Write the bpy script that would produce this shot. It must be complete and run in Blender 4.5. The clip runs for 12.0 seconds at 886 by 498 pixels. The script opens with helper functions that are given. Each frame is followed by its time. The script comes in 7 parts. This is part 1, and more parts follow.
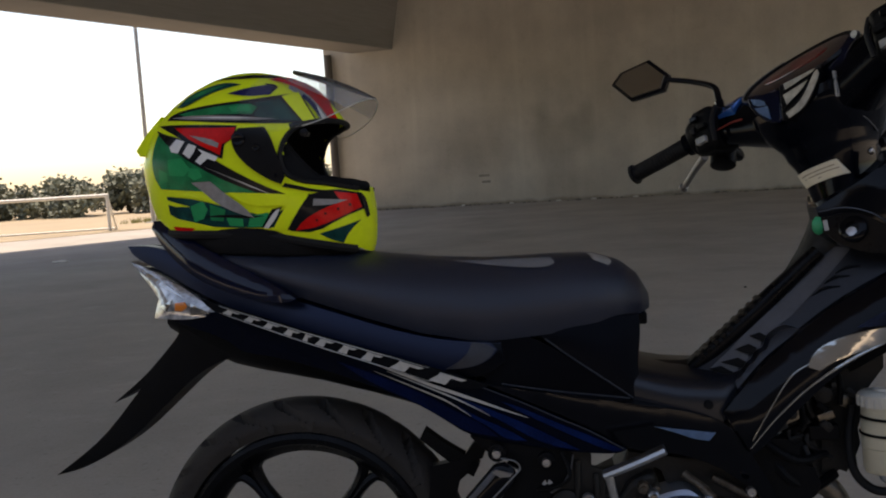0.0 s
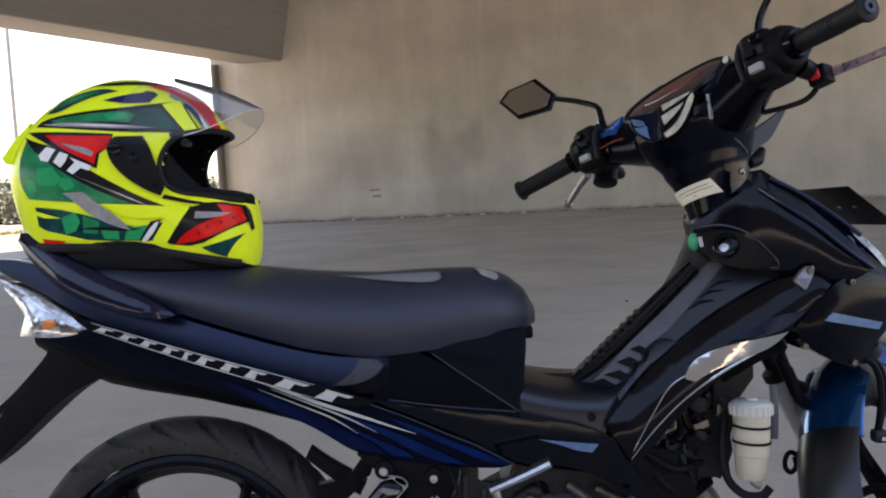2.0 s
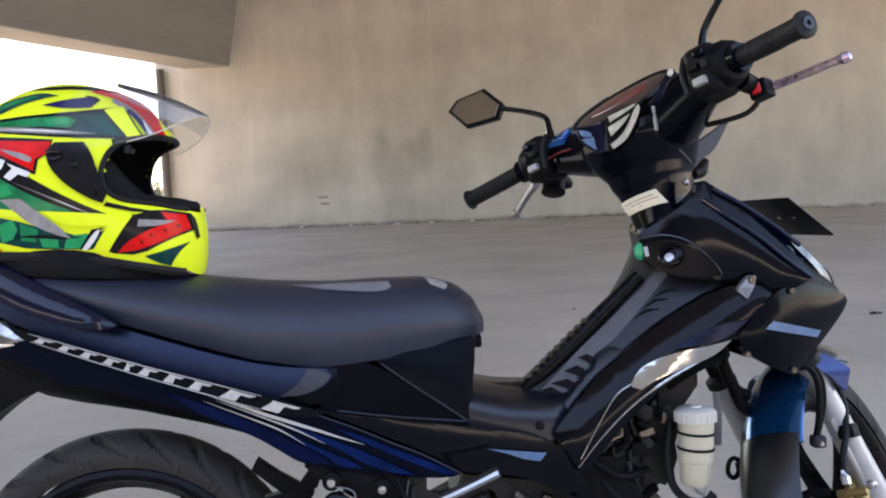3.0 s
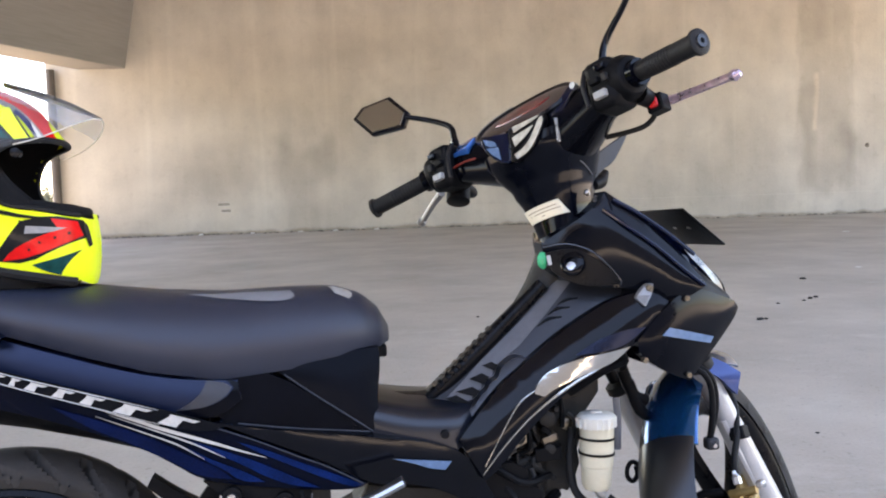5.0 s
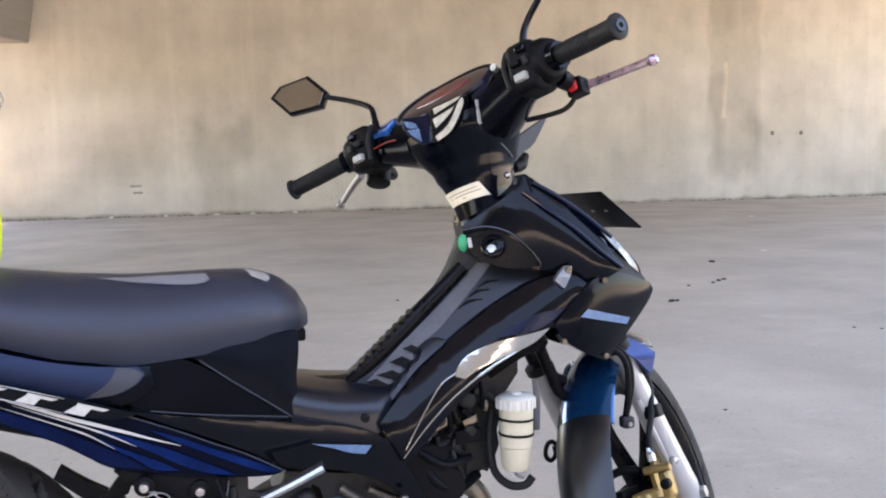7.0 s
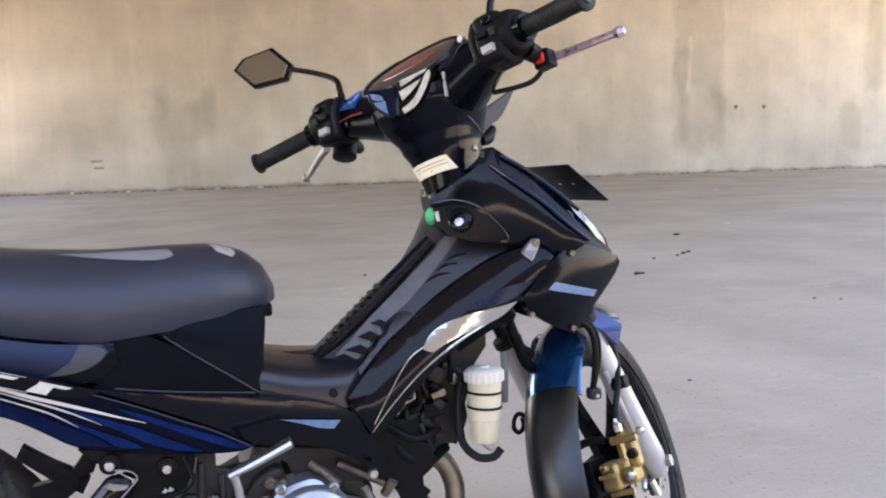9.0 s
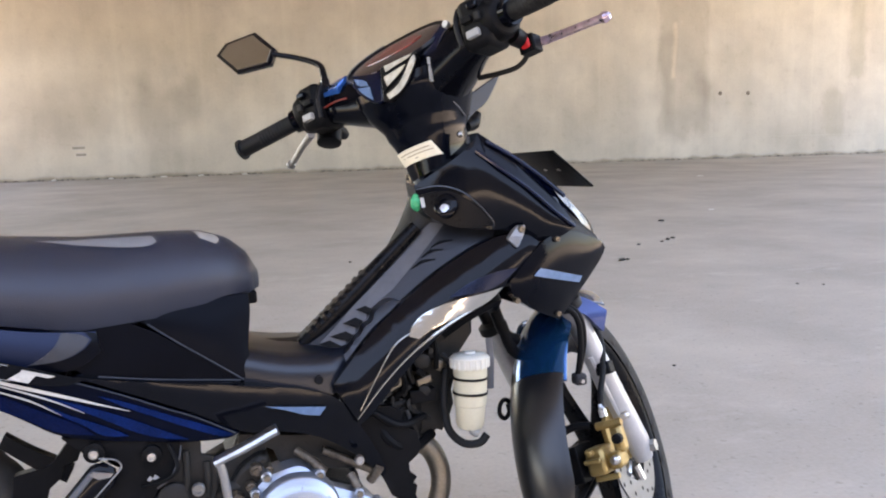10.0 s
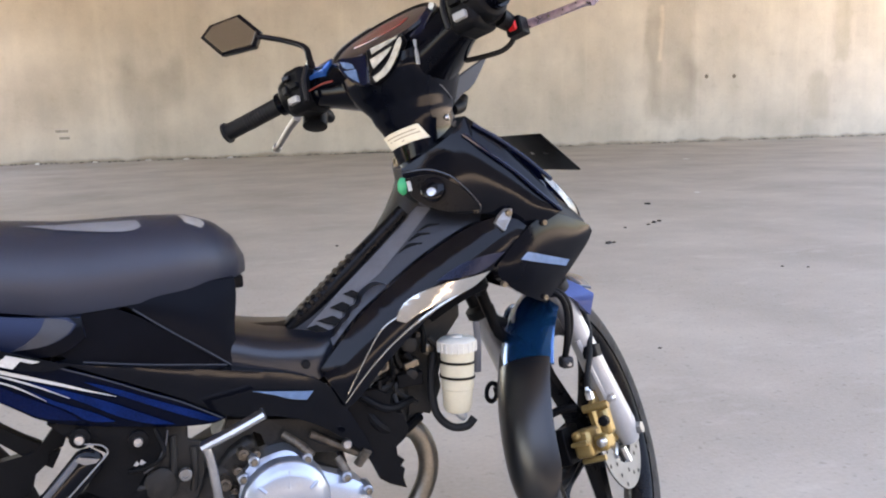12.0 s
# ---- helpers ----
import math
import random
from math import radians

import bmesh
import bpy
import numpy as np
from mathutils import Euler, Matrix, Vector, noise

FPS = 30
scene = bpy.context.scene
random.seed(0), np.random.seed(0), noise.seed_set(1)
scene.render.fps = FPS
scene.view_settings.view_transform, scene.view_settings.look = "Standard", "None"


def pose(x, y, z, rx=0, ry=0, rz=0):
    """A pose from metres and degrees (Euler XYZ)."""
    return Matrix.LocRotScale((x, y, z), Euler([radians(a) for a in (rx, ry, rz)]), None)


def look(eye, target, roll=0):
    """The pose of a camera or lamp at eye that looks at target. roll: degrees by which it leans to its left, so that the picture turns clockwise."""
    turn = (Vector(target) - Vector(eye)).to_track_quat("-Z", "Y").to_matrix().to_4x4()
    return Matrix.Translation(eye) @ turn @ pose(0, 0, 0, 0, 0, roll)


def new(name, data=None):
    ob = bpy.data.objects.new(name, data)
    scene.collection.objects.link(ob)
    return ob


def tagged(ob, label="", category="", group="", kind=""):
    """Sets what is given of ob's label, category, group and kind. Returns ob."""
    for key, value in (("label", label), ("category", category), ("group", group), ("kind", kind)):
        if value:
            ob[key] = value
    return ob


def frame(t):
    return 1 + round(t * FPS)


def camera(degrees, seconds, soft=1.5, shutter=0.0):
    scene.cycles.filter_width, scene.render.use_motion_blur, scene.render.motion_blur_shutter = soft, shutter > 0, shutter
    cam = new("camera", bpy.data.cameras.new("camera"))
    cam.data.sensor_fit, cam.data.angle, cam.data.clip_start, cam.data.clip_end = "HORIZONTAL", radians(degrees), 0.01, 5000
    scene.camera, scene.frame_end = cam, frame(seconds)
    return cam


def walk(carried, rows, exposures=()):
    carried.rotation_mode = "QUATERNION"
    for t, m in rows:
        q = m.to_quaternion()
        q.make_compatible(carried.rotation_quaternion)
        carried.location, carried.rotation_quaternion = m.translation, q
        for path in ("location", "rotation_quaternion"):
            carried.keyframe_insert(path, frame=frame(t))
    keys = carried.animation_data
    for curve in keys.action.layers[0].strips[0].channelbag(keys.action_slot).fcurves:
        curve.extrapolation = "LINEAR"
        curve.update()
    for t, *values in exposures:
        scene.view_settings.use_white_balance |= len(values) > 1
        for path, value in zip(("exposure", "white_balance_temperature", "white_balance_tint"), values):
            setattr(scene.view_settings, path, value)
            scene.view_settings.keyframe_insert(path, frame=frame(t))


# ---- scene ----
cam = camera(55.1, 12.0, soft=2.0)
PATH = [
    (0, (0.446, -1.36, 0.938), (0.167, 0.61, 0.742), -3.6),
    (0.5, (0.448, -1.36, 0.938), (0.227, 0.619, 0.747), -3.5),
    (1, (0.447, -1.358, 0.938), (0.29, 0.628, 0.758), -3.1),
    (1.5, (0.447, -1.354, 0.938), (0.357, 0.636, 0.761), -2.9),
    (2, (0.449, -1.35, 0.937), (0.428, 0.642, 0.761), -2.7),
    (2.5, (0.449, -1.348, 0.938), (0.488, 0.644, 0.768), -2.5),
    (3, (0.449, -1.347, 0.939), (0.549, 0.644, 0.776), -2.3),
    (5, (0.448, -1.342, 0.939), (0.772, 0.625, 0.788), -1.7),
    (5.5, (0.448, -1.338, 0.939), (0.826, 0.619, 0.775), -1.5),
    (6, (0.448, -1.334, 0.937), (0.89, 0.609, 0.758), -1.3),
    (6.5, (0.447, -1.334, 0.937), (0.929, 0.599, 0.748), -1.2),
    (7, (0.449, -1.331, 0.936), (0.956, 0.594, 0.742), -1.2),
    (9, (0.45, -1.325, 0.934), (1.028, 0.572, 0.679), -1.3),
    (9.5, (0.451, -1.324, 0.934), (1.043, 0.567, 0.665), -1.2),
    (10, (0.451, -1.322, 0.933), (1.06, 0.562, 0.646), -1.3),
    (10.5, (0.451, -1.322, 0.933), (1.064, 0.559, 0.633), -1.3),
    (11, (0.451, -1.321, 0.933), (1.072, 0.556, 0.625), -1.3),
    (11.5, (0.452, -1.319, 0.933), (1.08, 0.553, 0.615), -1.3),
    (12, (0.452, -1.319, 0.933), (1.087, 0.549, 0.607), -1.3),
]
walk(cam, [(t, look(e, g, r)) for t, e, g, r in PATH], exposures=[(0, 0.92, 8150, 17), (1.0, 1.55, 7750, 17.5), (2.0, 2.24, 7500, 18), (3.0, 2.83, 7500, 18.5), (5.0, 3.29, 7700, 19), (7.0, 3.40, 7800, 19.5), (9.0, 3.37, 8050, 20), (12.0, 3.41, 8200, 20.5)])

# ---- world and sun ----
world = bpy.data.worlds.new("sky")
scene.world = world
world.use_nodes = True
_wn = world.node_tree.nodes
_sky = _wn.new("ShaderNodeTexSky")
_sky.sky_type, _sky.sun_disc = "NISHITA", False
SUN_EL, SUN_AZ = 70.0, -40.0        # degrees; azimuth clockwise from +y
_sky.sun_elevation, _sky.sun_rotation = radians(SUN_EL), radians(SUN_AZ)
_sky.air_density, _sky.dust_density = 1.0, 1.0
_wn["Background"].inputs[1].default_value = 0.15
world.node_tree.links.new(_sky.outputs[0], _wn["Background"].inputs[0])
_sd = bpy.data.lights.new("sun", "SUN")
_sd.energy, _sd.angle, _sd.color = 4.2, radians(0.5), (1.0, 0.965, 0.90)
_sdir = Vector((math.sin(radians(SUN_AZ)) * math.cos(radians(SUN_EL)), math.cos(radians(SUN_AZ)) * math.cos(radians(SUN_EL)), math.sin(radians(SUN_EL))))
new("sun", _sd).matrix_world = look(_sdir * 50, (0, 0, 0))


# ---- materials ----
def mat(name, base, rough=0.5, metal=0.0, vary=0.12, scale=8.0, fine=120.0, bump=0.0, coat=0.0, spread=0.06, streak=None, coords="Object", spec=0.5):
    """A procedural surface: a coarse and a fine noise over colour, roughness and relief."""
    m = bpy.data.materials.new(name)
    m.use_nodes = True
    nt = m.node_tree
    n, l = nt.nodes, nt.links
    b = n["Principled BSDF"]
    tc = n.new("ShaderNodeTexCoord")
    src = tc.outputs[coords]
    if streak:
        mp = n.new("ShaderNodeMapping")
        mp.inputs["Scale"].default_value = streak
        l.new(src, mp.inputs["Vector"])
        src = mp.outputs[0]
    big, small = n.new("ShaderNodeTexNoise"), n.new("ShaderNodeTexNoise")
    big.inputs["Scale"].default_value, small.inputs["Scale"].default_value = scale, fine
    big.inputs["Detail"].default_value, small.inputs["Detail"].default_value = 5, 3
    l.new(src, big.inputs["Vector"])
    l.new(tc.outputs[coords], small.inputs["Vector"])
    mix = n.new("ShaderNodeMix")
    mix.data_type = "FLOAT"
    mix.inputs[0].default_value = 0.35
    l.new(big.outputs["Fac"], mix.inputs[2])
    l.new(small.outputs["Fac"], mix.inputs[3])
    cr = n.new("ShaderNodeValToRGB")
    lo = [max(0.0, c * (1 - vary)) for c in base]
    hi = [min(1.0, c * (1 + vary)) for c in base]
    cr.color_ramp.elements[0].position, cr.color_ramp.elements[1].position = 0.3, 0.7
    cr.color_ramp.elements[0].color, cr.color_ramp.elements[1].color = (*lo, 1), (*hi, 1)
    l.new(mix.outputs[0], cr.inputs[0])
    l.new(cr.outputs[0], b.inputs["Base Color"])
    mr = n.new("ShaderNodeMapRange")
    mr.inputs[1].default_value, mr.inputs[2].default_value = 0.3, 0.7
    mr.inputs[3].default_value, mr.inputs[4].default_value = max(0.02, rough - spread), min(1.0, rough + spread)
    l.new(mix.outputs[0], mr.inputs[0])
    l.new(mr.outputs[0], b.inputs["Roughness"])
    b.inputs["Metallic"].default_value = metal
    b.inputs["Coat Weight"].default_value = coat
    b.inputs["Coat Roughness"].default_value = 0.04
    b.inputs["Specular IOR Level"].default_value = spec
    if bump:
        bp = n.new("ShaderNodeBump")
        bp.inputs["Strength"].default_value, bp.inputs["Distance"].default_value = bump, 0.002
        l.new(small.outputs["Fac"], bp.inputs["Height"])
        l.new(bp.outputs[0], b.inputs["Normal"])
    return m


def film(name, tint, share):
    """A thin clear sheet: mostly see-through, with a faint scatter and a gloss that grows with Fresnel."""
    m = bpy.data.materials.new(name)
    m.use_nodes = True
    n, l = m.node_tree.nodes, m.node_tree.links
    out = n["Material Output"]
    b = n["Principled BSDF"]
    b.inputs["Base Color"].default_value = (*tint, 1)
    b.inputs["Roughness"].default_value = 0.06
    clear = n.new("ShaderNodeBsdfTransparent")
    mix = n.new("ShaderNodeMixShader")
    mix.inputs[0].default_value = share
    l.new(clear.outputs[0], mix.inputs[1])
    l.new(b.outputs[0], mix.inputs[2])
    l.new(mix.outputs[0], out.inputs["Surface"])
    return m


GLOSS_BLACK = mat("gloss_black_plastic", (0.0022, 0.0026, 0.0046), 0.12, vary=0.3, scale=14, spread=0.03, spec=0.18)
COVER_BLACK = mat("polished_black_cover", (0.0022, 0.0026, 0.0046), 0.16, vary=0.3, scale=14, spread=0.03, spec=0.09)
NECK_BLACK = mat("deep_black_neck_plastic", (0.0022, 0.0028, 0.0052), 0.10, vary=0.2, scale=10, spread=0.02, spec=0.11)
SATIN_BLACK = mat("satin_black_plastic", (0.0042, 0.0042, 0.0052), 0.30, vary=0.35, scale=20, fine=260, bump=0.06, spread=0.08, spec=0.12)
SEAT_COVER = mat("blue_black_cover", (0.0036, 0.0044, 0.0070), 0.30, vary=0.2, scale=9, fine=260, bump=0.04, spread=0.04, spec=0.04)
MATT_BLACK = mat("matt_black_plastic", (0.0045, 0.0046, 0.0054), 0.48, vary=0.35, scale=18, fine=400, bump=0.2, spec=0.09)
FLAP_BLACK = mat("smooth_black_flap", (0.0065, 0.0068, 0.0080), 0.29, vary=0.12, scale=5, fine=200, bump=0.02, spread=0.02, spec=0.5)
LINE_GREY = mat("painted_edge_sheen", (0.020, 0.022, 0.027), 0.22, vary=0.2, scale=30, spec=0.7)
DEFLECTOR = mat("dull_grey_plastic", (0.030, 0.030, 0.033), 0.6, vary=0.25, scale=14, fine=240, bump=0.08, spec=0.25)
# black lightened to blue-grey, in place of sky sheen on the spine
GREY_BLACK = mat("greyed_black_plastic", (0.013, 0.015, 0.021), 0.38, vary=0.35, scale=16, fine=300, bump=0.1, spread=0.1, spec=0.4)
FOOTWELL = mat("satin_footwell_plastic", (0.0045, 0.0070, 0.0135), 0.30, vary=0.10, scale=5, fine=260, spread=0.015, spec=0.5)
RUBBER = mat("tyre_rubber", (0.025, 0.021, 0.018), 0.8, vary=0.5, scale=10, fine=300, bump=0.3)
GRIP = mat("grip_rubber", (0.0075, 0.0075, 0.008), 0.6, vary=0.25, scale=30, fine=500, bump=0.4, spec=0.25)
NAVY = mat("navy_metallic_paint", (0.0012, 0.0035, 0.017), 0.14, vary=0.25, scale=6, fine=900, coat=0.15, spread=0.05, spec=0.3)
PANEL_NAVY = mat("side_panel_navy_paint", (0.0010, 0.0022, 0.0085), 0.16, vary=0.25, scale=6, fine=900, spread=0.04, spec=0.10)
BLUE = mat("blue_metallic_paint", (0.0004, 0.013, 0.085), 0.2, metal=0.25, vary=0.6, scale=14, fine=300, spread=0.05, spec=0.15)
BLUE_DEEP = mat("deep_blue_paint", (0.0006, 0.006, 0.042), 0.2, metal=0.25, vary=0.5, scale=14, fine=300, spread=0.05, spec=0.15)
BAND_GREY = mat("grey_band_tone", (0.040, 0.039, 0.043), 0.35, vary=0.15, scale=20, fine=300, spec=0.3)
FENDER_BLUE = mat("fender_blue_paint", (0.001, 0.065, 0.19), 0.15, metal=0.75, vary=0.15, scale=6, fine=900, coat=0.5, spread=0.04)
TAIL_NAVY = mat("metallic_navy_paint", (0.003, 0.009, 0.032), 0.32, metal=0.5, vary=0.2, scale=8, fine=900, spread=0.06)
VINYL = mat("seat_vinyl", (0.0185, 0.0235, 0.0400), 0.40, vary=0.12, scale=9, fine=700, bump=0.35, spread=0.05)
GLARE_BRIGHT = mat("seat_glare_bright", (0.36, 0.34, 0.31), 0.45, vary=0.3, scale=40, fine=200, bump=0.2)
GLARE = mat("seat_glare", (0.22, 0.22, 0.23), 0.45, vary=0.15, scale=25, fine=300, bump=0.2)
CHROME = mat("chrome_trim", (0.54, 0.52, 0.48), 0.11, metal=1.0, vary=0.08, scale=14, fine=24, bump=0.9)
STEEL = mat("brushed_steel", (0.46, 0.46, 0.46), 0.32, metal=1.0, vary=0.2, scale=20, fine=300, bump=0.1)
DISC = mat("worn_disc_steel", (0.24, 0.235, 0.23), 0.42, metal=0.7, vary=0.2, scale=30, fine=300, bump=0.1)
CAST = mat("cast_aluminium", (0.36, 0.40, 0.46), 0.34, metal=0.8, vary=0.10, scale=12, fine=320, bump=0.05)
FORK = mat("silver_fork_paint", (0.42, 0.42, 0.42), 0.35, metal=0.3, vary=0.12, scale=20, fine=300, bump=0.1)
GOLD = mat("gold_caliper_paint", (0.38, 0.26, 0.10), 0.38, metal=0.6, vary=0.25, scale=30, fine=260, bump=0.2)
ENGINE = mat("grimy_engine", (0.012, 0.0105, 0.009), 0.6, metal=0.2, vary=0.6, scale=22, fine=160, bump=0.5, spread=0.15)
PIPE = mat("exhaust_steel", (0.21, 0.18, 0.14), 0.38, metal=0.9, vary=0.3, scale=25, fine=180, bump=0.2)
BOTTLE = mat("translucent_white_plastic", (0.56, 0.50, 0.36), 0.42, vary=0.06, scale=20, fine=200, bump=0.1)
WHITE = mat("white_plastic", (0.62, 0.59, 0.51), 0.4, vary=0.05, scale=25)
SILVER_DECAL = mat("silver_decal", (0.58, 0.565, 0.53), 0.3, vary=0.08, scale=30, coat=0.5)
PAPER = mat("warning_label_paper", (0.72, 0.64, 0.48), 0.5, vary=0.08, scale=40)
WHITE_PRINT = mat("small_white_print", (0.45, 0.45, 0.44), 0.5)
PRINT = mat("label_print", (0.35, 0.27, 0.18), 0.6)
GREEN_TAG = mat("green_key_tag", (0.01, 0.34, 0.14), 0.35, vary=0.1)
RED_PLASTIC = mat("red_plastic", (0.55, 0.012, 0.015), 0.35)
PURPLE = mat("anodised_lever", (0.55, 0.42, 0.50), 0.3, metal=0.8, vary=0.35, scale=60)
AMBER = mat("amber_lens", (0.75, 0.20, 0.02), 0.15, coat=0.6)
CLEAR = mat("clear_lens", (0.42, 0.42, 0.42), 0.10, metal=0.45, vary=0.7, scale=45, fine=90, coat=1.0)
LENS_CREAM = mat("silvered_reflector", (0.62, 0.59, 0.50), 0.22, metal=0.35, vary=0.3, scale=60, fine=160, coat=0.6)
SMOKE = mat("smoked_lens", (0.20, 0.195, 0.18), 0.30, metal=0.2, vary=0.8, scale=40, fine=80, coat=0.10)
MIRROR = mat("mirror_glass", (0.34, 0.325, 0.295), 0.04, metal=1.0, vary=0.04)
STRIPE_BLUE = mat("pale_blue_decal", (0.085, 0.155, 0.27), 0.25, vary=0.2, scale=30, coat=0.4)
CAP_BLUE = mat("light_blue_paint", (0.02, 0.13, 0.42), 0.18, metal=0.4, vary=0.2, scale=20, coat=0.5)
DIAL = mat("dark_red_dial", (0.16, 0.022, 0.02), 0.2, vary=0.7, scale=60, fine=160, coat=1.0)
DASH = mat("instrument_glass", (0.030, 0.016, 0.016), 0.08, vary=0.5, scale=14, coat=1.0)
H_YELLOW = mat("helmet_yellow", (0.80, 0.95, 0.030), 0.2, vary=0.06, scale=12, coat=0.08, spread=0.03, spec=0.09)
H_GREEN = mat("helmet_green", (0.002, 0.19, 0.068), 0.2, vary=0.45, scale=26, fine=60, coat=0.08, spread=0.03, spec=0.09)
H_LIME = mat("helmet_bright_green", (0.003, 0.31, 0.105), 0.2, vary=0.15, scale=12, coat=0.08, spec=0.09)
H_TEAL = mat("helmet_dark_teal", (0.004, 0.055, 0.05), 0.2, vary=0.6, scale=30, fine=80, coat=0.08, spec=0.09)
H_RED = mat("helmet_red", (0.70, 0.010, 0.009), 0.22, vary=0.22, scale=40, fine=120, coat=0.08, spec=0.09)
H_BLACK = mat("helmet_black", (0.010, 0.010, 0.011), 0.2, vary=0.2, coat=0.08, spec=0.09)
H_NAVY = mat("helmet_navy", (0.016, 0.018, 0.09), 0.2, vary=0.3, coat=0.08, spec=0.09)
H_GREY = mat("helmet_grey", (0.27, 0.26, 0.25), 0.25, vary=0.25, scale=30, coat=0.08, spec=0.09)
H_WHITE = mat("helmet_white", (0.75, 0.75, 0.72), 0.22, vary=0.06, coat=0.08, spec=0.09)
LINER = mat("helmet_liner", (0.006, 0.006, 0.0068), 0.85, vary=0.3, scale=40, fine=400, bump=0.5, spec=0.2)
VISOR = film("visor_clear", (0.55, 0.58, 0.62), 0.045)
GALV = mat("painted_steel_pole", (0.42, 0.41, 0.39), 0.5, metal=0.3, vary=0.15)
GOAL = mat("white_goal_paint", (0.72, 0.71, 0.68), 0.5, vary=0.12)
BARK = mat("bark", (0.10, 0.075, 0.05), 0.9, vary=0.4, scale=12, bump=0.5)
# leaf colour lightened to stand in for haze over the field
LEAF = mat("hazed_leaves", (0.15, 0.16, 0.11), 0.7, vary=0.5, scale=1.5, fine=9)
GRASS = mat("dry_grass", (0.22, 0.22, 0.07), 0.8, vary=0.4, scale=3)
SAND = mat("sandy_field", (0.27, 0.21, 0.135), 0.95, vary=0.18, scale=0.6, fine=14, bump=0.3)
DEBRIS = mat("dry_dirt_lump", (0.03, 0.028, 0.026), 0.9, vary=0.4, scale=40)
TIE_RUST = mat("rusty_tie_hole", (0.15, 0.125, 0.10), 0.9, vary=0.7, scale=25)
FADED_MARK = mat("faded_wall_mark", (0.29, 0.265, 0.23), 0.9, vary=0.4, scale=12)
LITTER = mat("pale_litter", (0.70, 0.69, 0.66), 0.7, vary=0.1, scale=30)
BACK_WALL_DARK = mat("dark_back_wall_grey", (0.055, 0.062, 0.074), 0.9, vary=0.3, scale=0.8, fine=30, bump=0.3)
CONCRETE = mat("deck_concrete", (0.26, 0.245, 0.225), 0.85, vary=0.2, scale=1.2, fine=40, bump=0.3, coords="Generated")


def concrete_wall():
    """Board-cast concrete: cloudy tone, upright run marks, water stains, darker foot."""
    m = bpy.data.materials.new("stained_concrete")
    m.use_nodes = True
    nt = m.node_tree
    n, l = nt.nodes, nt.links
    b = n["Principled BSDF"]
    tc = n.new("ShaderNodeTexCoord")

    def noise_at(scale_xyz, scale, detail=5):
        mp = n.new("ShaderNodeMapping")
        mp.inputs["Scale"].default_value = scale_xyz
        l.new(tc.outputs["Object"], mp.inputs["Vector"])
        t = n.new("ShaderNodeTexNoise")
        t.inputs["Scale"].default_value, t.inputs["Detail"].default_value = scale, detail
        l.new(mp.outputs[0], t.inputs["Vector"])
        return t.outputs["Fac"]

    def ramp(src, p0, p1, c0, c1):
        r = n.new("ShaderNodeValToRGB")
        r.color_ramp.elements[0].position, r.color_ramp.elements[1].position = p0, p1
        r.color_ramp.elements[0].color, r.color_ramp.elements[1].color = (*c0, 1), (*c1, 1)
        l.new(src, r.inputs[0])
        return r.outputs[0]

    def blend(kind, a, bb, fac):
        x = n.new("ShaderNodeMix")
        x.data_type, x.blend_type = "RGBA", kind
        x.inputs[0].default_value = fac
        l.new(a, x.inputs[6])
        l.new(bb, x.inputs[7])
        return x.outputs[2]

    cloud = ramp(noise_at((1, 1, 1), 0.55), 0.3, 0.72, (0.50, 0.452, 0.376), (0.64, 0.592, 0.510))
    runs = ramp(noise_at((1.3, 1, 0.22), 0.9, 5), 0.30, 0.62, (0.80, 0.79, 0.77), (1, 1, 1))
    grain = ramp(noise_at((1, 1, 1), 22, 4), 0.3, 0.7, (0.94, 0.94, 0.94), (1.0, 1.0, 1.0))
    lime = ramp(noise_at((3.2, 1, 0.16), 0.9, 3), 0.60, 0.80, (0, 0, 0), (0.07, 0.07, 0.06))
    mottle = ramp(noise_at((1, 1, 0.8), 1.5, 9), 0.36, 0.64, (0.80, 0.80, 0.81), (1.06, 1.055, 1.04))
    drip = ramp(noise_at((4.5, 1, 0.20), 0.9, 4), 0.36, 0.70, (0.90, 0.895, 0.89), (1.02, 1.02, 1.02))
    speck = ramp(noise_at((1, 1, 1), 5.0, 5), 0.26, 0.44, (0.90, 0.89, 0.88), (1.0, 1.0, 1.0))
    c = blend("MULTIPLY", cloud, runs, 0.35)
    c = blend("MULTIPLY", c, mottle, 0.55)
    c = blend("MULTIPLY", c, drip, 0.35)
    c = blend("MULTIPLY", c, speck, 0.7)
    c = blend("MULTIPLY", c, grain, 0.8)
    c = blend("ADD", c, lime, 0.8)
    sep = n.new("ShaderNodeSeparateXYZ")
    l.new(tc.outputs["Object"], sep.inputs[0])
    wobble = noise_at((1, 1, 0.35), 1.7, 6)

    def step(src, a0, a1):
        mr = n.new("ShaderNodeMapRange")
        mr.interpolation_type = "SMOOTHSTEP"
        mr.inputs[1].default_value, mr.inputs[2].default_value = a0, a1
        l.new(src, mr.inputs[0])
        return mr.outputs[0]

    def times(p, q, op="MULTIPLY"):
        mm = n.new("ShaderNodeMath")
        mm.operation = op
        if isinstance(p, float):
            mm.inputs[0].default_value = p
        else:
            l.new(p, mm.inputs[0])
        if isinstance(q, float):
            mm.inputs[1].default_value = q
        else:
            l.new(q, mm.inputs[1])
        return mm.outputs[0]

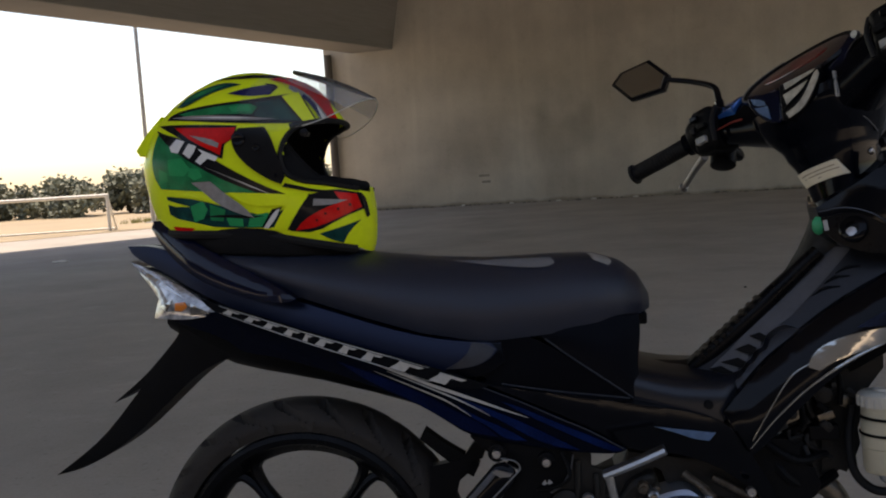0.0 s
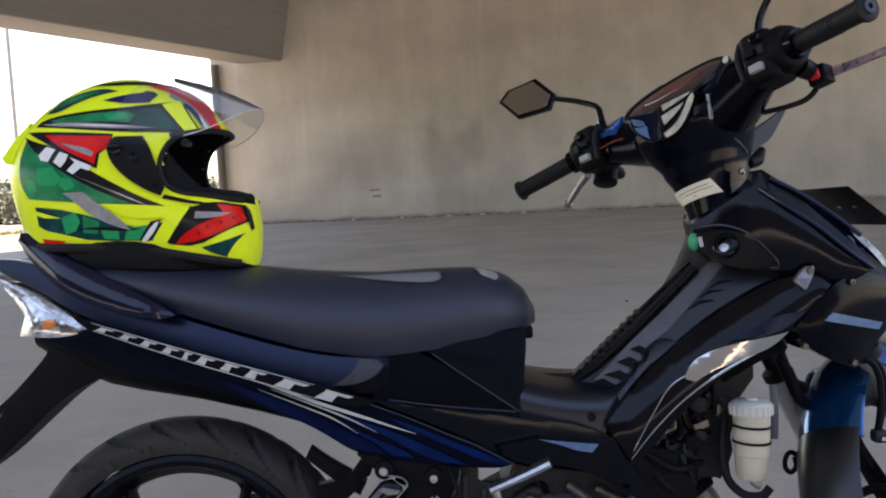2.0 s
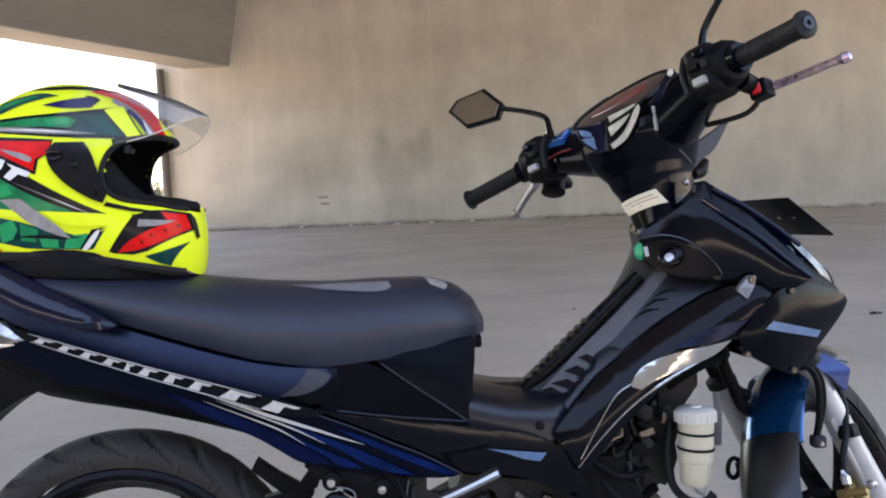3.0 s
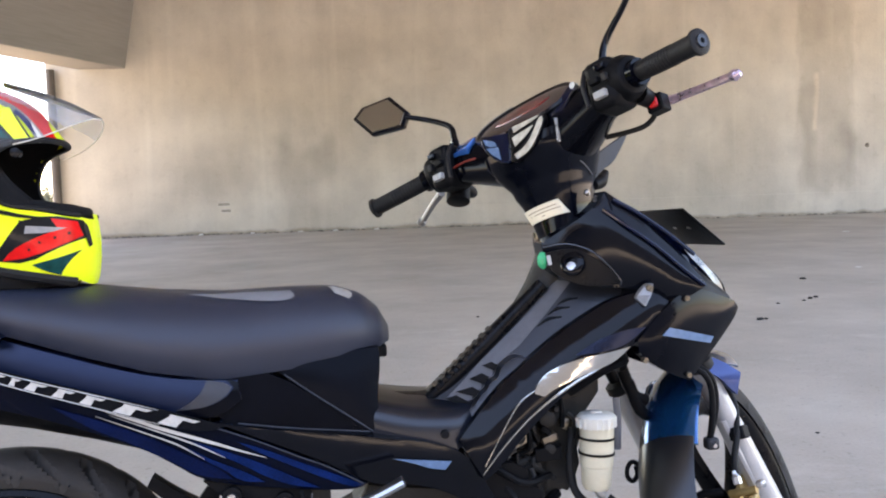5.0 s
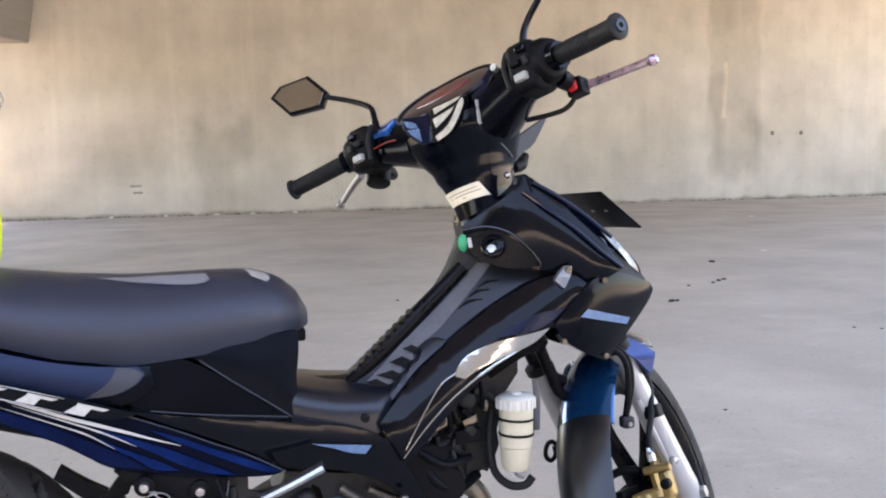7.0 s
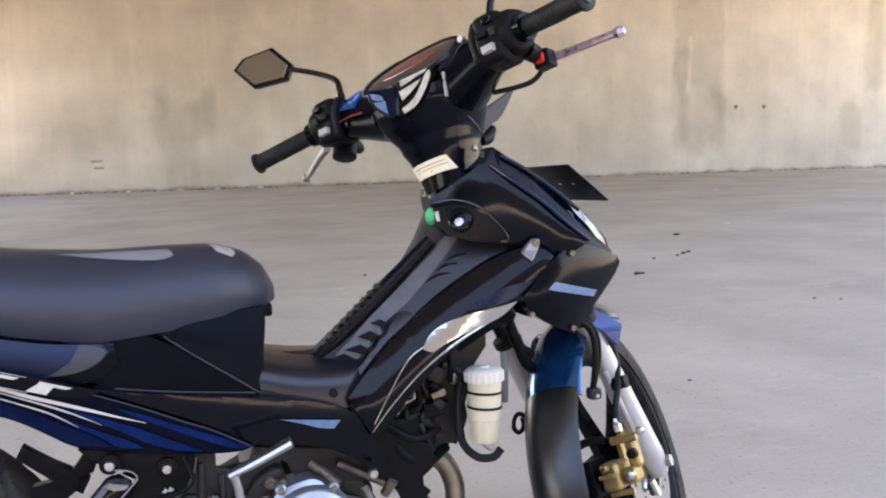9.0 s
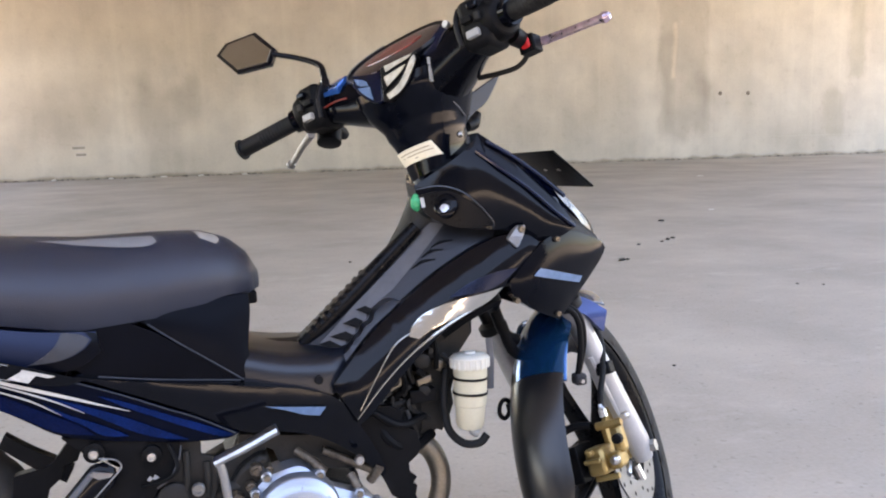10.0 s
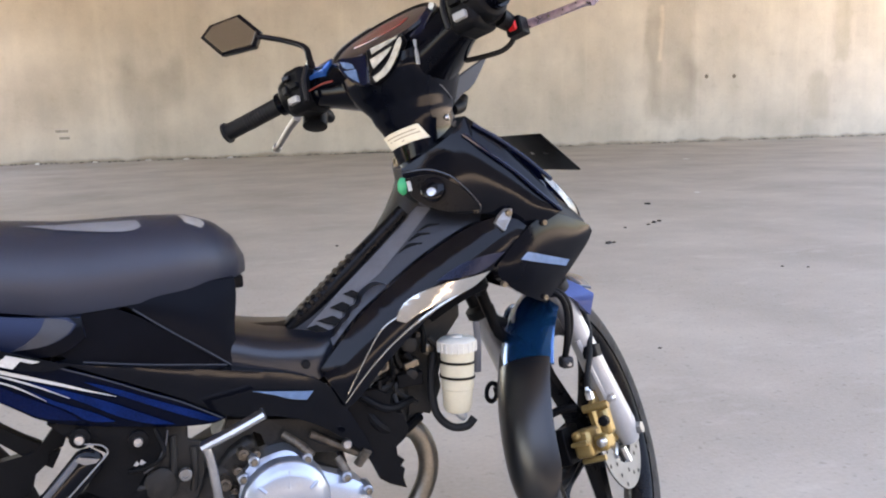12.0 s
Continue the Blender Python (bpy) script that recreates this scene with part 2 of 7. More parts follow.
    def stain(x0, x1, z0, z1, soft, wob, tone, fac):
        """A water stain of its own shape, ragged by noise."""
        nonlocal c
        off = times(times(wobble, 0.5, "SUBTRACT"), wob)
        xx, zz = times(sep.outputs[0], off, "ADD"), times(sep.outputs[2], off, "ADD")
        mask = times(times(step(xx, x0 - soft, x0 + soft), step(xx, x1 + soft, x1 - soft)), times(step(zz, z0 - soft, z0 + soft), step(zz, z1 + soft, z1 - soft)))
        x = n.new("ShaderNodeMix")
        x.data_type, x.blend_type = "RGBA", "MULTIPLY"
        l.new(times(mask, fac), x.inputs[0])
        l.new(c, x.inputs[6])
        x.inputs[7].default_value = (*tone, 1)
        c = x.outputs[2]

    stain(15.15, 16.35, 0.55, 6.0, 0.17, 1.1, (0.74, 0.72, 0.70), 0.8)
    stain(15.15, 15.45, 0.75, 3.0, 0.15, 0.7, (0.80, 0.78, 0.76), 0.55)
    stain(16.05, 16.6, 1.3, 1.9, 0.22, 0.9, (0.74, 0.72, 0.70), 0.6)
    stain(15.42, 15.52, 1.95, 3.2, 0.05, 0.4, (1.5, 1.45, 1.35), 0.6)
    stain(3.1, 4.4, 0.85, 1.95, 0.22, 1.3, (0.76, 0.75, 0.74), 0.72)
    stain(3.5, 4.1, 0.0, 0.9, 0.12, 0.5, (0.82, 0.81, 0.80), 0.6)
    stain(1.2, 2.6, 0.9, 1.75, 0.32, 1.2, (0.78, 0.77, 0.765), 0.55)
    stain(20.3, 20.7, 1.9, 6.0, 0.12, 0.6, (0.70, 0.68, 0.64), 0.7)
    stain(19.6, 20.2, 0.5, 1.6, 0.12, 0.8, (0.78, 0.76, 0.73), 0.6)
    stain(-3.0, 60.0, -0.2, 0.05, 0.05, 0.25, (0.45, 0.42, 0.38), 0.8)
    l.new(c, b.inputs["Base Color"])
    b.inputs["Roughness"].default_value = 0.88
    bp = n.new("ShaderNodeBump")
    bp.inputs["Strength"].default_value, bp.inputs["Distance"].default_value = 0.4, 0.01
    l.new(noise_at((1, 1, 1), 18, 6), bp.inputs["Height"])
    l.new(bp.outputs[0], b.inputs["Normal"])
    return m


def asphalt():
    """Worn dusty asphalt: pale traffic streaks along the wall, aggregate grain, patches."""
    m = bpy.data.materials.new("dusty_asphalt")
    m.use_nodes = True
    nt = m.node_tree
    n, l = nt.nodes, nt.links
    b = n["Principled BSDF"]
    tc = n.new("ShaderNodeTexCoord")

    def noise_at(scale_xyz, scale, detail=5, turn=0.0):
        mp = n.new("ShaderNodeMapping")
        mp.inputs["Rotation"].default_value = (0, 0, radians(turn))
        mp.inputs["Scale"].default_value = scale_xyz
        l.new(tc.outputs["Object"], mp.inputs["Vector"])
        t = n.new("ShaderNodeTexNoise")
        t.inputs["Scale"].default_value, t.inputs["Detail"].default_value = scale, detail
        l.new(mp.outputs[0], t.inputs["Vector"])
        return t.outputs["Fac"]

    def mixf(a, bb, f):
        x = n.new("ShaderNodeMix")
        x.data_type = "FLOAT"
        x.inputs[0].default_value = f
        l.new(a, x.inputs[2])
        l.new(bb, x.inputs[3])
        return x.outputs[0]

    v = mixf(noise_at((0.3, 1.0, 1), 0.6, 5, 8), noise_at((1, 1, 1), 0.9, 6), 0.86)
    v = mixf(v, noise_at((1, 1, 1), 70, 4), 0.22)
    v = mixf(v, noise_at((1, 1, 1), 5.0, 6), 0.14)
    r = n.new("ShaderNodeValToRGB")
    r.color_ramp.elements[0].position, r.color_ramp.elements[1].position = 0.33, 0.69
    r.color_ramp.elements[0].color, r.color_ramp.elements[1].color = (0.352, 0.312, 0.262, 1), (0.556, 0.500, 0.428, 1)
    l.new(v, r.inputs[0])
    # pale scuffs in broken patches, and dark pits between the stones
    scuff = n.new("ShaderNodeMapRange")
    scuff.interpolation_type = "SMOOTHSTEP"
    scuff.inputs[1].default_value, scuff.inputs[2].default_value, scuff.inputs[4].default_value = 0.52, 0.70, 0.16
    l.new(mixf(noise_at((0.8, 1.6, 1), 2.4, 8, 8), noise_at((1, 1.8, 1), 9.0, 7, 8), 0.40), scuff.inputs[0])
    pits = n.new("ShaderNodeMapRange")
    pits.interpolation_type = "SMOOTHSTEP"
    pits.inputs[1].default_value, pits.inputs[2].default_value, pits.inputs[3].default_value, pits.inputs[4].default_value = 0.28, 0.40, 0.80, 1.0
    l.new(noise_at((1, 1, 1), 34, 5), pits.inputs[0])
    pale = n.new("ShaderNodeMix")
    pale.data_type, pale.blend_type = "RGBA", "MIX"
    l.new(scuff.outputs[0], pale.inputs[0])
    l.new(r.outputs[0], pale.inputs[6])
    pale.inputs[7].default_value = (0.80, 0.76, 0.70, 1)
    dark = n.new("ShaderNodeMix")
    dark.data_type, dark.blend_type = "RGBA", "MULTIPLY"
    dark.inputs[0].default_value = 1.0
    l.new(pale.outputs[2], dark.inputs[6])
    l.new(pits.outputs[0], dark.inputs[7])
    # ground colour darkened towards and past the left deck edge, cutting bounced light
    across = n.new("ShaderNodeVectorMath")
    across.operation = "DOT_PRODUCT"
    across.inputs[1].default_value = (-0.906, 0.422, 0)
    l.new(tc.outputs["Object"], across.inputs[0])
    dim_left = n.new("ShaderNodeMapRange")
    dim_left.interpolation_type = "SMOOTHSTEP"
    dim_left.inputs[1].default_value, dim_left.inputs[2].default_value, dim_left.inputs[4].default_value = 5.5, 10.5, 0.9
    l.new(across.outputs["Value"], dim_left.inputs[0])
    dimmed = n.new("ShaderNodeMix")
    dimmed.data_type, dimmed.blend_type = "RGBA", "MULTIPLY"
    l.new(dim_left.outputs[0], dimmed.inputs[0])
    l.new(dark.outputs[2], dimmed.inputs[6])
    dimmed.inputs[7].default_value = (0.56, 0.575, 0.62, 1)
    l.new(dimmed.outputs[2], b.inputs["Base Color"])
    b.inputs["Roughness"].default_value = 0.85
    bp = n.new("ShaderNodeBump")
    bp.inputs["Strength"].default_value, bp.inputs["Distance"].default_value = 0.35, 0.004
    l.new(noise_at((1, 1, 1), 110, 4), bp.inputs["Height"])
    l.new(bp.outputs[0], b.inputs["Normal"])
    return m


WALL = concrete_wall()
ASPHALT = asphalt()


# ---- building helpers ----
def part(name, bm, material, parent=None, label="", smooth=True, bevel=0.0, auto=True):
    """Links a bmesh as one mesh object, under a thing or a part."""
    bmesh.ops.recalc_face_normals(bm, faces=bm.faces[:])
    me = bpy.data.meshes.new(name)
    bm.to_mesh(me)
    bm.free()
    me.materials.append(material)
    if smooth:
        me.shade_smooth()
        me.set_sharp_from_angle(angle=radians(38))
    ob = new(name, me)
    if parent:
        ob.parent = parent
    if label:
        ob["label"] = label
    if bevel:
        mod = ob.modifiers.new("edge", "BEVEL")
        mod.width, mod.segments, mod.limit_method, mod.angle_limit = bevel, 2, "ANGLE", radians(40)
        mod.harden_normals = False
    return ob


def thing(name, label, category, m=None, group="", kind=""):
    ob = new(name)
    ob.empty_display_size = 0.05
    if m is not None:
        ob.matrix_world = m
    return tagged(ob, label, category, group, kind)


def table(rows, x):
    return float(np.interp(x, [r[0] for r in rows], [r[1] for r in rows]))


def rounded(pts, times=2, keep=52):
    """Corner-cutting of a closed outline that keeps its sharp corners."""
    pts = [Vector(p) for p in pts]
    for _ in range(times):
        out = []
        k = len(pts)
        for i, p in enumerate(pts):
            a, c = pts[i - 1], pts[(i + 1) % k]
            u, v = p - a, c - p
            if u.length < 1e-6 or v.length < 1e-6:
                continue
            if math.degrees(u.angle(v)) > keep:
                out.append(p)
            else:
                out += [p.lerp(a, 0.25), p.lerp(c, 0.25)]
        pts = out
    return pts


def edge_distance(pts):
    a = np.array([(p[0], p[1]) for p in pts])
    b = np.roll(a, -1, axis=0)
    ab = b - a
    ll = (ab ** 2).sum(1) + 1e-12

    def dist(x, z):
        p = np.array([x, z])
        t = np.clip(((p - a) * ab).sum(1) / ll, 0, 1)
        return float(np.sqrt((((a + ab * t[:, None]) - p) ** 2).sum(1).min()))
    return dist


def plate(pts, depth, back=0.012, cell=0.02, side=-1):
    """A shell cut to an outline in the side view; depth(x, z) is its distance from the middle plane."""
    bm = bmesh.new()
    vs = [bm.verts.new((p[0], 0, p[1])) for p in pts]
    bm.faces.new(vs)
    xs, zs = [p[0] for p in pts], [p[1] for p in pts]
    for axis, lo, hi in ((0, min(xs), max(xs)), (2, min(zs), max(zs))):
        k = max(1, int((hi - lo) / cell))
        for i in range(1, k + 1):
            co = [0, 0, 0]
            no = [0, 0, 0]
            co[axis], no[axis] = lo + (hi - lo) * i / (k + 1), 1
            bmesh.ops.bisect_plane(bm, geom=bm.verts[:] + bm.edges[:] + bm.faces[:], plane_co=co, plane_no=no, dist=1e-5)
    for v in bm.verts:
        v.co.y = side * depth(v.co.x, v.co.z)
    if back:
        edges = [e for e in bm.edges if e.is_boundary]
        r = bmesh.ops.extrude_edge_only(bm, edges=edges)
        for v in [g for g in r["geom"] if isinstance(g, bmesh.types.BMVert)]:
            v.co.y -= side * back
    return bm


def skin(width, slope=0.0, z0=0.0, z1=0.0, bulge=0.0, broad=0.03, pts=None):
    """The depth of a body surface over the side view: a width along x, a lean with height, and a swell inside an outline."""
    d = edge_distance(pts) if pts else None

    def depth(x, z):
        v = table(width, x) + slope * (z - (z0 + z1 * x))
        if d and bulge:
            v += bulge * (1 - math.exp(-d(x, z) / broad))
        return max(v, 0.002)
    return depth


def spline(pts, per=6):
    """Points along a smooth line through the given ones."""
    p = [Vector(q) for q in pts]
    p = [p[0] * 2 - p[1]] + p + [p[-1] * 2 - p[-2]]
    out = []
    for i in range(1, len(p) - 2):
        for s in range(per):
            t = s / per
            a, b, c, d = p[i - 1], p[i], p[i + 1], p[i + 2]
            out.append(0.5 * ((2 * b) + (c - a) * t + (2 * a - 5 * b + 4 * c - d) * t * t + (3 * b - a - 3 * c + d) * t ** 3))
    out.append(p[-2])
    return out


def rings(bm, loops, caps=True):
    made = [[bm.verts.new(v) for v in r] for r in loops]
    n = len(made[0])
    for a, b in zip(made, made[1:]):
        for i in range(n):
            bm.faces.new((a[i], a[(i + 1) % n], b[(i + 1) % n], b[i]))
    if caps:
        bm.faces.new(made[0][::-1])
        bm.faces.new(made[-1])
    return bm


def tube(pts, radius, n=12, per=6, flat=1.0, bm=None, straight=False):
    """A round bar along a line; radius a number or one for each given point; flat squashes it."""
    line = [Vector(p) for p in pts] if straight else spline(pts, per)
    if isinstance(radius, (int, float)):
        rad = [radius] * len(line)
    else:
        rad = list(np.interp(np.linspace(0, 1, len(line)), np.linspace(0, 1, len(radius)), radius))
    loops = []
    ref = None
    for i, p in enumerate(line):
        d = (line[min(i + 1, len(line) - 1)] - line[max(i - 1, 0)]).normalized()
        if ref is None:
            ref = d.orthogonal().normalized() if abs(d.y) > 0.9 else Vector((0, 1, 0))
        u = (ref - d * ref.dot(d)).normalized()
        v = d.cross(u)
        ref = u
        loops.append([p + (u * math.cos(a) * flat + v * math.sin(a)) * rad[i] for a in [2 * math.pi * k / n for k in range(n)]])
    return rings(bm or bmesh.new(), loops)


def spun(profile, centre, axis=(0, 1, 0), n=48, bm=None, closed=False):
    """A turned body: profile of (along the axis, radius)."""
    ax = Vector(axis).normalized()
    u = ax.orthogonal().normalized()
    v = ax.cross(u)
    c = Vector(centre)
    loops = [[c + ax * h + (u * math.cos(a) + v * math.sin(a)) * r for a in [2 * math.pi * k / n for k in range(n)]] for h, r in profile]
    if closed:
        loops.append(loops[0])
    b = rings(bm or bmesh.new(), loops, caps=not closed)
    if closed:
        bmesh.ops.remove_doubles(b, verts=b.verts[:], dist=1e-6)
    return b


def block(lo, hi, bm=None):
    bm = bm or bmesh.new()
    r = bmesh.ops.create_cube(bm, size=1)
    for v in r["verts"]:
        v.co = Vector([lo[i] + (hi[i] - lo[i]) * (v.co[i] + 0.5) for i in range(3)])
    return bm


def moved(bm, m):
    bmesh.ops.transform(bm, matrix=m, verts=bm.verts[:])
    return bm


# ---- large structure ----
WALL_ANGLE = -5.0
WALL_ORIGIN = Vector((-3.31, 17.90, 0))
WALL_POSE = pose(WALL_ORIGIN.x, WALL_ORIGIN.y, 0, 0, 0, WALL_ANGLE)
ALONG = Vector((0.9962, -0.0872, 0))       # along the wall
SPAN = Vector((-0.422, -0.906, 0))         # along the edge beam, away from the wall
DECK_Z = 5.2


def ground():
    bm = bmesh.new()
    bmesh.ops.create_grid(bm, x_segments=40, y_segments=40, size=400)
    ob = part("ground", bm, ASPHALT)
    return tagged(ob, "worn dusty grey asphalt with pale traffic streaks", "ground", kind="structure")


def abutment():
    bm = block((-1.5, 0, -0.3), (46, 0.9, DECK_Z))
    # the lowest lift stands a little proud
    block((6.2, -0.012, -0.3), (46, 0, 0.5), bm)
    ob = part("wall_north", bm, WALL, smooth=False, bevel=0.012)
    ob.matrix_world = WALL_POSE
    tagged(ob, "stained cast concrete abutment wall with run marks", "wall", kind="structure")
    for s in (16.70, 17.45):
        hole = part("tie_hole", spun([(-0.003, 0.050), (0.0, 0.046), (0.002, 0.030), (0.003, 0.0005)], (s, -0.014, 1.56), (0, 1, 0), 16), TIE_RUST, ob)
    for i, (s, z, w) in enumerate(((2.10, 0.65, 0.24), (2.14, 0.51, 0.2))):
        part("paint_dash", block((s - w / 2, -0.004, z - 0.025), (s + w / 2, 0.002, z + 0.025)), FADED_MARK, ob, smooth=False)
    return ob


def slab(name, corners, z0, z1, material, label, category):
    bm = bmesh.new()
    low = [bm.verts.new((c.x, c.y, z0)) for c in corners]
    f = bm.faces.new(low)
    r = bmesh.ops.extrude_face_region(bm, geom=[f])
    for v in [g for g in r["geom"] if isinstance(g, bmesh.types.BMVert)]:
        v.co.z = z1
    return tagged(part(name, bm, material, smooth=False, bevel=0.02), label, category, kind="structure")


ground()
abutment()
P_IN = Vector((-3.13, 17.93, 0))
P_OUT = P_IN - ALONG * 1.0
SPAN_LENGTH = 38.0
beam = slab("edge_beam", [P_OUT, P_IN, P_IN + SPAN * SPAN_LENGTH, P_OUT + SPAN * SPAN_LENGTH], 3.61, DECK_Z - 0.004, CONCRETE, "grey concrete edge beam of the bridge deck", "beam")
for v in beam.data.vertices:        # the inner face leans out as it rises
    if v.co.z > 4.5 and (v.co - P_IN).dot(ALONG) > -0.5 - 0.5 * abs((v.co - P_IN).dot(SPAN)):
        if min((Vector((v.co.x, v.co.y, 0)) - q).length for q in (P_IN, P_IN + SPAN * SPAN_LENGTH)) < 0.05:
            v.co += ALONG * 0.30
# the deck's unseen outline, bent and cut back to shape the light below
EDGE = [Vector((24.0, 17.2, 0)), Vector((22.0, 12.0, 0)), Vector((14.5, 6.5, 0)), Vector((4.6, -1.0, 0)), Vector((4.5, -2.9, 0)), Vector((-4.4, -2.9, 0)), Vector((-4.3, -2.6, 0)), Vector((-24.0, -4.4, 0))]
slab("ceiling", [P_OUT - SPAN * 1.2] + EDGE + [], DECK_Z, DECK_Z + 0.6, CONCRETE, "concrete underside of the bridge deck", "bridge deck")
# unseen upstand added on the right edge to lengthen the deck's shadow
for a, b in zip(EDGE[1:3], EDGE[2:4]):
    q = (b - a).normalized().cross(Vector((0, 0, 1))) * 0.25
    slab("parapet", [a, b, b + q, a + q], DECK_Z + 0.604, DECK_Z + 1.6, CONCRETE, "unseen concrete strip added to lengthen the deck's shadow", "parapet")
slab("field", [Vector((-9.0, 14.45, 0)), Vector((-7.0, 16.3, 0)), Vector((2.0, 24.6, 0)), Vector((30, 120, 0)), Vector((-160, 120, 0)), Vector((-120, -60, 0)), Vector((-60, -33, 0))], -0.05, 0.012, SAND, "sunlit sandy playing field", "field")

# unseen slab added overhead at the left rear to block sky light
slab("shade_slab_south", [Vector((-7.2, -9.0, 0)), Vector((-26.0, -11.0, 0)), Vector((-34.0, -34.0, 0)), Vector((-7.6, -34.0, 0))], DECK_Z, DECK_Z + 0.6, CONCRETE, "unseen concrete slab added to shade the left rear", "bridge deck")
# unseen wall added behind the camera, dark so that glossy panels mirror less light
SOUTH = P_OUT + SPAN * 32.0
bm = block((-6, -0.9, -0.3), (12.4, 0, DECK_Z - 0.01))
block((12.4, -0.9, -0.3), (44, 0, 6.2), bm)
south = part("back_wall_blocker", bm, BACK_WALL_DARK, smooth=False, bevel=0.012)
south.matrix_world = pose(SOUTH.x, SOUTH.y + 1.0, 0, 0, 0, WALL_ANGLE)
tagged(south, "unseen dark wall added behind the camera to darken reflections", "wall", kind="structure")


def drainpipe():
    # tube added for a dark strip at the wall's end; shade is in its brown
    p = thing("drainpipe", "drainpipe-like tube at the wall's end, coloured dark for shade", "drainpipe", WALL_POSE @ Matrix.Translation((-1.36, -0.10, 0)))
    part("pipe", tube([(0, 0, 0.0), (0, 0, 3.60)], 0.085, 16, 1), STRIP_BROWN, p)
    for z in (0.5, 1.7, 2.9):
        part("bracket", spun([(-0.02, 0.095), (0.02, 0.095)], (0, 0, z), (0, 0, 1), 16), STRIP_BROWN, p)


STRIP_BROWN = mat("shaded_strip_brown", (0.085, 0.072, 0.06), 0.7, vary=0.25, scale=6, fine=60, bump=0.2)
drainpipe()


# ---- motorcycle ----
RAKE, STEER = 26.0, 40.0
HEAD = Vector((0.90, 0, 0.88))
_axis = Vector((-math.sin(radians(RAKE)), 0, math.cos(radians(RAKE))))
TURNED = Matrix.Translation(HEAD) @ Matrix.Rotation(radians(STEER), 4, _axis) @ Matrix.Translation(-HEAD)

bike = thing("motorcycle", "black and blue underbone motorcycle parked with its bars turned", "motorcycle", pose(0, 0, 0, -3.0, 0, 0))


def shell(name, outline, width, slope, z0, z1, material, bulge=0.010, broad=0.025, back=0.014, label="", both=True, bevel=0.003, cell=0.018, turn=2, ridges=()):
    """A body panel on the near side, and its mirror image on the far side. Returns the depth of its skin."""
    pts = rounded(outline, turn)
    plain = skin(width, slope, z0, z1, bulge, broad, pts)

    def f(x, z):
        v = plain(x, z)
        for xa, za, xb, zb, lean, soft in ridges:      # a fold: past this line the skin leans inwards
            k = math.hypot(xb - xa, zb - za)
            s = ((xb - xa) * (z - za) - (zb - za) * (x - xa)) / k
            v -= lean * soft * math.log1p(math.exp(max(-30.0, min(30.0, s / soft))))
        return max(v, 0.004)
    near = part(name, plate(pts, f, back, cell), material, bike, label, bevel=bevel)
    if both:
        part(name, plate(pts, lambda x, z: f(x, z) * 0.72, back * 0.6, cell * 1.5, side=1), material, bike, label, bevel=bevel)
    return near, f


def decal(name, outline, f, material, parent, lift=0.0016, label="", turn=2, cell=0.02):
    pts = rounded(outline, turn)
    return part(name, plate(pts, lambda x, z: f(x, z) + lift, 0.0012, cell), material, parent, label)


WHEEL_STEER = 47.0
TURNED_FORK = Matrix.Translation(HEAD) @ Matrix.Rotation(radians(WHEEL_STEER), 4, _axis) @ Matrix.Translation(-HEAD)


def steered(bm):
    return moved(bm, TURNED)


def forked(bm):
    return moved(bm, TURNED_FORK)


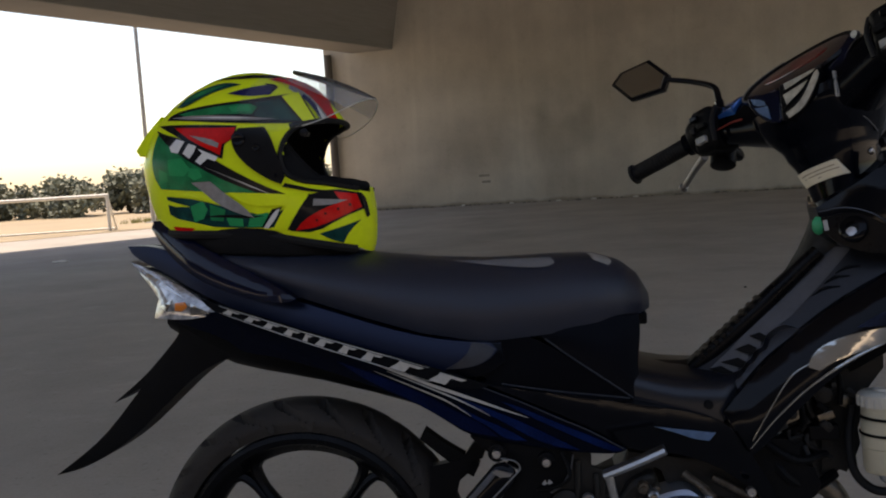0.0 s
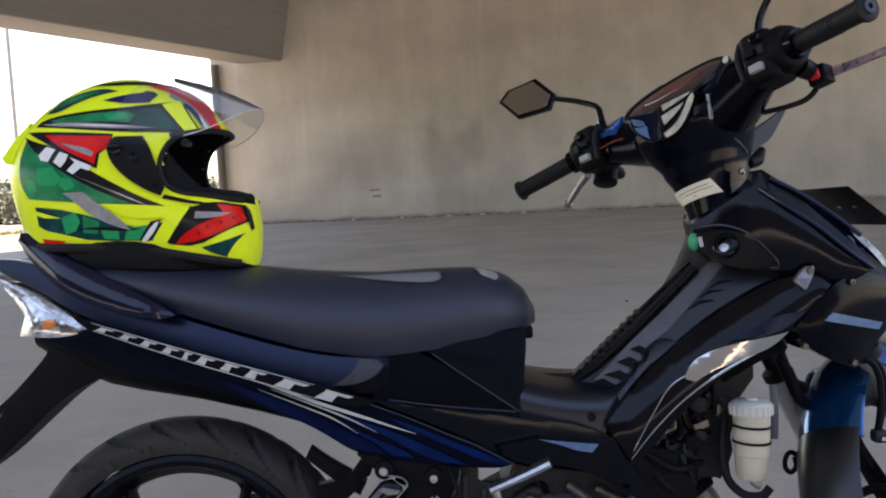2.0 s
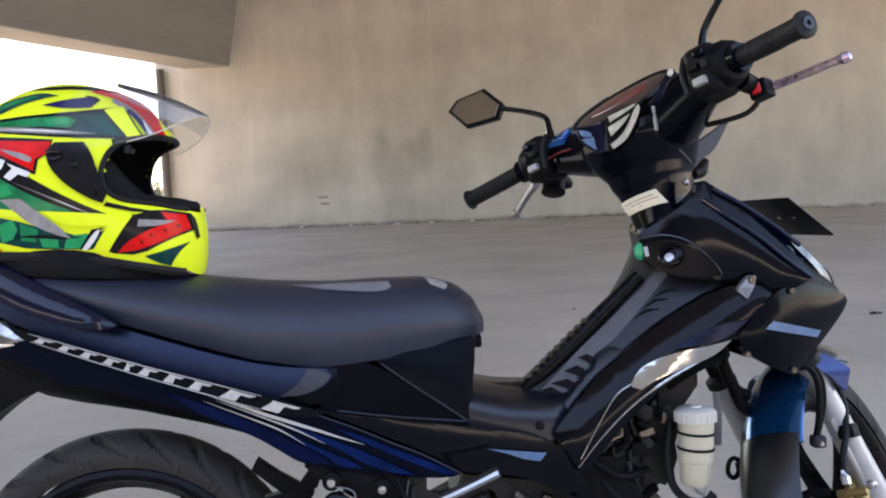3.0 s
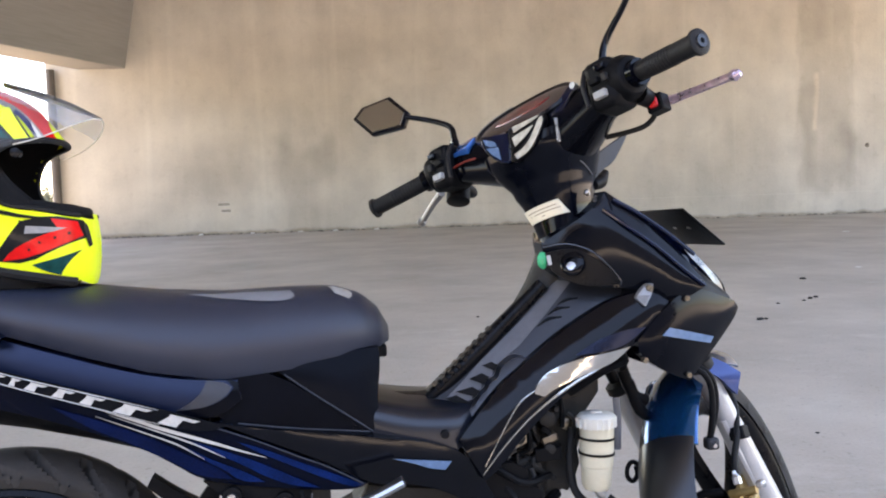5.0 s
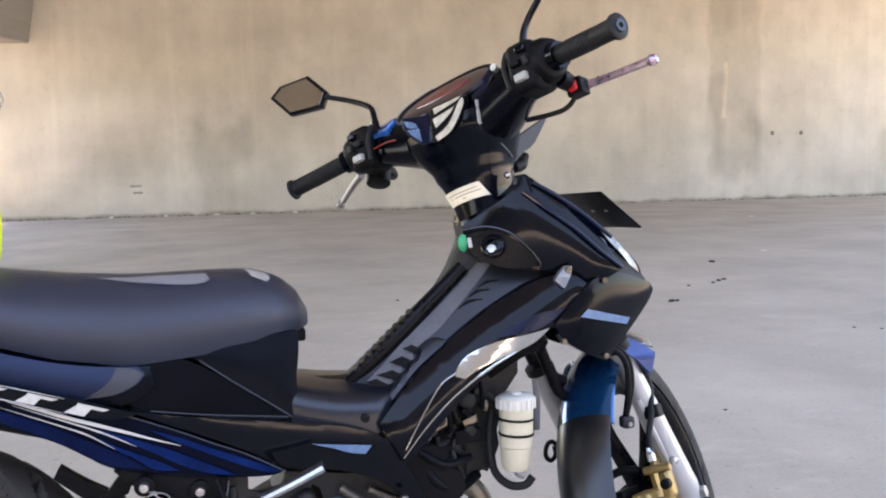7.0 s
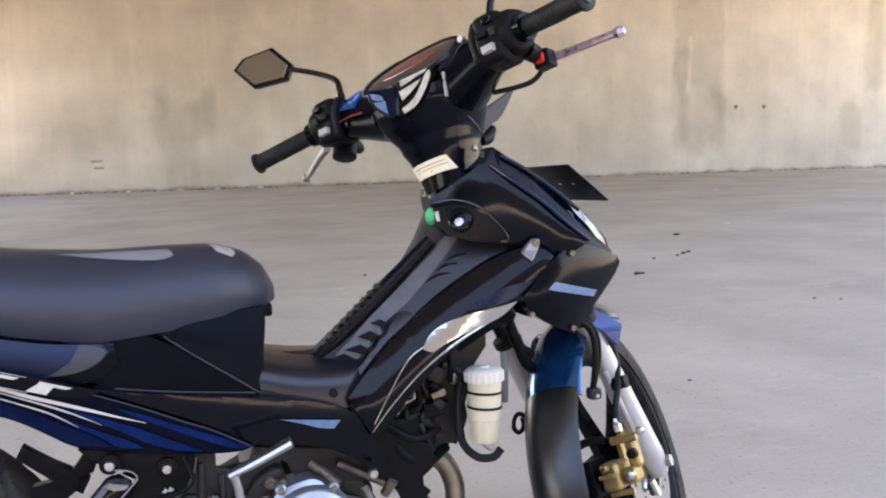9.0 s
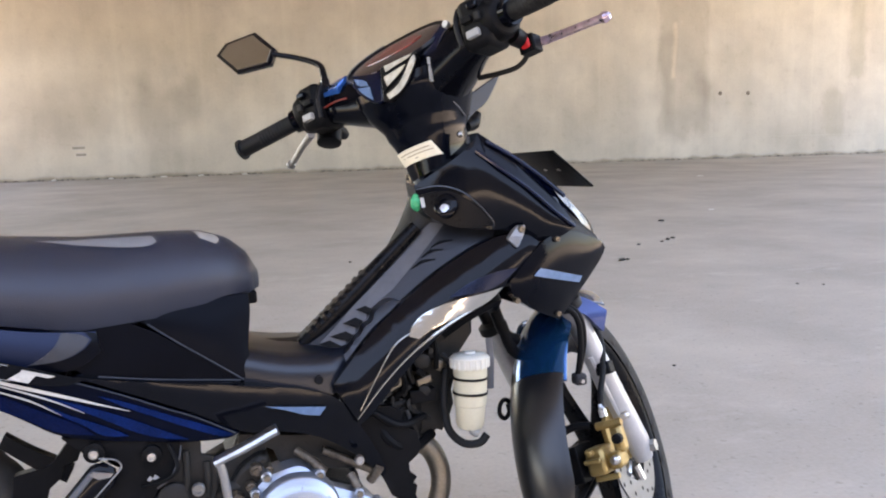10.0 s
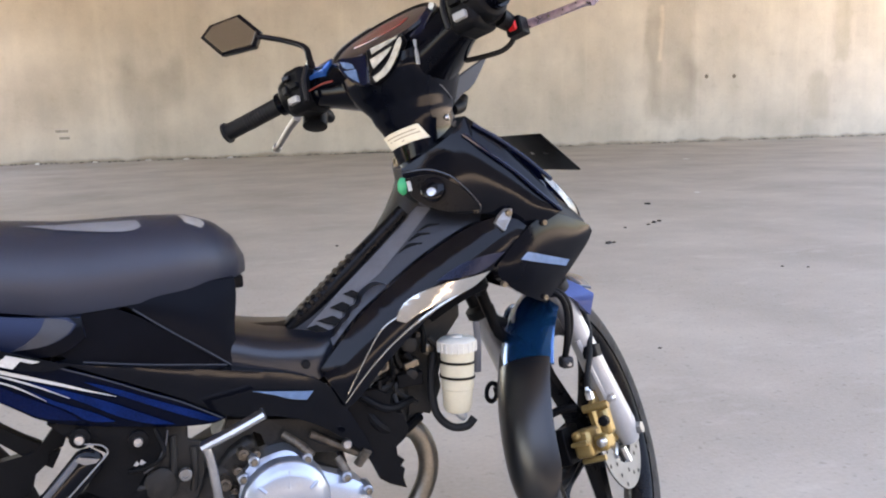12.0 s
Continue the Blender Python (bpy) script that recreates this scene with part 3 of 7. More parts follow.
# wheels
def wheel(name, centre, radius, width, n_spokes, steer=False, disc=False):
    c = Vector(centre)
    fix = forked if steer else (lambda b: b)
    hub = part(name, fix(spun([(-0.05, 0.012), (-0.05, 0.030), (-0.03, 0.040), (0.03, 0.040), (0.05, 0.030), (0.05, 0.012)], c, n=24)), MATT_BLACK, bike, "black cast alloy wheel with a road tyre")
    # tyre, with slanting tread grooves cut into the crown
    around, across = 560, 34
    bm = bmesh.new()
    loops = []
    depth = 0.066
    for i in range(around):
        a = 2 * math.pi * i / around
        loop = []
        for j in range(across):
            s = -1 + 2 * j / (across - 1)
            y = width * math.sin(s * math.pi * 0.5) if abs(s) < 0.98 else width * s
            ang = s * 2.05
            y = width * math.sin(ang) if abs(ang) < 1.5708 else width * (1 - 0.28 * (abs(ang) - 1.5708)) * (1 if ang > 0 else -1)
            r = radius - depth * 0.5 * (1 - math.cos(ang)) * 1.05
            lat = abs(ang) / 1.5708
            if 0.12 < lat < 0.92:
                phase = (a * 11 / math.pi + lat * lat * 1.1 + (0.5 if ang > 0 else 0)) % 1
                if phase < 0.20:
                    r -= 0.018 * math.sin(phase / 0.20 * math.pi) ** 0.35
            loop.append(c + Vector((r * math.cos(a), y, r * math.sin(a))))
        loops.append([bm.verts.new(v) for v in loop])
    for i in range(around):
        p, q = loops[i], loops[(i + 1) % around]
        for j in range(across - 1):
            bm.faces.new((p[j], p[j + 1], q[j + 1], q[j]))
    part("tyre", fix(bm), RUBBER, hub, "worn black rubber tyre with slanted grooves")
    ri = radius - depth
    w = width * 0.78
    part("rim", fix(spun([(-w, ri + 0.012), (-w - 0.004, ri + 0.004), (-w, ri - 0.006), (-w * 0.7, ri - 0.012), (-w * 0.4, ri - 0.024), (0, ri - 0.028), (w * 0.4, ri - 0.024), (w * 0.7, ri - 0.012), (w, ri - 0.006), (w + 0.004, ri + 0.004), (w, ri + 0.012)], c, n=96, closed=True)), SATIN_BLACK, hub)
    for k in range(n_spokes):
        base = 2 * math.pi * k / n_spokes + 0.94
        for d in (-1, 1):
            at = lambda r, a: c + Vector((r * math.cos(a), 0, r * math.sin(a)))
            line = [at(0.034, base + d * 0.10), at(0.10, base + d * 0.05), at(ri - 0.065, base + d * 0.03), at(ri - 0.030, base + d * 0.07), at(ri - 0.014, base + d * 0.17)]
            part("spoke", fix(tube(line, [0.014, 0.010, 0.009, 0.010, 0.013], 8, 5, flat=1.5)), SATIN_BLACK, hub)
    if disc:
        d = part("brake_disc", fix(spun([(-0.062, 0.055), (-0.062, 0.102), (-0.0585, 0.102), (-0.0585, 0.055)], c, n=64, closed=True)), DISC, hub, "drilled steel brake disc")
        for k in range(24):
            a = 2 * math.pi * k / 24
            r = 0.070 + 0.012 * (k % 3)
            part("drill_hole", fix(spun([(-0.0626, 0.004), (-0.0624, 0.0038)], c + Vector((r * math.cos(a), 0, r * math.sin(a))), n=8)), MATT_BLACK, d)
        for k in range(5):
            a = 2 * math.pi * k / 5
            part("disc_arm", fix(tube([c + Vector((0.03 * math.cos(a), -0.058, 0.03 * math.sin(a))), c + Vector((0.06 * math.cos(a), -0.060, 0.06 * math.sin(a)))], 0.008, 8, 2)), STEEL, d)
    return hub


AXLE_R, AXLE_F = Vector((-0.008, 0, 0.278)), Vector((1.192, 0, 0.320))
wheel("rear_wheel", AXLE_R, 0.278, 0.050, 5)
wheel("front_wheel", AXLE_F, 0.293, 0.034, 5, steer=True, disc=True)

# hidden core: frame, engine block, head tube
part("frame", tube([(0.90, 0, 0.88), (0.84, 0, 0.72), (0.70, 0, 0.56), (0.50, 0, 0.56), (0.30, 0, 0.62), (0.0, 0, 0.70), (-0.2, 0, 0.75)], [0.04, 0.05, 0.055, 0.055, 0.06, 0.05, 0.03], 12, 5), ENGINE, bike, "black steel frame")
part("swingarm", tube([(0.42, -0.085, 0.40), (0.2, -0.075, 0.33), (-0.02, -0.065, 0.278)], [0.032, 0.026, 0.024], 12, 4), MATT_BLACK, bike)
part("swingarm", tube([(0.42, 0.085, 0.37), (0.2, 0.075, 0.305), (-0.02, 0.065, 0.278)], [0.032, 0.026, 0.024], 12, 4), MATT_BLACK, bike)
part("side_stand", tube([(0.50, 0.10, 0.30), (0.52, 0.16, 0.15), (0.53, 0.24, 0.03)], [0.014, 0.011, 0.011], 10, 3), MATT_BLACK, bike)

# seat
SEAT = [(-0.175, 0.829, 0.800, 0.060), (-0.13, 0.830, 0.800, 0.095), (-0.06, 0.825, 0.776, 0.118), (0.02, 0.815, 0.742, 0.126), (0.12, 0.802, 0.708, 0.132), (0.22, 0.789, 0.677, 0.136), (0.32, 0.782, 0.659, 0.136),
        (0.42, 0.784, 0.667, 0.128), (0.49, 0.783, 0.678, 0.114), (0.535, 0.769, 0.684, 0.094), (0.562, 0.746, 0.688, 0.068), (0.578, 0.716, 0.694, 0.030)]


def seat():
    xs = [r[0] for r in SEAT]
    loops = []
    for x in list(np.linspace(-0.175, 0.53, 40)) + list(np.linspace(0.54, 0.578, 8)):
        zt, zb, hw = (float(np.interp(x, xs, [r[k] for r in SEAT])) for k in (1, 2, 3))
        loop = []
        for k in range(25):
            a = math.pi * k / 24
            cy, cz = math.cos(a), math.sin(a)
            y = hw * (1 if cy > 0 else -1) * abs(cy) ** 0.75 * (1.0 - 0.03 * cz)
            rise = cz ** 0.72
            loop.append(Vector((x, y * (0.86 + 0.14 * math.sin(min(1.0, rise / 0.45) * math.pi / 2)), zb + (zt - zb) * rise)))
        for k in range(1, 6):
            loop.append(Vector((x, 0.86 * (-hw + 2 * hw * k / 6), zb - 0.004)))
        loops.append(loop)
    return rings(bmesh.new(), loops)


SEAT_PART = part("seat", seat(), VINYL, bike, "dark grey vinyl saddle with pale patches painted for glare")


def seat_top(x, y):
    xs = [r[0] for r in SEAT]
    zt, zb, hw = (float(np.interp(x, xs, [r[k] for r in SEAT])) for k in (1, 2, 3))
    c = min(0.9999, abs(y) / hw) ** (1 / 0.75)
    return zb + (zt - zb) * max(0.0, 1 - c * c) ** 0.36


def seat_patch(outline):
    """A painted glare patch lying on the saddle, outlined from above."""
    pts = rounded(outline, 2)
    bm = bmesh.new()
    bm.faces.new([bm.verts.new((p[0], p[1], 0)) for p in pts])
    for axis in (0, 1):
        vals = [p[axis] for p in pts]
        for i in range(1, 14):
            co, no = [0, 0, 0], [0, 0, 0]
            co[axis], no[axis] = min(vals) + (max(vals) - min(vals)) * i / 14, 1
            bmesh.ops.bisect_plane(bm, geom=bm.verts[:] + bm.edges[:] + bm.faces[:], plane_co=co, plane_no=no)
    for v in bm.verts:
        v.co.z = seat_top(v.co.x, v.co.y) + 0.0012
    return bm


# pale patches laid on the vinyl in place of mirrored sky
part("glare_patch", seat_patch([(0.335, -0.045), (0.38, -0.050), (0.425, -0.052), (0.432, -0.075), (0.42, -0.088), (0.37, -0.084), (0.32, -0.070), (0.27, -0.055)]), GLARE, SEAT_PART, "pale patch painted for glare on the vinyl")
part("glare_patch", seat_patch([(0.482, -0.030), (0.515, -0.024), (0.522, -0.050), (0.515, -0.066), (0.492, -0.064), (0.488, -0.048)]), GLARE_BRIGHT, SEAT_PART, "pale patch painted for glare on the vinyl")

# tail and side covers
W_TAIL = [(-0.33, 0.03), (-0.15, 0.09), (0.05, 0.125), (0.30, 0.135)]
W_LOW = [(-0.33, 0.03), (-0.15, 0.085), (0.05, 0.12), (0.30, 0.135), (0.60, 0.13)]
W_GRAB = [(-0.33, 0.035), (-0.15, 0.10), (0.05, 0.135), (0.30, 0.14)]
W_MID = [(0.15, 0.135), (0.45, 0.12), (0.56, 0.10), (0.68, 0.10)]
W_UNDER = [(0.2, 0.135), (0.5, 0.135), (0.8, 0.13)]
W_SPINE = [(0.5, 0.075), (1.0, 0.075)]
W_LEG = [(0.65, 0.13), (0.95, 0.165)]
W_COWL = [(0.80, 0.072), (0.86, 0.098), (0.92, 0.116), (0.98, 0.127), (1.04, 0.130), (1.10, 0.124), (1.20, 0.10)]
W_WING = [(0.90, 0.175), (1.0, 0.15), (1.12, 0.09), (1.20, 0.05)]
W_NOSE = [(0.90, 0.095), (0.98, 0.122), (1.05, 0.132), (1.12, 0.115), (1.20, 0.06)]

tail, f_tail = shell("tail_cover", [(-0.298, 0.832), (-0.255, 0.832), (-0.21, 0.821), (-0.158, 0.814), (-0.08, 0.776), (0.0, 0.742), (0.094, 0.711), (0.183, 0.682), (0.262, 0.664), (0.345, 0.658), (0.350, 0.630), (0.313, 0.605), (0.235, 0.624), (0.13, 0.655), (0.02, 0.690), (-0.078, 0.721), (-0.15, 0.752), (-0.22, 0.787), (-0.282, 0.812)],
                     W_TAIL, -0.25, 0.70, -0.28, TAIL_NAVY, 0.006, 0.03, 0.03, "dark navy painted tail cover")
# pale grey decal across the tail cover's front tip
decal("grey_band", [(0.302, 0.661), (0.326, 0.657), (0.337, 0.649), (0.328, 0.636), (0.30, 0.624), (0.259, 0.622), (0.273, 0.628), (0.294, 0.643)], f_tail, BAND_GREY, tail, 0.0015)
decal("black_end", [(0.330, 0.660), (0.346, 0.656), (0.350, 0.630), (0.313, 0.606), (0.262, 0.617), (0.259, 0.622), (0.30, 0.623), (0.330, 0.635), (0.340, 0.649)], f_tail, COVER_BLACK, tail, 0.0012)
grab, f_grab = shell("grab_rail", [(-0.234, 0.861), (-0.230, 0.873), (-0.207, 0.873), (-0.171, 0.853), (-0.124, 0.823), (-0.048, 0.785), (0.011, 0.754), (0.033, 0.740), (0.011, 0.733), (-0.046, 0.743), (-0.105, 0.760), (-0.158, 0.788), (-0.206, 0.826)],
                     W_GRAB, -0.3, 0.78, -0.28, NAVY, 0.010, 0.012, 0.022, "navy grab rail along the tail", bevel=0.005, cell=0.012)
low, f_low = shell("side_panel", [(-0.109, 0.725), (-0.044, 0.708), (0.061, 0.675), (0.185, 0.634), (0.296, 0.606), (0.334, 0.591), (0.380, 0.571), (0.431, 0.546), (0.470, 0.528), (0.528, 0.495), (0.512, 0.486), (0.458, 0.488), (0.401, 0.496), (0.339, 0.505), (0.285, 0.519), (0.255, 0.541), (0.213, 0.568), (0.134, 0.601), (0.053, 0.629), (-0.025, 0.647), (-0.077, 0.651), (-0.104, 0.675), (-0.178, 0.698), (-0.213, 0.705)],
                   W_LOW, 0.3, 0.64, -0.30, PANEL_NAVY, 0.004, 0.03, 0.025, "dark navy side panel with blue and pale streaks")
strip = decal("lettering_strip", [(-0.132, 0.744), (-0.052, 0.722), (0.062, 0.688), (0.186, 0.649), (0.272, 0.623), (0.330, 0.601), (0.296, 0.592), (0.184, 0.624), (0.06, 0.667), (-0.055, 0.702), (-0.115, 0.723)], f_low, GLOSS_BLACK, low, 0.0105, "black strip with slanting pale bars")
# the name on the strip stands as plain slanting bars
for x0, x1 in ((-0.092, -0.066), (-0.055, -0.030), (-0.022, 0.002), (0.012, 0.036), (0.044, 0.056), (0.064, 0.090), (0.100, 0.126), (0.136, 0.166), (0.180, 0.228), (0.240, 0.292)):
    h = 0.0042 + 0.014 * (x0 + 0.1)
    zz = lambda x, up: 0.7125 - 0.3155 * (x + 0.055) + up
    w = x1 - x0
    decal("letter_bar", [(x0 - 0.003, zz(x0 - 0.003, -h)), (x0 + 0.42 * w, zz(x0 + 0.42 * w, -h)), (x0 + 0.62 * w, zz(x0 + 0.62 * w, h * 0.5)), (x0 + 0.25 * w, zz(x0 + 0.25 * w, h * 0.5))], f_low, SILVER_DECAL, strip, 0.0135, turn=0)
    decal("letter_bar", [(x0 + 0.25 * w, zz(x0 + 0.25 * w, h * 0.45)), (x0 + 0.3 * w, zz(x0 + 0.3 * w, h)), (x1 + 0.004, zz(x1 + 0.004, h)), (x1 - 0.1 * w, zz(x1 - 0.1 * w, h * 0.45))], f_low, SILVER_DECAL, strip, 0.0135, turn=0)
for sign in (1, -1):
    line = [(x, zz(x, sign * (0.0062 + 0.014 * (x + 0.1)))) for x in (-0.10, -0.03, 0.06, 0.16, 0.24)]
    part("strip_line", tube([(x, -f_low(x, z) - 0.0125, z) for x, z in line], [0.0003, 0.0007, 0.0007, 0.0007, 0.0003], 6, 4), SILVER_DECAL, strip)
for line, w in (([(0.05, 0.668), (0.117, 0.649), (0.190, 0.620), (0.239, 0.600), (0.276, 0.587), (0.312, 0.574), (0.345, 0.561), (0.383, 0.547)], 0.0024),
                ([(0.17, 0.623), (0.239, 0.594), (0.267, 0.582), (0.294, 0.569), (0.325, 0.551)], 0.0011), ([(0.15, 0.623), (0.238, 0.585), (0.266, 0.571), (0.296, 0.550)], 0.0010)):
    mid = spline([(x, 0, z) for x, z in line], 4)
    wide = [w * math.sin(math.pi * (0.03 + 0.94 * k / (len(mid) - 1))) for k in range(len(mid))]
    decal("pale_streak", [(p.x + 0.4 * h, p.z + h) for p, h in zip(mid, wide)] + [(p.x - 0.4 * h, p.z - h) for p, h in zip(mid[::-1], wide[::-1])], f_low, SILVER_DECAL, low, 0.0024, turn=0)
for o, m in (([(0.09, 0.640), (0.15, 0.618), (0.205, 0.594), (0.237, 0.579), (0.272, 0.558), (0.316, 0.534), (0.335, 0.515), (0.286, 0.523), (0.254, 0.545), (0.20, 0.576), (0.14, 0.604)], BLUE_DEEP),
             ([(0.274, 0.570), (0.300, 0.552), (0.334, 0.535), (0.359, 0.522), (0.379, 0.508), (0.344, 0.511), (0.323, 0.532), (0.297, 0.547)], BLUE),
             ([(0.275, 0.581), (0.312, 0.567), (0.367, 0.543), (0.397, 0.527), (0.458, 0.493), (0.422, 0.498), (0.385, 0.514), (0.355, 0.534), (0.318, 0.556)], BLUE),
             ([(0.343, 0.574), (0.379, 0.561), (0.436, 0.533), (0.482, 0.513), (0.520, 0.494), (0.506, 0.490), (0.467, 0.507), (0.414, 0.534), (0.373, 0.555)], BLUE)):
    decal("blue_streak", o, f_low, m, low, 0.0014, "bright blue streak")
# thin paler tube drawn as the light line on the panel's edge
part("lip_highlight", tube([(x, -f_low(x, z) - 0.002, z) for x, z in ((0.300, 0.603), (0.334, 0.589), (0.380, 0.569), (0.431, 0.544), (0.470, 0.526), (0.522, 0.495))], 0.0011, 6, 4), GREY_BLACK, low)

# tail lamp, mudguard, hugger
lamp, f_lamp = shell("tail_lamp", [(-0.291, 0.806), (-0.22, 0.781), (-0.15, 0.745), (-0.114, 0.717), (-0.17, 0.707), (-0.235, 0.711), (-0.228, 0.742), (-0.253, 0.770)], W_TAIL, -0.25, 0.70, -0.28, CLEAR, 0.008, 0.012, 0.03, "clear tail lamp with an amber bulb")
decal("indicator_bulb", [(-0.190, 0.736), (-0.172, 0.738), (-0.166, 0.730), (-0.176, 0.722), (-0.190, 0.724)], f_lamp, AMBER, lamp, 0.002, "amber bulb")
for o in ([(-0.275, 0.796), (-0.22, 0.772), (-0.17, 0.742), (-0.23, 0.768)], [(-0.222, 0.730), (-0.196, 0.742), (-0.206, 0.722)], [(-0.16, 0.736), (-0.125, 0.718), (-0.16, 0.716)]):
    decal("reflector_facet", o, f_lamp, CHROME, lamp, 0.0015, turn=0)
shell("rear_mudguard", [(-0.205, 0.700), (-0.10, 0.700), (-0.075, 0.655), (-0.095, 0.645), (-0.129, 0.633), (-0.181, 0.609), (-0.247, 0.552), (-0.314, 0.494), (-0.402, 0.446), (-0.462, 0.433), (-0.367, 0.497), (-0.287, 0.586), (-0.34, 0.561), (-0.276, 0.609), (-0.241, 0.643), (-0.205, 0.680)],
      [(-0.5, 0.028), (-0.3, 0.038), (-0.1, 0.055)], 0, 0, 0, MATT_BLACK, 0.004, 0.02, 0.06, "matt black forked rear mudguard")
shell("hugger", [(0.200, 0.494), (0.209, 0.511), (0.243, 0.485), (0.279, 0.464), (0.296, 0.451), (0.285, 0.430), (0.249, 0.452)], [(0, 0.058), (1, 0.058)], 0, 0, 0, MATT_BLACK, 0.002, 0.02, 0.02, "matt black tyre hugger", both=False)
part("undertail", tube([(-0.22, 0, 0.73), (-0.1, 0, 0.69), (0.1, 0, 0.66), (0.3, 0, 0.60)], [0.05, 0.075, 0.09, 0.09], 16, 4), MATT_BLACK, bike)

# middle and lower covers
cen1, f_cen = shell("centre_cover", [(0.394, 0.672), (0.463, 0.684), (0.527, 0.690), (0.556, 0.690), (0.558, 0.666), (0.549, 0.606), (0.556, 0.580), (0.556, 0.557), (0.540, 0.558)], W_MID, -0.2, 0.60, 0, SEAT_COVER, 0.014, 0.04, 0.06, "satin black cover under the seat nose")
cen2, _ = shell("rear_centre_cover", [(0.28, 0.675), (0.315, 0.672), (0.396, 0.670), (0.546, 0.560), (0.356, 0.591), (0.310, 0.604)], W_MID, -0.2, 0.60, 0, COVER_BLACK, 0.002, 0.08, 0.04, "gloss black triangular cover")
lcen, f_lcen = shell("lower_cover", [(0.310, 0.606), (0.358, 0.593), (0.531, 0.566), (0.667, 0.541), (0.706, 0.483), (0.738, 0.425), (0.748, 0.400), (0.741, 0.389), (0.727, 0.406), (0.692, 0.440), (0.646, 0.471), (0.592, 0.488), (0.539, 0.491), (0.515, 0.505), (0.452, 0.540), (0.381, 0.573)], W_UNDER, 0.15, 0.5, 0, GLOSS_BLACK, 0.006, 0.02, 0.03, "gloss black lower cover")
# pale blue decal painted as the highlight along a body edge
decal("edge_glint", [(0.565, 0.531), (0.654, 0.519), (0.644, 0.507), (0.620, 0.511), (0.60, 0.520)], f_lcen, STRIPE_BLUE, lcen, 0.004)
def saddle_section(x, z, hw, low):
    """An inverted U: a slightly crowned top, a round shoulder and an upright side."""
    half = [(0.0, z), (hw - 0.065, z - 0.002), (hw - 0.046, z - 0.005)]
    for k in range(1, 9):
        a = math.pi / 2 * (0.12 + 0.88 * k / 8)
        half.append((hw - 0.034 + 0.034 * math.sin(a), z - 0.040 + 0.036 * math.cos(a)))
    half.append((hw + 0.002, low))
    return [Vector((x, y, zz)) for y, zz in [(-p, q) for p, q in half[::-1]] + half[1:]]


part("footwell_saddle", rings(bmesh.new(), [saddle_section(*r) for r in ((0.505, 0.622, 0.100, 0.553), (0.545, 0.613, 0.112, 0.550), (0.575, 0.605, 0.119, 0.546), (0.605, 0.599, 0.123, 0.541), (0.640, 0.596, 0.124, 0.536), (0.668, 0.595, 0.122, 0.531), (0.690, 0.597, 0.114, 0.540), (0.715, 0.607, 0.085, 0.560))]), FOOTWELL, bike, "satin blue-black footwell saddle")
part("saddle_plug", spun([(0.004, 0.007), (-0.001, 0.0065), (-0.001, 0.0005)], (0.648, -0.127, 0.556), n=16), LINER, bike)
part("seat_base", rings(bmesh.new(), [[Vector((x, hw * c, z)) for c, z in ((-1, zb), (-1, zt), (1, zt), (1, zb))] for x, zt, zb, hw in ((0.30, 0.675, 0.6, 0.09), (0.45, 0.69, 0.6, 0.085), (0.545, 0.695, 0.61, 0.07), (0.555, 0.695, 0.62, 0.05))]), MATT_BLACK, bike, bevel=0.006)
# paler tubes along the cover seams stand in for edge highlights
for pts in ([(0.412, 0.660), (0.455, 0.628), (0.505, 0.592), (0.540, 0.566)], [(0.345, 0.598), (0.42, 0.585), (0.50, 0.572), (0.535, 0.566)]):
    part("lip_highlight", tube([(x, -f_cen(x, z) - 0.001, z) for x, z in pts], 0.0016, 6, 4), GREY_BLACK, cen1)
part("seat_hinge", block((0.552, -0.05, 0.668), (0.572, 0.05, 0.688)), MATT_BLACK, bike, bevel=0.004)

# spine between footwell and head
tun, f_tun = shell("spine_cover", [(0.628, 0.587), (0.656, 0.611), (0.723, 0.670), (0.772, 0.712), (0.821, 0.757), (0.857, 0.790), (0.890, 0.772), (0.948, 0.767), (0.942, 0.747), (0.896, 0.722), (0.841, 0.689), (0.793, 0.652), (0.746, 0.612), (0.707, 0.570), (0.676, 0.534), (0.655, 0.560)], W_SPINE, -0.6, -0.025, 0.873, GREY_BLACK, 0.006, 0.03, 0.03, "satin black spine cover with air slots")
part("spine_top", rings(bmesh.new(), [[Vector((x, hw * math.cos(a), z - 0.042 + 0.03 * max(0, math.sin(a)) ** 0.5)) for a in [math.pi * k / 16 for k in range(17)]] for x, z, hw in ((0.625, 0.584, 0.03), (0.66, 0.611, 0.03), (0.725, 0.669, 0.03), (0.775, 0.711, 0.03), (0.825, 0.756, 0.03), (0.858, 0.786, 0.03))]), GREY_BLACK, bike)
f_pale = mat("pale_grey_plastic", (0.088, 0.090, 0.10), 0.42, vary=0.2, scale=20, bump=0.1)
# pale band painted for sky and wall mirrored along the spine's top
decal("sheen_band", [(0.655, 0.588), (0.690, 0.620), (0.722, 0.652), (0.749, 0.678), (0.797, 0.725), (0.856, 0.776), (0.876, 0.774), (0.828, 0.722), (0.783, 0.676), (0.750, 0.651), (0.738, 0.640), (0.736, 0.629), (0.719, 0.623), (0.717, 0.611), (0.703, 0.604), (0.699, 0.589)], f_tun, f_pale, tun, 0.0012, turn=0)
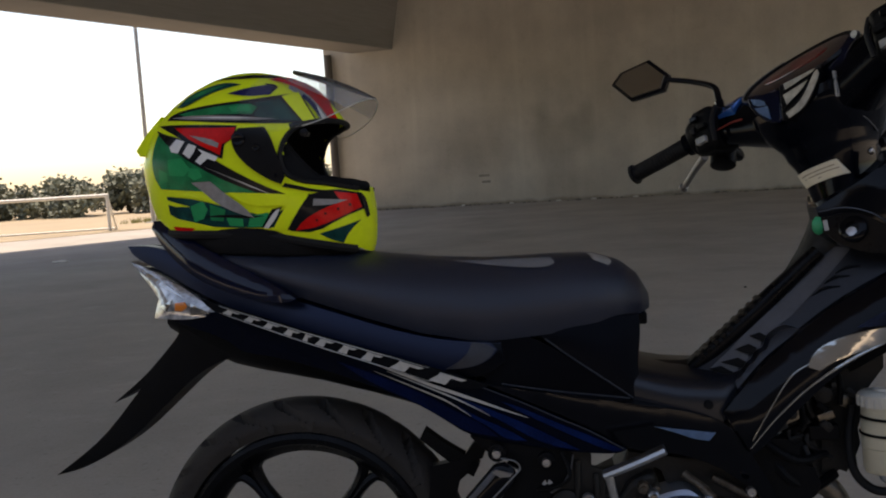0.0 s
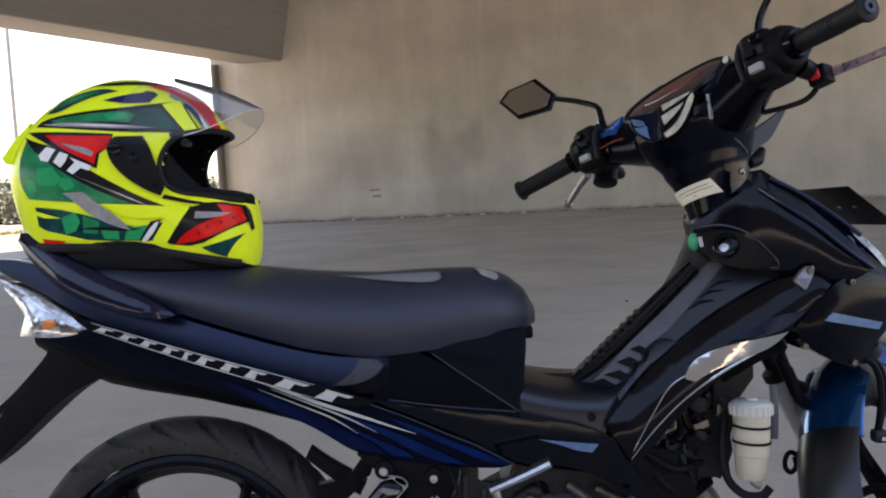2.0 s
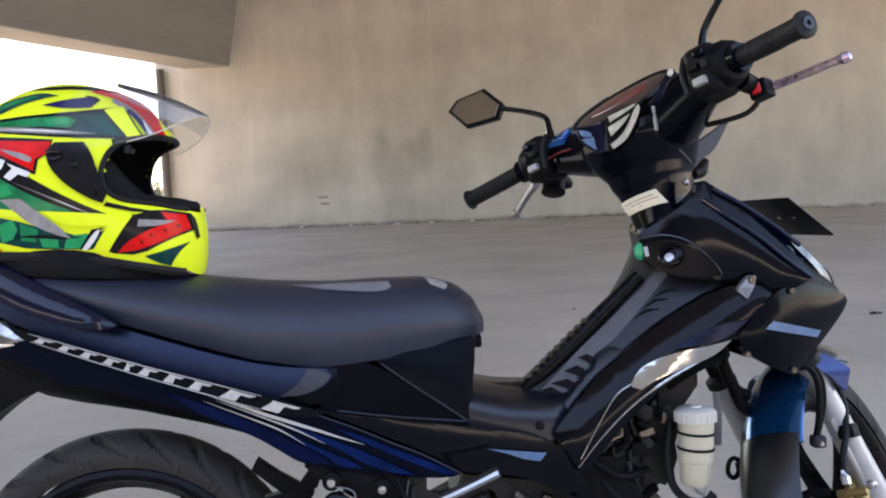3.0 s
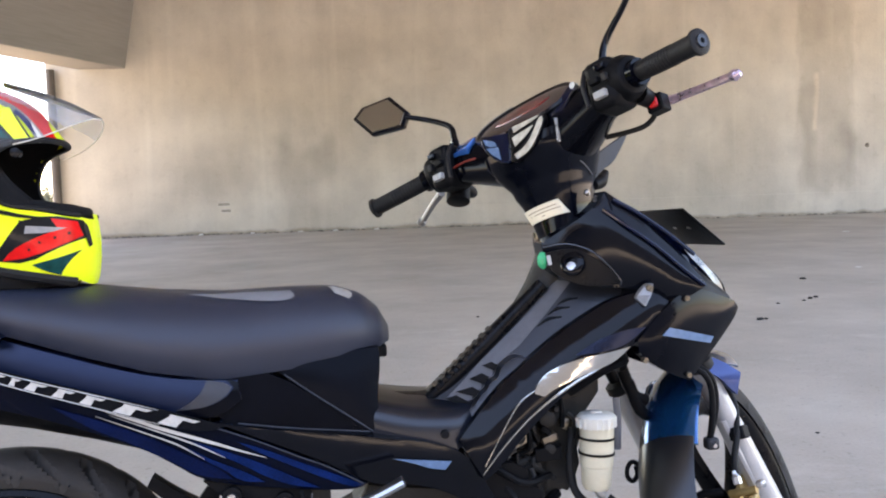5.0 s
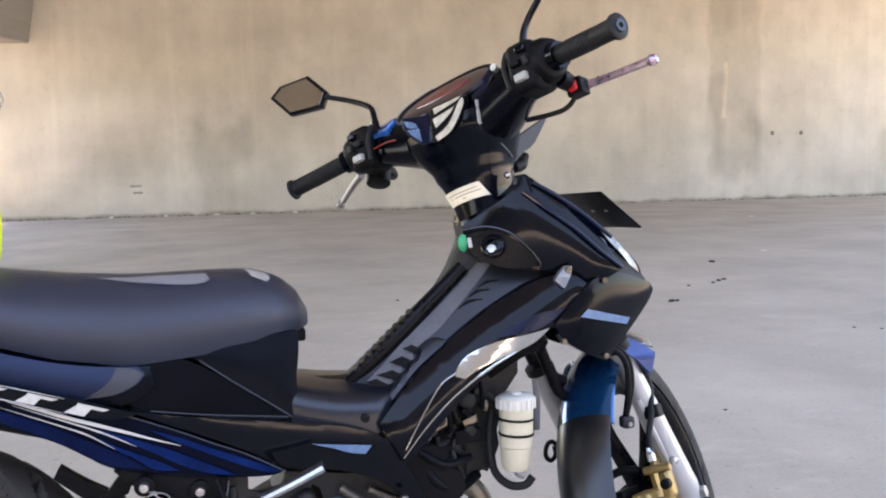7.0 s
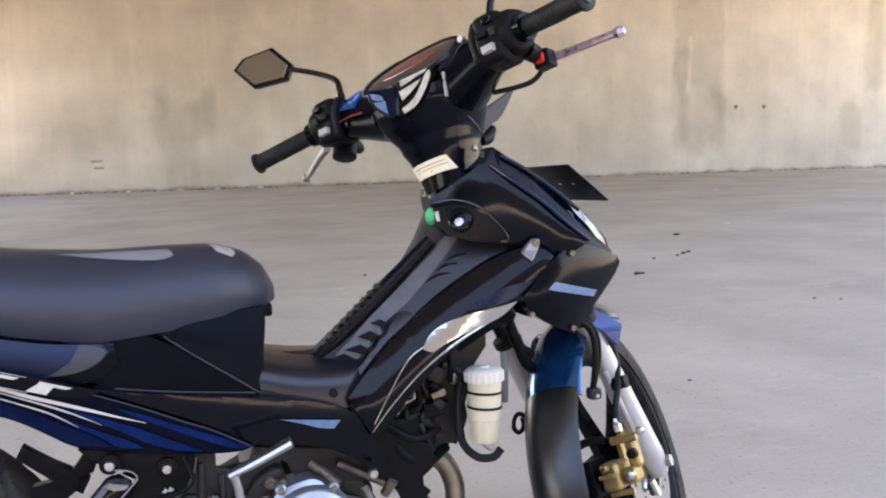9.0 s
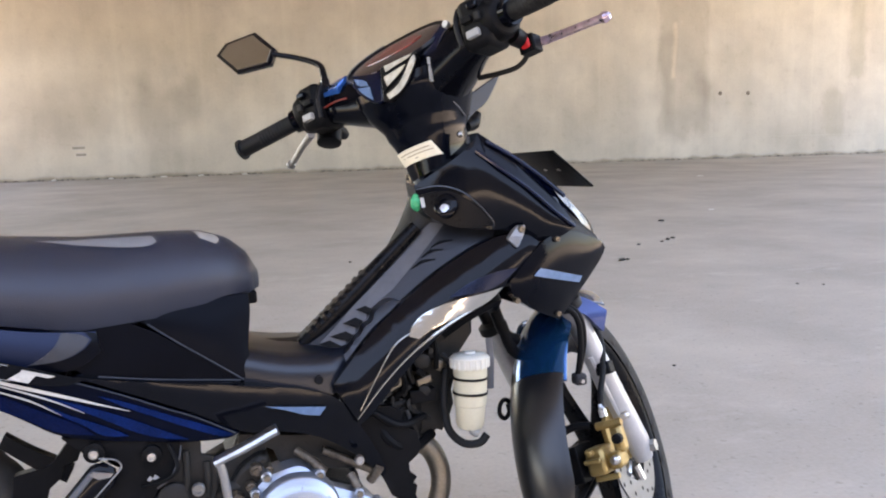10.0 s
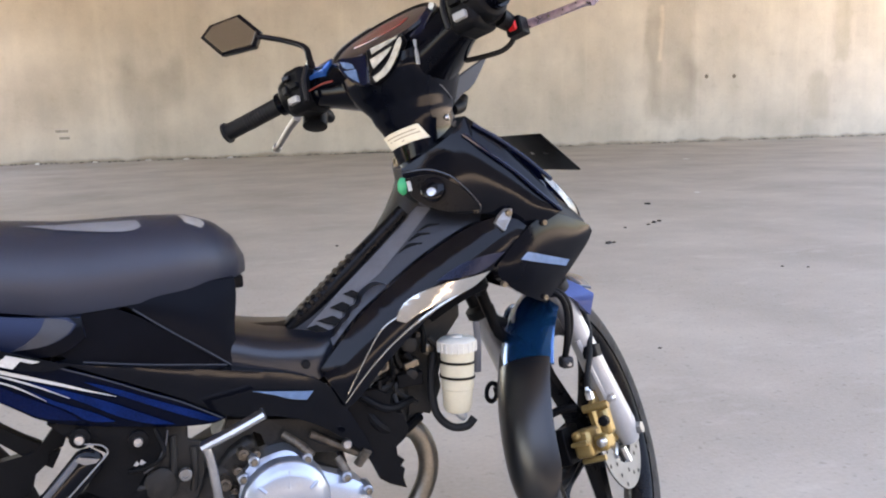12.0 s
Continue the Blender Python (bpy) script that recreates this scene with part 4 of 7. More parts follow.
knee_pts = [(0.690, 0.583), (0.706, 0.597), (0.711, 0.606), (0.722, 0.613), (0.727, 0.624), (0.741, 0.632), (0.745, 0.646), (0.760, 0.659), (0.776, 0.664), (0.800, 0.652), (0.803, 0.640), (0.763, 0.606), (0.722, 0.568), (0.690, 0.538), (0.664, 0.532), (0.655, 0.560)]
knee, f_knee = shell("knee_panel", knee_pts, [(0.6, 0.114), (0.72, 0.106), (0.82, 0.118)], -0.40, -0.03, 0.86, FOOTWELL, 0.010, 0.02, 0.03, "satin blue-black knee panel", turn=1)
for o in ([(0.660, 0.596), (0.678, 0.602), (0.698, 0.592), (0.692, 0.585)], [(0.678, 0.607), (0.703, 0.615), (0.714, 0.609), (0.707, 0.600)], [(0.700, 0.626), (0.720, 0.635), (0.730, 0.630), (0.722, 0.619)], [(0.722, 0.646), (0.737, 0.652), (0.746, 0.647), (0.739, 0.639)]):
    decal("air_slot", o, lambda x, z: f_tun(x, z) + 0.006, LINER, tun, 0.0020, turn=0)
part("spine_rim", tube([(0.640, -0.030, 0.592), (0.676, -0.036, 0.624), (0.724, -0.040, 0.668), (0.777, -0.042, 0.718), (0.832, -0.044, 0.770)], [0.012, 0.015, 0.015, 0.014, 0.012], 12, 5), SATIN_BLACK, tun, "black ribbed rim of the spine")
for k in range(9):
    x, z = 0.652 + 0.0115 * k, 0.6145 + 0.0105 * k
    part("rim_tooth", moved(block((-0.0045, -0.018, -0.004), (0.0045, 0.018, 0.005)), pose(x, -0.034, z, 0, -42, 0)), SATIN_BLACK, tun, bevel=0.0015)
for pts in ([(0.832, 0.722), (0.848, 0.732), (0.866, 0.734)], [(0.814, 0.705), (0.832, 0.716), (0.852, 0.719)], [(0.848, 0.737), (0.864, 0.746), (0.882, 0.748)]):
    part("louvre", tube([(x, -f_tun(x, z) - 0.001, z) for x, z in pts], [0.0008, 0.0028, 0.0010], 8, 4), SATIN_BLACK, tun)

# leg shield and front cowl
leg, f_leg = shell("leg_shield", [(0.668, 0.546), (0.697, 0.580), (0.737, 0.623), (0.782, 0.660), (0.827, 0.695), (0.876, 0.726), (0.922, 0.751), (0.973, 0.762), (0.998, 0.743), (0.945, 0.685), (0.912, 0.657), (0.872, 0.640), (0.817, 0.600), (0.762, 0.546), (0.725, 0.502), (0.704, 0.485)], W_LEG, -0.05, 0.65, 0, GLOSS_BLACK, 0.012, 0.03, 0.02, "gloss black leg shield with chrome inserts", ridges=((0.66, 0.530, 0.975, 0.742, 0.55, 0.008),))
decal("chrome_insert", [(0.782, 0.614), (0.787, 0.627), (0.804, 0.645), (0.846, 0.662), (0.900, 0.671), (0.932, 0.678), (0.908, 0.655), (0.863, 0.639), (0.818, 0.623), (0.797, 0.609)], f_leg, CHROME, leg, 0.003, "bright chrome insert")
decal("blue_flash", [(0.848, 0.668), (0.885, 0.692), (0.930, 0.705), (0.958, 0.706), (0.928, 0.682), (0.895, 0.672)], f_leg, TAIL_NAVY, leg, 0.002)
for line, rad in (([(0.701, 0.4955), (0.737, 0.5405), (0.782, 0.584), (0.836, 0.622), (0.890, 0.6495)], [0.0011, 0.0013, 0.0016, 0.0032, 0.0010]), ([(0.704, 0.508), (0.731, 0.5585), (0.760, 0.601), (0.789, 0.621)], [0.0010, 0.0012, 0.0012, 0.0008])):
    part("chrome_line", tube([(x, -f_leg(x, z) - 0.001, z) for x, z in line], rad, 8, 5), CHROME, leg)
cowl, f_cowl = shell("front_cowl", [(0.822, 0.838), (0.839, 0.848), (0.904, 0.894), (0.922, 0.917), (0.962, 0.887), (1.018, 0.831), (1.069, 0.765), (1.041, 0.749), (1.008, 0.738), (0.985, 0.756), (0.936, 0.765), (0.905, 0.765), (0.86, 0.775), (0.829, 0.797)], W_COWL, -0.15, 0.8, 0, GLOSS_BLACK, 0.010, 0.03, 0.04, "gloss black front cowl", both=False, cell=0.009, ridges=((0.90, 0.872, 1.07, 0.748, 0.45, 0.006), (0.80, 0.865, 0.94, 0.760, -0.25, 0.008)))
part("front_cowl", plate(rounded([(0.90, 0.885), (0.922, 0.917), (0.962, 0.887), (1.018, 0.831), (1.069, 0.765), (1.041, 0.749), (1.008, 0.738), (0.936, 0.765), (0.905, 0.80)], 2), lambda x, z: f_cowl(x, z) * 0.72, 0.03, 0.03, side=1), GLOSS_BLACK, bike, "gloss black front cowl")
decal("lock_surround", [(0.826, 0.822), (0.866, 0.832), (0.909, 0.804), (0.936, 0.771), (0.885, 0.767), (0.850, 0.781), (0.831, 0.797)], f_cowl, SATIN_BLACK, cowl, 0.003)
nose, f_nose = shell("headlamp_cowl", [(0.94, 0.897), (0.953, 0.920), (0.989, 0.903), (1.071, 0.838), (1.147, 0.780), (1.170, 0.754), (1.176, 0.732), (1.135, 0.745), (1.081, 0.794), (1.019, 0.856), (0.968, 0.886)], W_NOSE, -0.3, 0.8, -0.3, NAVY, 0.012, 0.02, 0.05, "navy headlamp cowl", both=False)
decal("headlamp_lens", [(1.085, 0.822), (1.112, 0.808), (1.146, 0.778), (1.164, 0.754), (1.168, 0.740), (1.150, 0.752), (1.126, 0.776), (1.103, 0.797)], f_nose, SMOKE, nose, 0.004, "clear headlamp lens")
wing, f_wing = shell("front_wing", [(1.066, 0.758), (1.130, 0.737), (1.148, 0.730), (1.156, 0.718), (1.150, 0.705), (1.136, 0.690), (1.098, 0.655), (1.046, 0.611), (0.997, 0.631), (0.947, 0.661), (0.943, 0.686), (0.996, 0.740), (1.033, 0.755)], W_WING, 0.1, 0.65, 0, COVER_BLACK, 0.010, 0.02, 0.03, "gloss black front wing panel")
decal("blue_flash", [(0.996, 0.703), (1.093, 0.678), (1.086, 0.668), (0.983, 0.692)], f_wing, STRIPE_BLUE, wing, 0.003, turn=0)
# grey tube painted as the lit line along the lock recess
part("lock_rim_sheen", tube([(x, -f_cowl(x, z) - 0.003, z) for x, z in ((0.822, 0.831), (0.856, 0.836), (0.887, 0.826), (0.910, 0.806), (0.932, 0.779), (0.933, 0.767))], [0.0008, 0.0014, 0.0016, 0.0016, 0.0014, 0.0008], 8, 5), LINE_GREY, cowl)
for pts in ([(0.912, 0.888), (0.942, 0.863), (0.987, 0.828), (1.025, 0.793), (1.062, 0.764)], [(0.930, 0.903), (0.968, 0.880), (1.010, 0.848), (1.050, 0.812)]):
    part("cowl_ridge", tube([(x, -f_cowl(x, z) - 0.004, z) for x, z in pts], 0.0035, 8, 5), NAVY, cowl)
part("cowl_core", rings(bmesh.new(), [[Vector((x, hw * math.cos(a), zc + hz * math.sin(a))) for a in [2 * math.pi * k / 20 for k in range(20)]] for x, zc, hz, hw in ((0.86, 0.82, 0.03, 0.05), (0.92, 0.83, 0.075, 0.08), (0.98, 0.81, 0.085, 0.10), (1.06, 0.755, 0.075, 0.085), (1.12, 0.73, 0.05, 0.06), (1.17, 0.72, 0.02, 0.03))]), MATT_BLACK, bike)


def bolt(p, r=0.008, material=STEEL, parent=None, name="bolt"):
    """A dished cap bolt whose head faces the near side."""
    return part(name, spun([(0.006, r), (-0.003, r), (-0.0045, r * 0.85), (-0.0045, r * 0.5), (-0.0015, r * 0.45), (-0.0015, 0.0005)], p, n=16), material, parent or bike)


for x, z, f in ((0.955, 0.655, f_wing), (1.040, 0.622, f_wing), (1.033, 0.745, f_wing)):
    bolt((x, -f(x, z) - 0.002, z), 0.0045, PIPE)
part("hose_clip", plate([(0.946, 0.750), (0.956, 0.763), (0.965, 0.771), (0.976, 0.771), (0.972, 0.756), (0.957, 0.737)], lambda x, z: f_leg(x, z) + 0.008, 0.008), DISC, bike, "worn steel clip", smooth=False, bevel=0.002)
bolt((0.968, -f_leg(0.968, 0.765) - 0.010, 0.765), 0.005, PIPE)
def tilted_plate(a, b, across, thick):
    """A flat sheet on the edge a-b, as wide as the vector across."""
    a, b, w = Vector(a), Vector(b), Vector(across)
    n = (b - a).cross(w).normalized() * thick
    bm = bmesh.new()
    rings(bm, [[a, b, b + n, a + n], [a + w, b + w, b + w + n, a + w + n]])
    return bm


key = part("ignition_lock", moved(spun([(0, 0.019), (0.009, 0.019), (0.012, 0.015), (0.012, 0.010), (0.006, 0.009), (0.006, 0.0005)], (0, 0, 0), (0, 0, 1), 24), Matrix.Translation((0.864, -0.112, 0.803)) @ Vector((-0.55, -0.75, 0.35)).to_track_quat("Z", "Y").to_matrix().to_4x4()), GLOSS_BLACK, bike)
part("lock_face", moved(spun([(0.005, 0.0085), (0.010, 0.0075), (0.0105, 0.0005)], (0, 0, 0), (0, 0, 1), 20), Matrix.Translation((0.8615, -0.115, 0.798)) @ Vector((-0.55, -0.75, 0.35)).to_track_quat("Z", "Y").to_matrix().to_4x4()), STEEL, key)
part("lock_label", plate([(0.828, 0.818), (0.833, 0.819), (0.835, 0.804), (0.830, 0.803)], lambda x, z: f_cowl(x, z) + 0.004, 0.002), WHITE_PRINT, key, smooth=False)
part("key_tag", tube([(0.824, -0.080, 0.823), (0.822, -0.083, 0.815), (0.822, -0.083, 0.806), (0.826, -0.080, 0.799)], [0.005, 0.0085, 0.0080, 0.004], 12, 4, flat=0.5), GREEN_TAG, bike, "green plastic key tag")
plate_ob = part("number_plate", tilted_plate((1.050, -0.105, 0.884), (1.122, -0.105, 0.823), (0, 0.21, 0), 0.003), MATT_BLACK, bike, "dark number plate on the nose", bevel=0.001)
for u in (0.25, 0.5, 0.75):
    bolt((1.086 + 0.002, -0.105 + 0.21 * u, 0.8535 + 0.002), 0.004, STEEL, plate_ob)

# engine and what hangs round it
OILY = mat("oily_brown_alloy", (0.13, 0.105, 0.08), 0.45, metal=0.6, vary=0.6, scale=50, fine=200, bump=0.3, spread=0.15)
part("engine_block", rings(bmesh.new(), [[Vector((x, y, z)) for y, z in ((-hw, zb), (-hw, zt), (hw, zt), (hw, zb))] for x, zt, zb, hw in ((0.475, 0.400, 0.26, 0.09), (0.52, 0.415, 0.24, 0.110), (0.60, 0.425, 0.22, 0.115), (0.70, 0.375, 0.22, 0.10), (0.725, 0.340, 0.24, 0.09))]), ENGINE, bike, "grimy engine block", bevel=0.01)
# dark plates outlined to fit the camera's view of the gaps
part("chain_case", plate([(0.259, 0.458), (0.270, 0.464), (0.289, 0.489), (0.310, 0.482), (0.302, 0.462), (0.283, 0.456), (0.281, 0.441), (0.262, 0.425), (0.255, 0.400), (0.232, 0.386), (0.210, 0.390), (0.217, 0.450)], lambda x, z: 0.062, 0.02, 0.03), MATT_BLACK, bike, "black chain case beside the wheel", bevel=0.003)
part("frame_plate", plate([(0.521, 0.453), (0.531, 0.478), (0.665, 0.459), (0.734, 0.405), (0.697, 0.402), (0.662, 0.407), (0.611, 0.426), (0.596, 0.414), (0.584, 0.433), (0.579, 0.448), (0.568, 0.454), (0.560, 0.434), (0.543, 0.426), (0.525, 0.402), (0.475, 0.393), (0.469, 0.446)], lambda x, z: 0.090, 0.02, 0.03), ENGINE, bike, bevel=0.003)
part("cylinder", rings(bmesh.new(), [[Vector((x, y, z)) for y, z in ((-hw, zb), (-hw, zt), (hw, zt), (hw, zb))] for x, zt, zb, hw in ((0.64, 0.470, 0.400, 0.07), (0.72, 0.480, 0.412, 0.075), (0.80, 0.500, 0.425, 0.075), (0.825, 0.495, 0.435, 0.06))]), ENGINE, bike, bevel=0.006)
for k in range(7):
    part("cylinder_fin", block((0.665 + 0.017 * k, -0.084, 0.404 + 0.004 * k), (0.671 + 0.017 * k, 0.084, 0.482 + 0.004 * k)), ENGINE, bike, bevel=0.002)
crank, f_crank = shell("crankcase_cover", [(0.535, 0.345), (0.541, 0.392), (0.556, 0.418), (0.588, 0.428), (0.614, 0.432), (0.634, 0.415), (0.656, 0.393), (0.686, 0.380), (0.728, 0.360), (0.742, 0.325), (0.735, 0.28), (0.66, 0.235), (0.56, 0.255)], [(0.4, 0.128), (0.8, 0.128)], 0, 0, 0, CAST, 0.014, 0.012, 0.05, "silver cast crankcase cover", bevel=0.004, cell=0.012)
dome = part("clutch_dome", spun([(0.03, 0.066), (-0.006, 0.065), (-0.010, 0.062), (-0.011, 0.0595), (-0.016, 0.056), (-0.021, 0.044), (-0.024, 0.022), (-0.025, 0.0008)], (0.605, -0.145, 0.358), n=56), CAST, crank, "round silver clutch dome")
for a, r0, r1 in ((85, 0.028, 0.052), (35, 0.040, 0.054), (140, 0.040, 0.054)):
    c, s_ = math.cos(radians(a)), math.sin(radians(a))
    part("dome_rib", tube([(0.605 + r0 * c, -0.1665, 0.358 + r0 * s_), (0.605 + r1 * c, -0.1605, 0.358 + r1 * s_)], 0.003, 8, 2), CAST, dome)
for x, z in ((0.545, 0.400), (0.562, 0.424), (0.640, 0.416), (0.698, 0.378), (0.730, 0.352), (0.534, 0.362)):
    part("cover_boss", spun([(0.03, 0.0085), (-0.002, 0.008), (-0.004, 0.006), (-0.004, 0.0005)], (x, -0.138, z), n=16), CAST, crank)
    part("cover_bolt", spun([(0.004, 0.0055), (-0.006, 0.0052), (-0.007, 0.004), (-0.007, 0.0005)], (x, -0.140, z), n=6), PIPE, crank)
bolt((0.699, -0.148, 0.433), 0.007)
for p0, p1, r in (((0.633, -0.12, 0.432), (0.648, -0.135, 0.418), 0.007), ((0.612, -0.10, 0.445), (0.640, -0.125, 0.428), 0.0065), ((0.652, -0.10, 0.440), (0.735, -0.105, 0.395), 0.0065), ((0.722, -0.11, 0.385), (0.736, -0.12, 0.408), 0.0075), ((0.690, -0.115, 0.402), (0.700, -0.13, 0.382), 0.007)):
    part("fitting", tube([p0, p1], r, 12, 2), OILY, bike)
for x, z, r in ((0.549, 0.431, 0.010), (0.567, 0.428, 0.008), (0.540, 0.407, 0.008), (0.520, 0.390, 0.011), (0.533, 0.378, 0.006)):
    nut = part("oil_fitting", spun([(0.05, r * 0.9), (0.0, r), (-0.005, r * 0.85), (-0.006, r * 0.5), (-0.010, r * 0.45), (-0.010, 0.0005)], (x, -0.118 - 0.3 * r, z), n=8), OILY, bike, "oily brown engine fitting")
part("gear_housing", rings(bmesh.new(), [[Vector((x, y, z)) for y, z in ((-hw, zb), (-hw, zt), (hw, zt), (hw, zb))] for x, zt, zb, hw in ((0.505, 0.40, 0.30, 0.10), (0.530, 0.435, 0.30, 0.112), (0.560, 0.452, 0.32, 0.112), (0.572, 0.445, 0.33, 0.105))]), ENGINE, bike, bevel=0.008)
# grime and small fittings packed between the leg shield and the cylinder
rng = random.Random(5)
for k in range(34):
    u, v = rng.random(), rng.random()
    x = 0.755 + 0.105 * u
    z = 0.435 + 0.10 * v + 0.75 * (x - 0.755)
    y = -0.062 - 0.028 * rng.random()
    r = 0.005 + 0.009 * rng.random()
    m = (ENGINE, ENGINE, MATT_BLACK, PIPE)[rng.randrange(4)]
    if k % 3 == 0:
        part("engine_fitting", spun([(0.02, r), (-0.004, r), (-0.006, r * 0.7), (-0.006, 0.0005)], (x, y, z), (0.3 * rng.random() - 0.15, 1, 0.3 * rng.random() - 0.15), 8), m, bike)
    elif k % 3 == 1:
        part("engine_fitting", moved(block((-r * 1.6, -0.01, -r * 0.8), (r * 1.6, 0.01, r * 0.8)), pose(x, y, z, 0, rng.uniform(-60, 60), 0)), m, bike, bevel=0.002)
    else:
        part("engine_hose", tube([(x, y, z), (x + rng.uniform(-0.02, 0.02), y - 0.008, z - 0.02), (x + rng.uniform(-0.03, 0.03), y, z - 0.045)], 0.0045, 8, 4), m, bike)
for pts, r in (([(0.735, -0.10, 0.475), (0.76, -0.11, 0.44), (0.80, -0.09, 0.42), (0.84, -0.06, 0.43)], 0.008), ([(0.72, -0.11, 0.50), (0.77, -0.12, 0.47), (0.82, -0.09, 0.47)], 0.006), ([(0.43, -0.13, 0.49), (0.44, -0.15, 0.46), (0.42, -0.14, 0.44), (0.39, -0.12, 0.43)], 0.003), ([(0.86, -0.07, 0.60), (0.90, -0.09, 0.63), (0.945, -0.08, 0.645), (0.96, -0.04, 0.63)], 0.014)):
    part("hose", tube(pts, r, 8, 5), MATT_BLACK, bike)
part("radiator_cowl", rings(bmesh.new(), [[Vector((x, y, z)) for y, z in ((-hw, zb), (-hw, zt), (hw, zt), (hw, zb))] for x, zt, zb, hw in ((0.745, 0.50, 0.44, 0.055), (0.80, 0.565, 0.455, 0.06), (0.85, 0.61, 0.50, 0.06), (0.92, 0.645, 0.59, 0.055))]), ENGINE, bike, bevel=0.008)
part("lower_bracket", plate([(0.675, 0.515), (0.735, 0.403), (0.756, 0.356), (0.772, 0.345), (0.799, 0.334), (0.794, 0.352), (0.797, 0.366), (0.790, 0.371), (0.797, 0.380), (0.786, 0.389), (0.785, 0.404), (0.800, 0.416), (0.806, 0.432), (0.798, 0.455), (0.782, 0.462), (0.775, 0.490), (0.755, 0.50), (0.74, 0.50)], lambda x, z: 0.112, 0.012, 0.02), MATT_BLACK, bike, "black lower bracket with a broken tip", bevel=0.002)
# backing plate added, its outline fitted to the camera's view
part("engine_backing", plate([(0.781, 0.544), (0.830, 0.576), (0.878, 0.585), (0.883, 0.523), (0.876, 0.500), (0.879, 0.476), (0.872, 0.457), (0.874, 0.442), (0.862, 0.440), (0.858, 0.432), (0.848, 0.436), (0.831, 0.425), (0.822, 0.402), (0.798, 0.391), (0.795, 0.370), (0.755, 0.393), (0.730, 0.457)], lambda x, z: 0.060, 0.03, 0.03), ENGINE, bike, "dark backing plate added behind the engine fittings", bevel=0.003)
part("exhaust_pipe", tube([(0.80, -0.05, 0.42), (0.835, -0.055, 0.405), (0.852, -0.06, 0.36), (0.84, -0.065, 0.31), (0.79, -0.075, 0.25), (0.70, -0.09, 0.20), (0.5, -0.11, 0.19)], 0.017, 16, 6), PIPE, bike, "brown-tinged steel exhaust pipe")

# catch bottle
can = part("catch_bottle", moved(spun([(-0.062, 0.008), (-0.060, 0.022), (-0.052, 0.0265), (-0.022, 0.0280), (-0.020, 0.0298), (0.0, 0.0305), (0.045, 0.031), (0.050, 0.027), (0.060, 0.027)], (0, 0, 0), (0, 0, 1), 32), Matrix.Translation((0.900, -0.112, 0.503)) @ pose(0, 0, 0, 0, 2, 0)), BOTTLE, bike, "milky white plastic catch bottle")
can.matrix_local = Matrix.Translation((0.891, -0.112, 0.506)) @ Matrix.Diagonal((0.88, 0.88, 0.96, 1)) @ Matrix.Translation((-0.900, 0.112, -0.503))
lid = part("lid", spun([(0.043, 0.0335), (0.060, 0.0345), (0.064, 0.030), (0.066, 0.012), (0.069, 0.010), (0.069, 0.0006)], (0.901, -0.112, 0.503), (0, 0, 1), 40), WHITE, can, "white ribbed screw lid")
for k in range(20):
    a = 2 * math.pi * k / 20
    part("lid_rib", tube([(0.901 + 0.0345 * math.cos(a), -0.112 + 0.0345 * math.sin(a), 0.546), (0.901 + 0.0345 * math.cos(a), -0.112 + 0.0345 * math.sin(a), 0.562)], 0.0022, 6, 1), WHITE, lid)
for z in (0.528, 0.503):
    part("cable_tie", spun([(-0.002, 0.0325), (0.002, 0.0325), (0.002, 0.030), (-0.002, 0.030)], (0.900, -0.112, z), (0.05, 0, 1), 32, closed=True), MATT_BLACK, can)
part("bottle_bracket", tube([(0.934, -0.09, 0.585), (0.936, -0.09, 0.55), (0.936, -0.085, 0.50)], 0.006, 8, 3, flat=0.4), f_pale, bike)
part("drain_nipple", tube([(0.90, -0.112, 0.445), (0.902, -0.112, 0.436), (0.912, -0.110, 0.430)], 0.007, 10, 3), STEEL, can)
part("drain_hose", tube([(0.918, -0.110, 0.432), (0.905, -0.108, 0.419), (0.880, -0.10, 0.420), (0.858, -0.095, 0.445), (0.853, -0.09, 0.49), (0.862, -0.08, 0.54)], 0.0066, 12, 6), GRIP, bike, "black rubber drain hose")
part("clutch_hook", tube([(0.992, -0.06, 0.454), (0.972, -0.06, 0.470), (0.962, -0.06, 0.462), (0.961, -0.06, 0.446), (0.970, -0.06, 0.438), (0.978, -0.06, 0.448), (0.976, -0.06, 0.462)], 0.004, 8, 5), MATT_BLACK, bike)

# foot controls
brk, _ = shell("footrest_bracket", [(0.290, 0.513), (0.352, 0.507), (0.420, 0.500), (0.446, 0.486), (0.443, 0.468), (0.437, 0.452), (0.426, 0.434), (0.411, 0.423), (0.395, 0.395), (0.355, 0.395), (0.330, 0.412), (0.352, 0.440), (0.366, 0.466), (0.337, 0.482), (0.321, 0.483)], [(0, 0.118), (1, 0.118)], 0, 0, 0, MATT_BLACK, 0.004, 0.01, 0.02, "black footrest bracket")
part("bracket_edge", tube([(0.446, -0.122, 0.483), (0.443, -0.122, 0.466), (0.437, -0.122, 0.452), (0.426, -0.122, 0.435), (0.410, -0.122, 0.425)], 0.0011, 8, 4), f_pale, brk)
for o in ([(0.397, 0.439), (0.402, 0.445), (0.405, 0.440), (0.401, 0.437)], [(0.405, 0.440), (0.408, 0.446), (0.414, 0.441), (0.408, 0.438)]):
    part("paint_chip", plate(o, lambda x, z: 0.1235, 0.001, 0.01), FORK, brk, smooth=False)
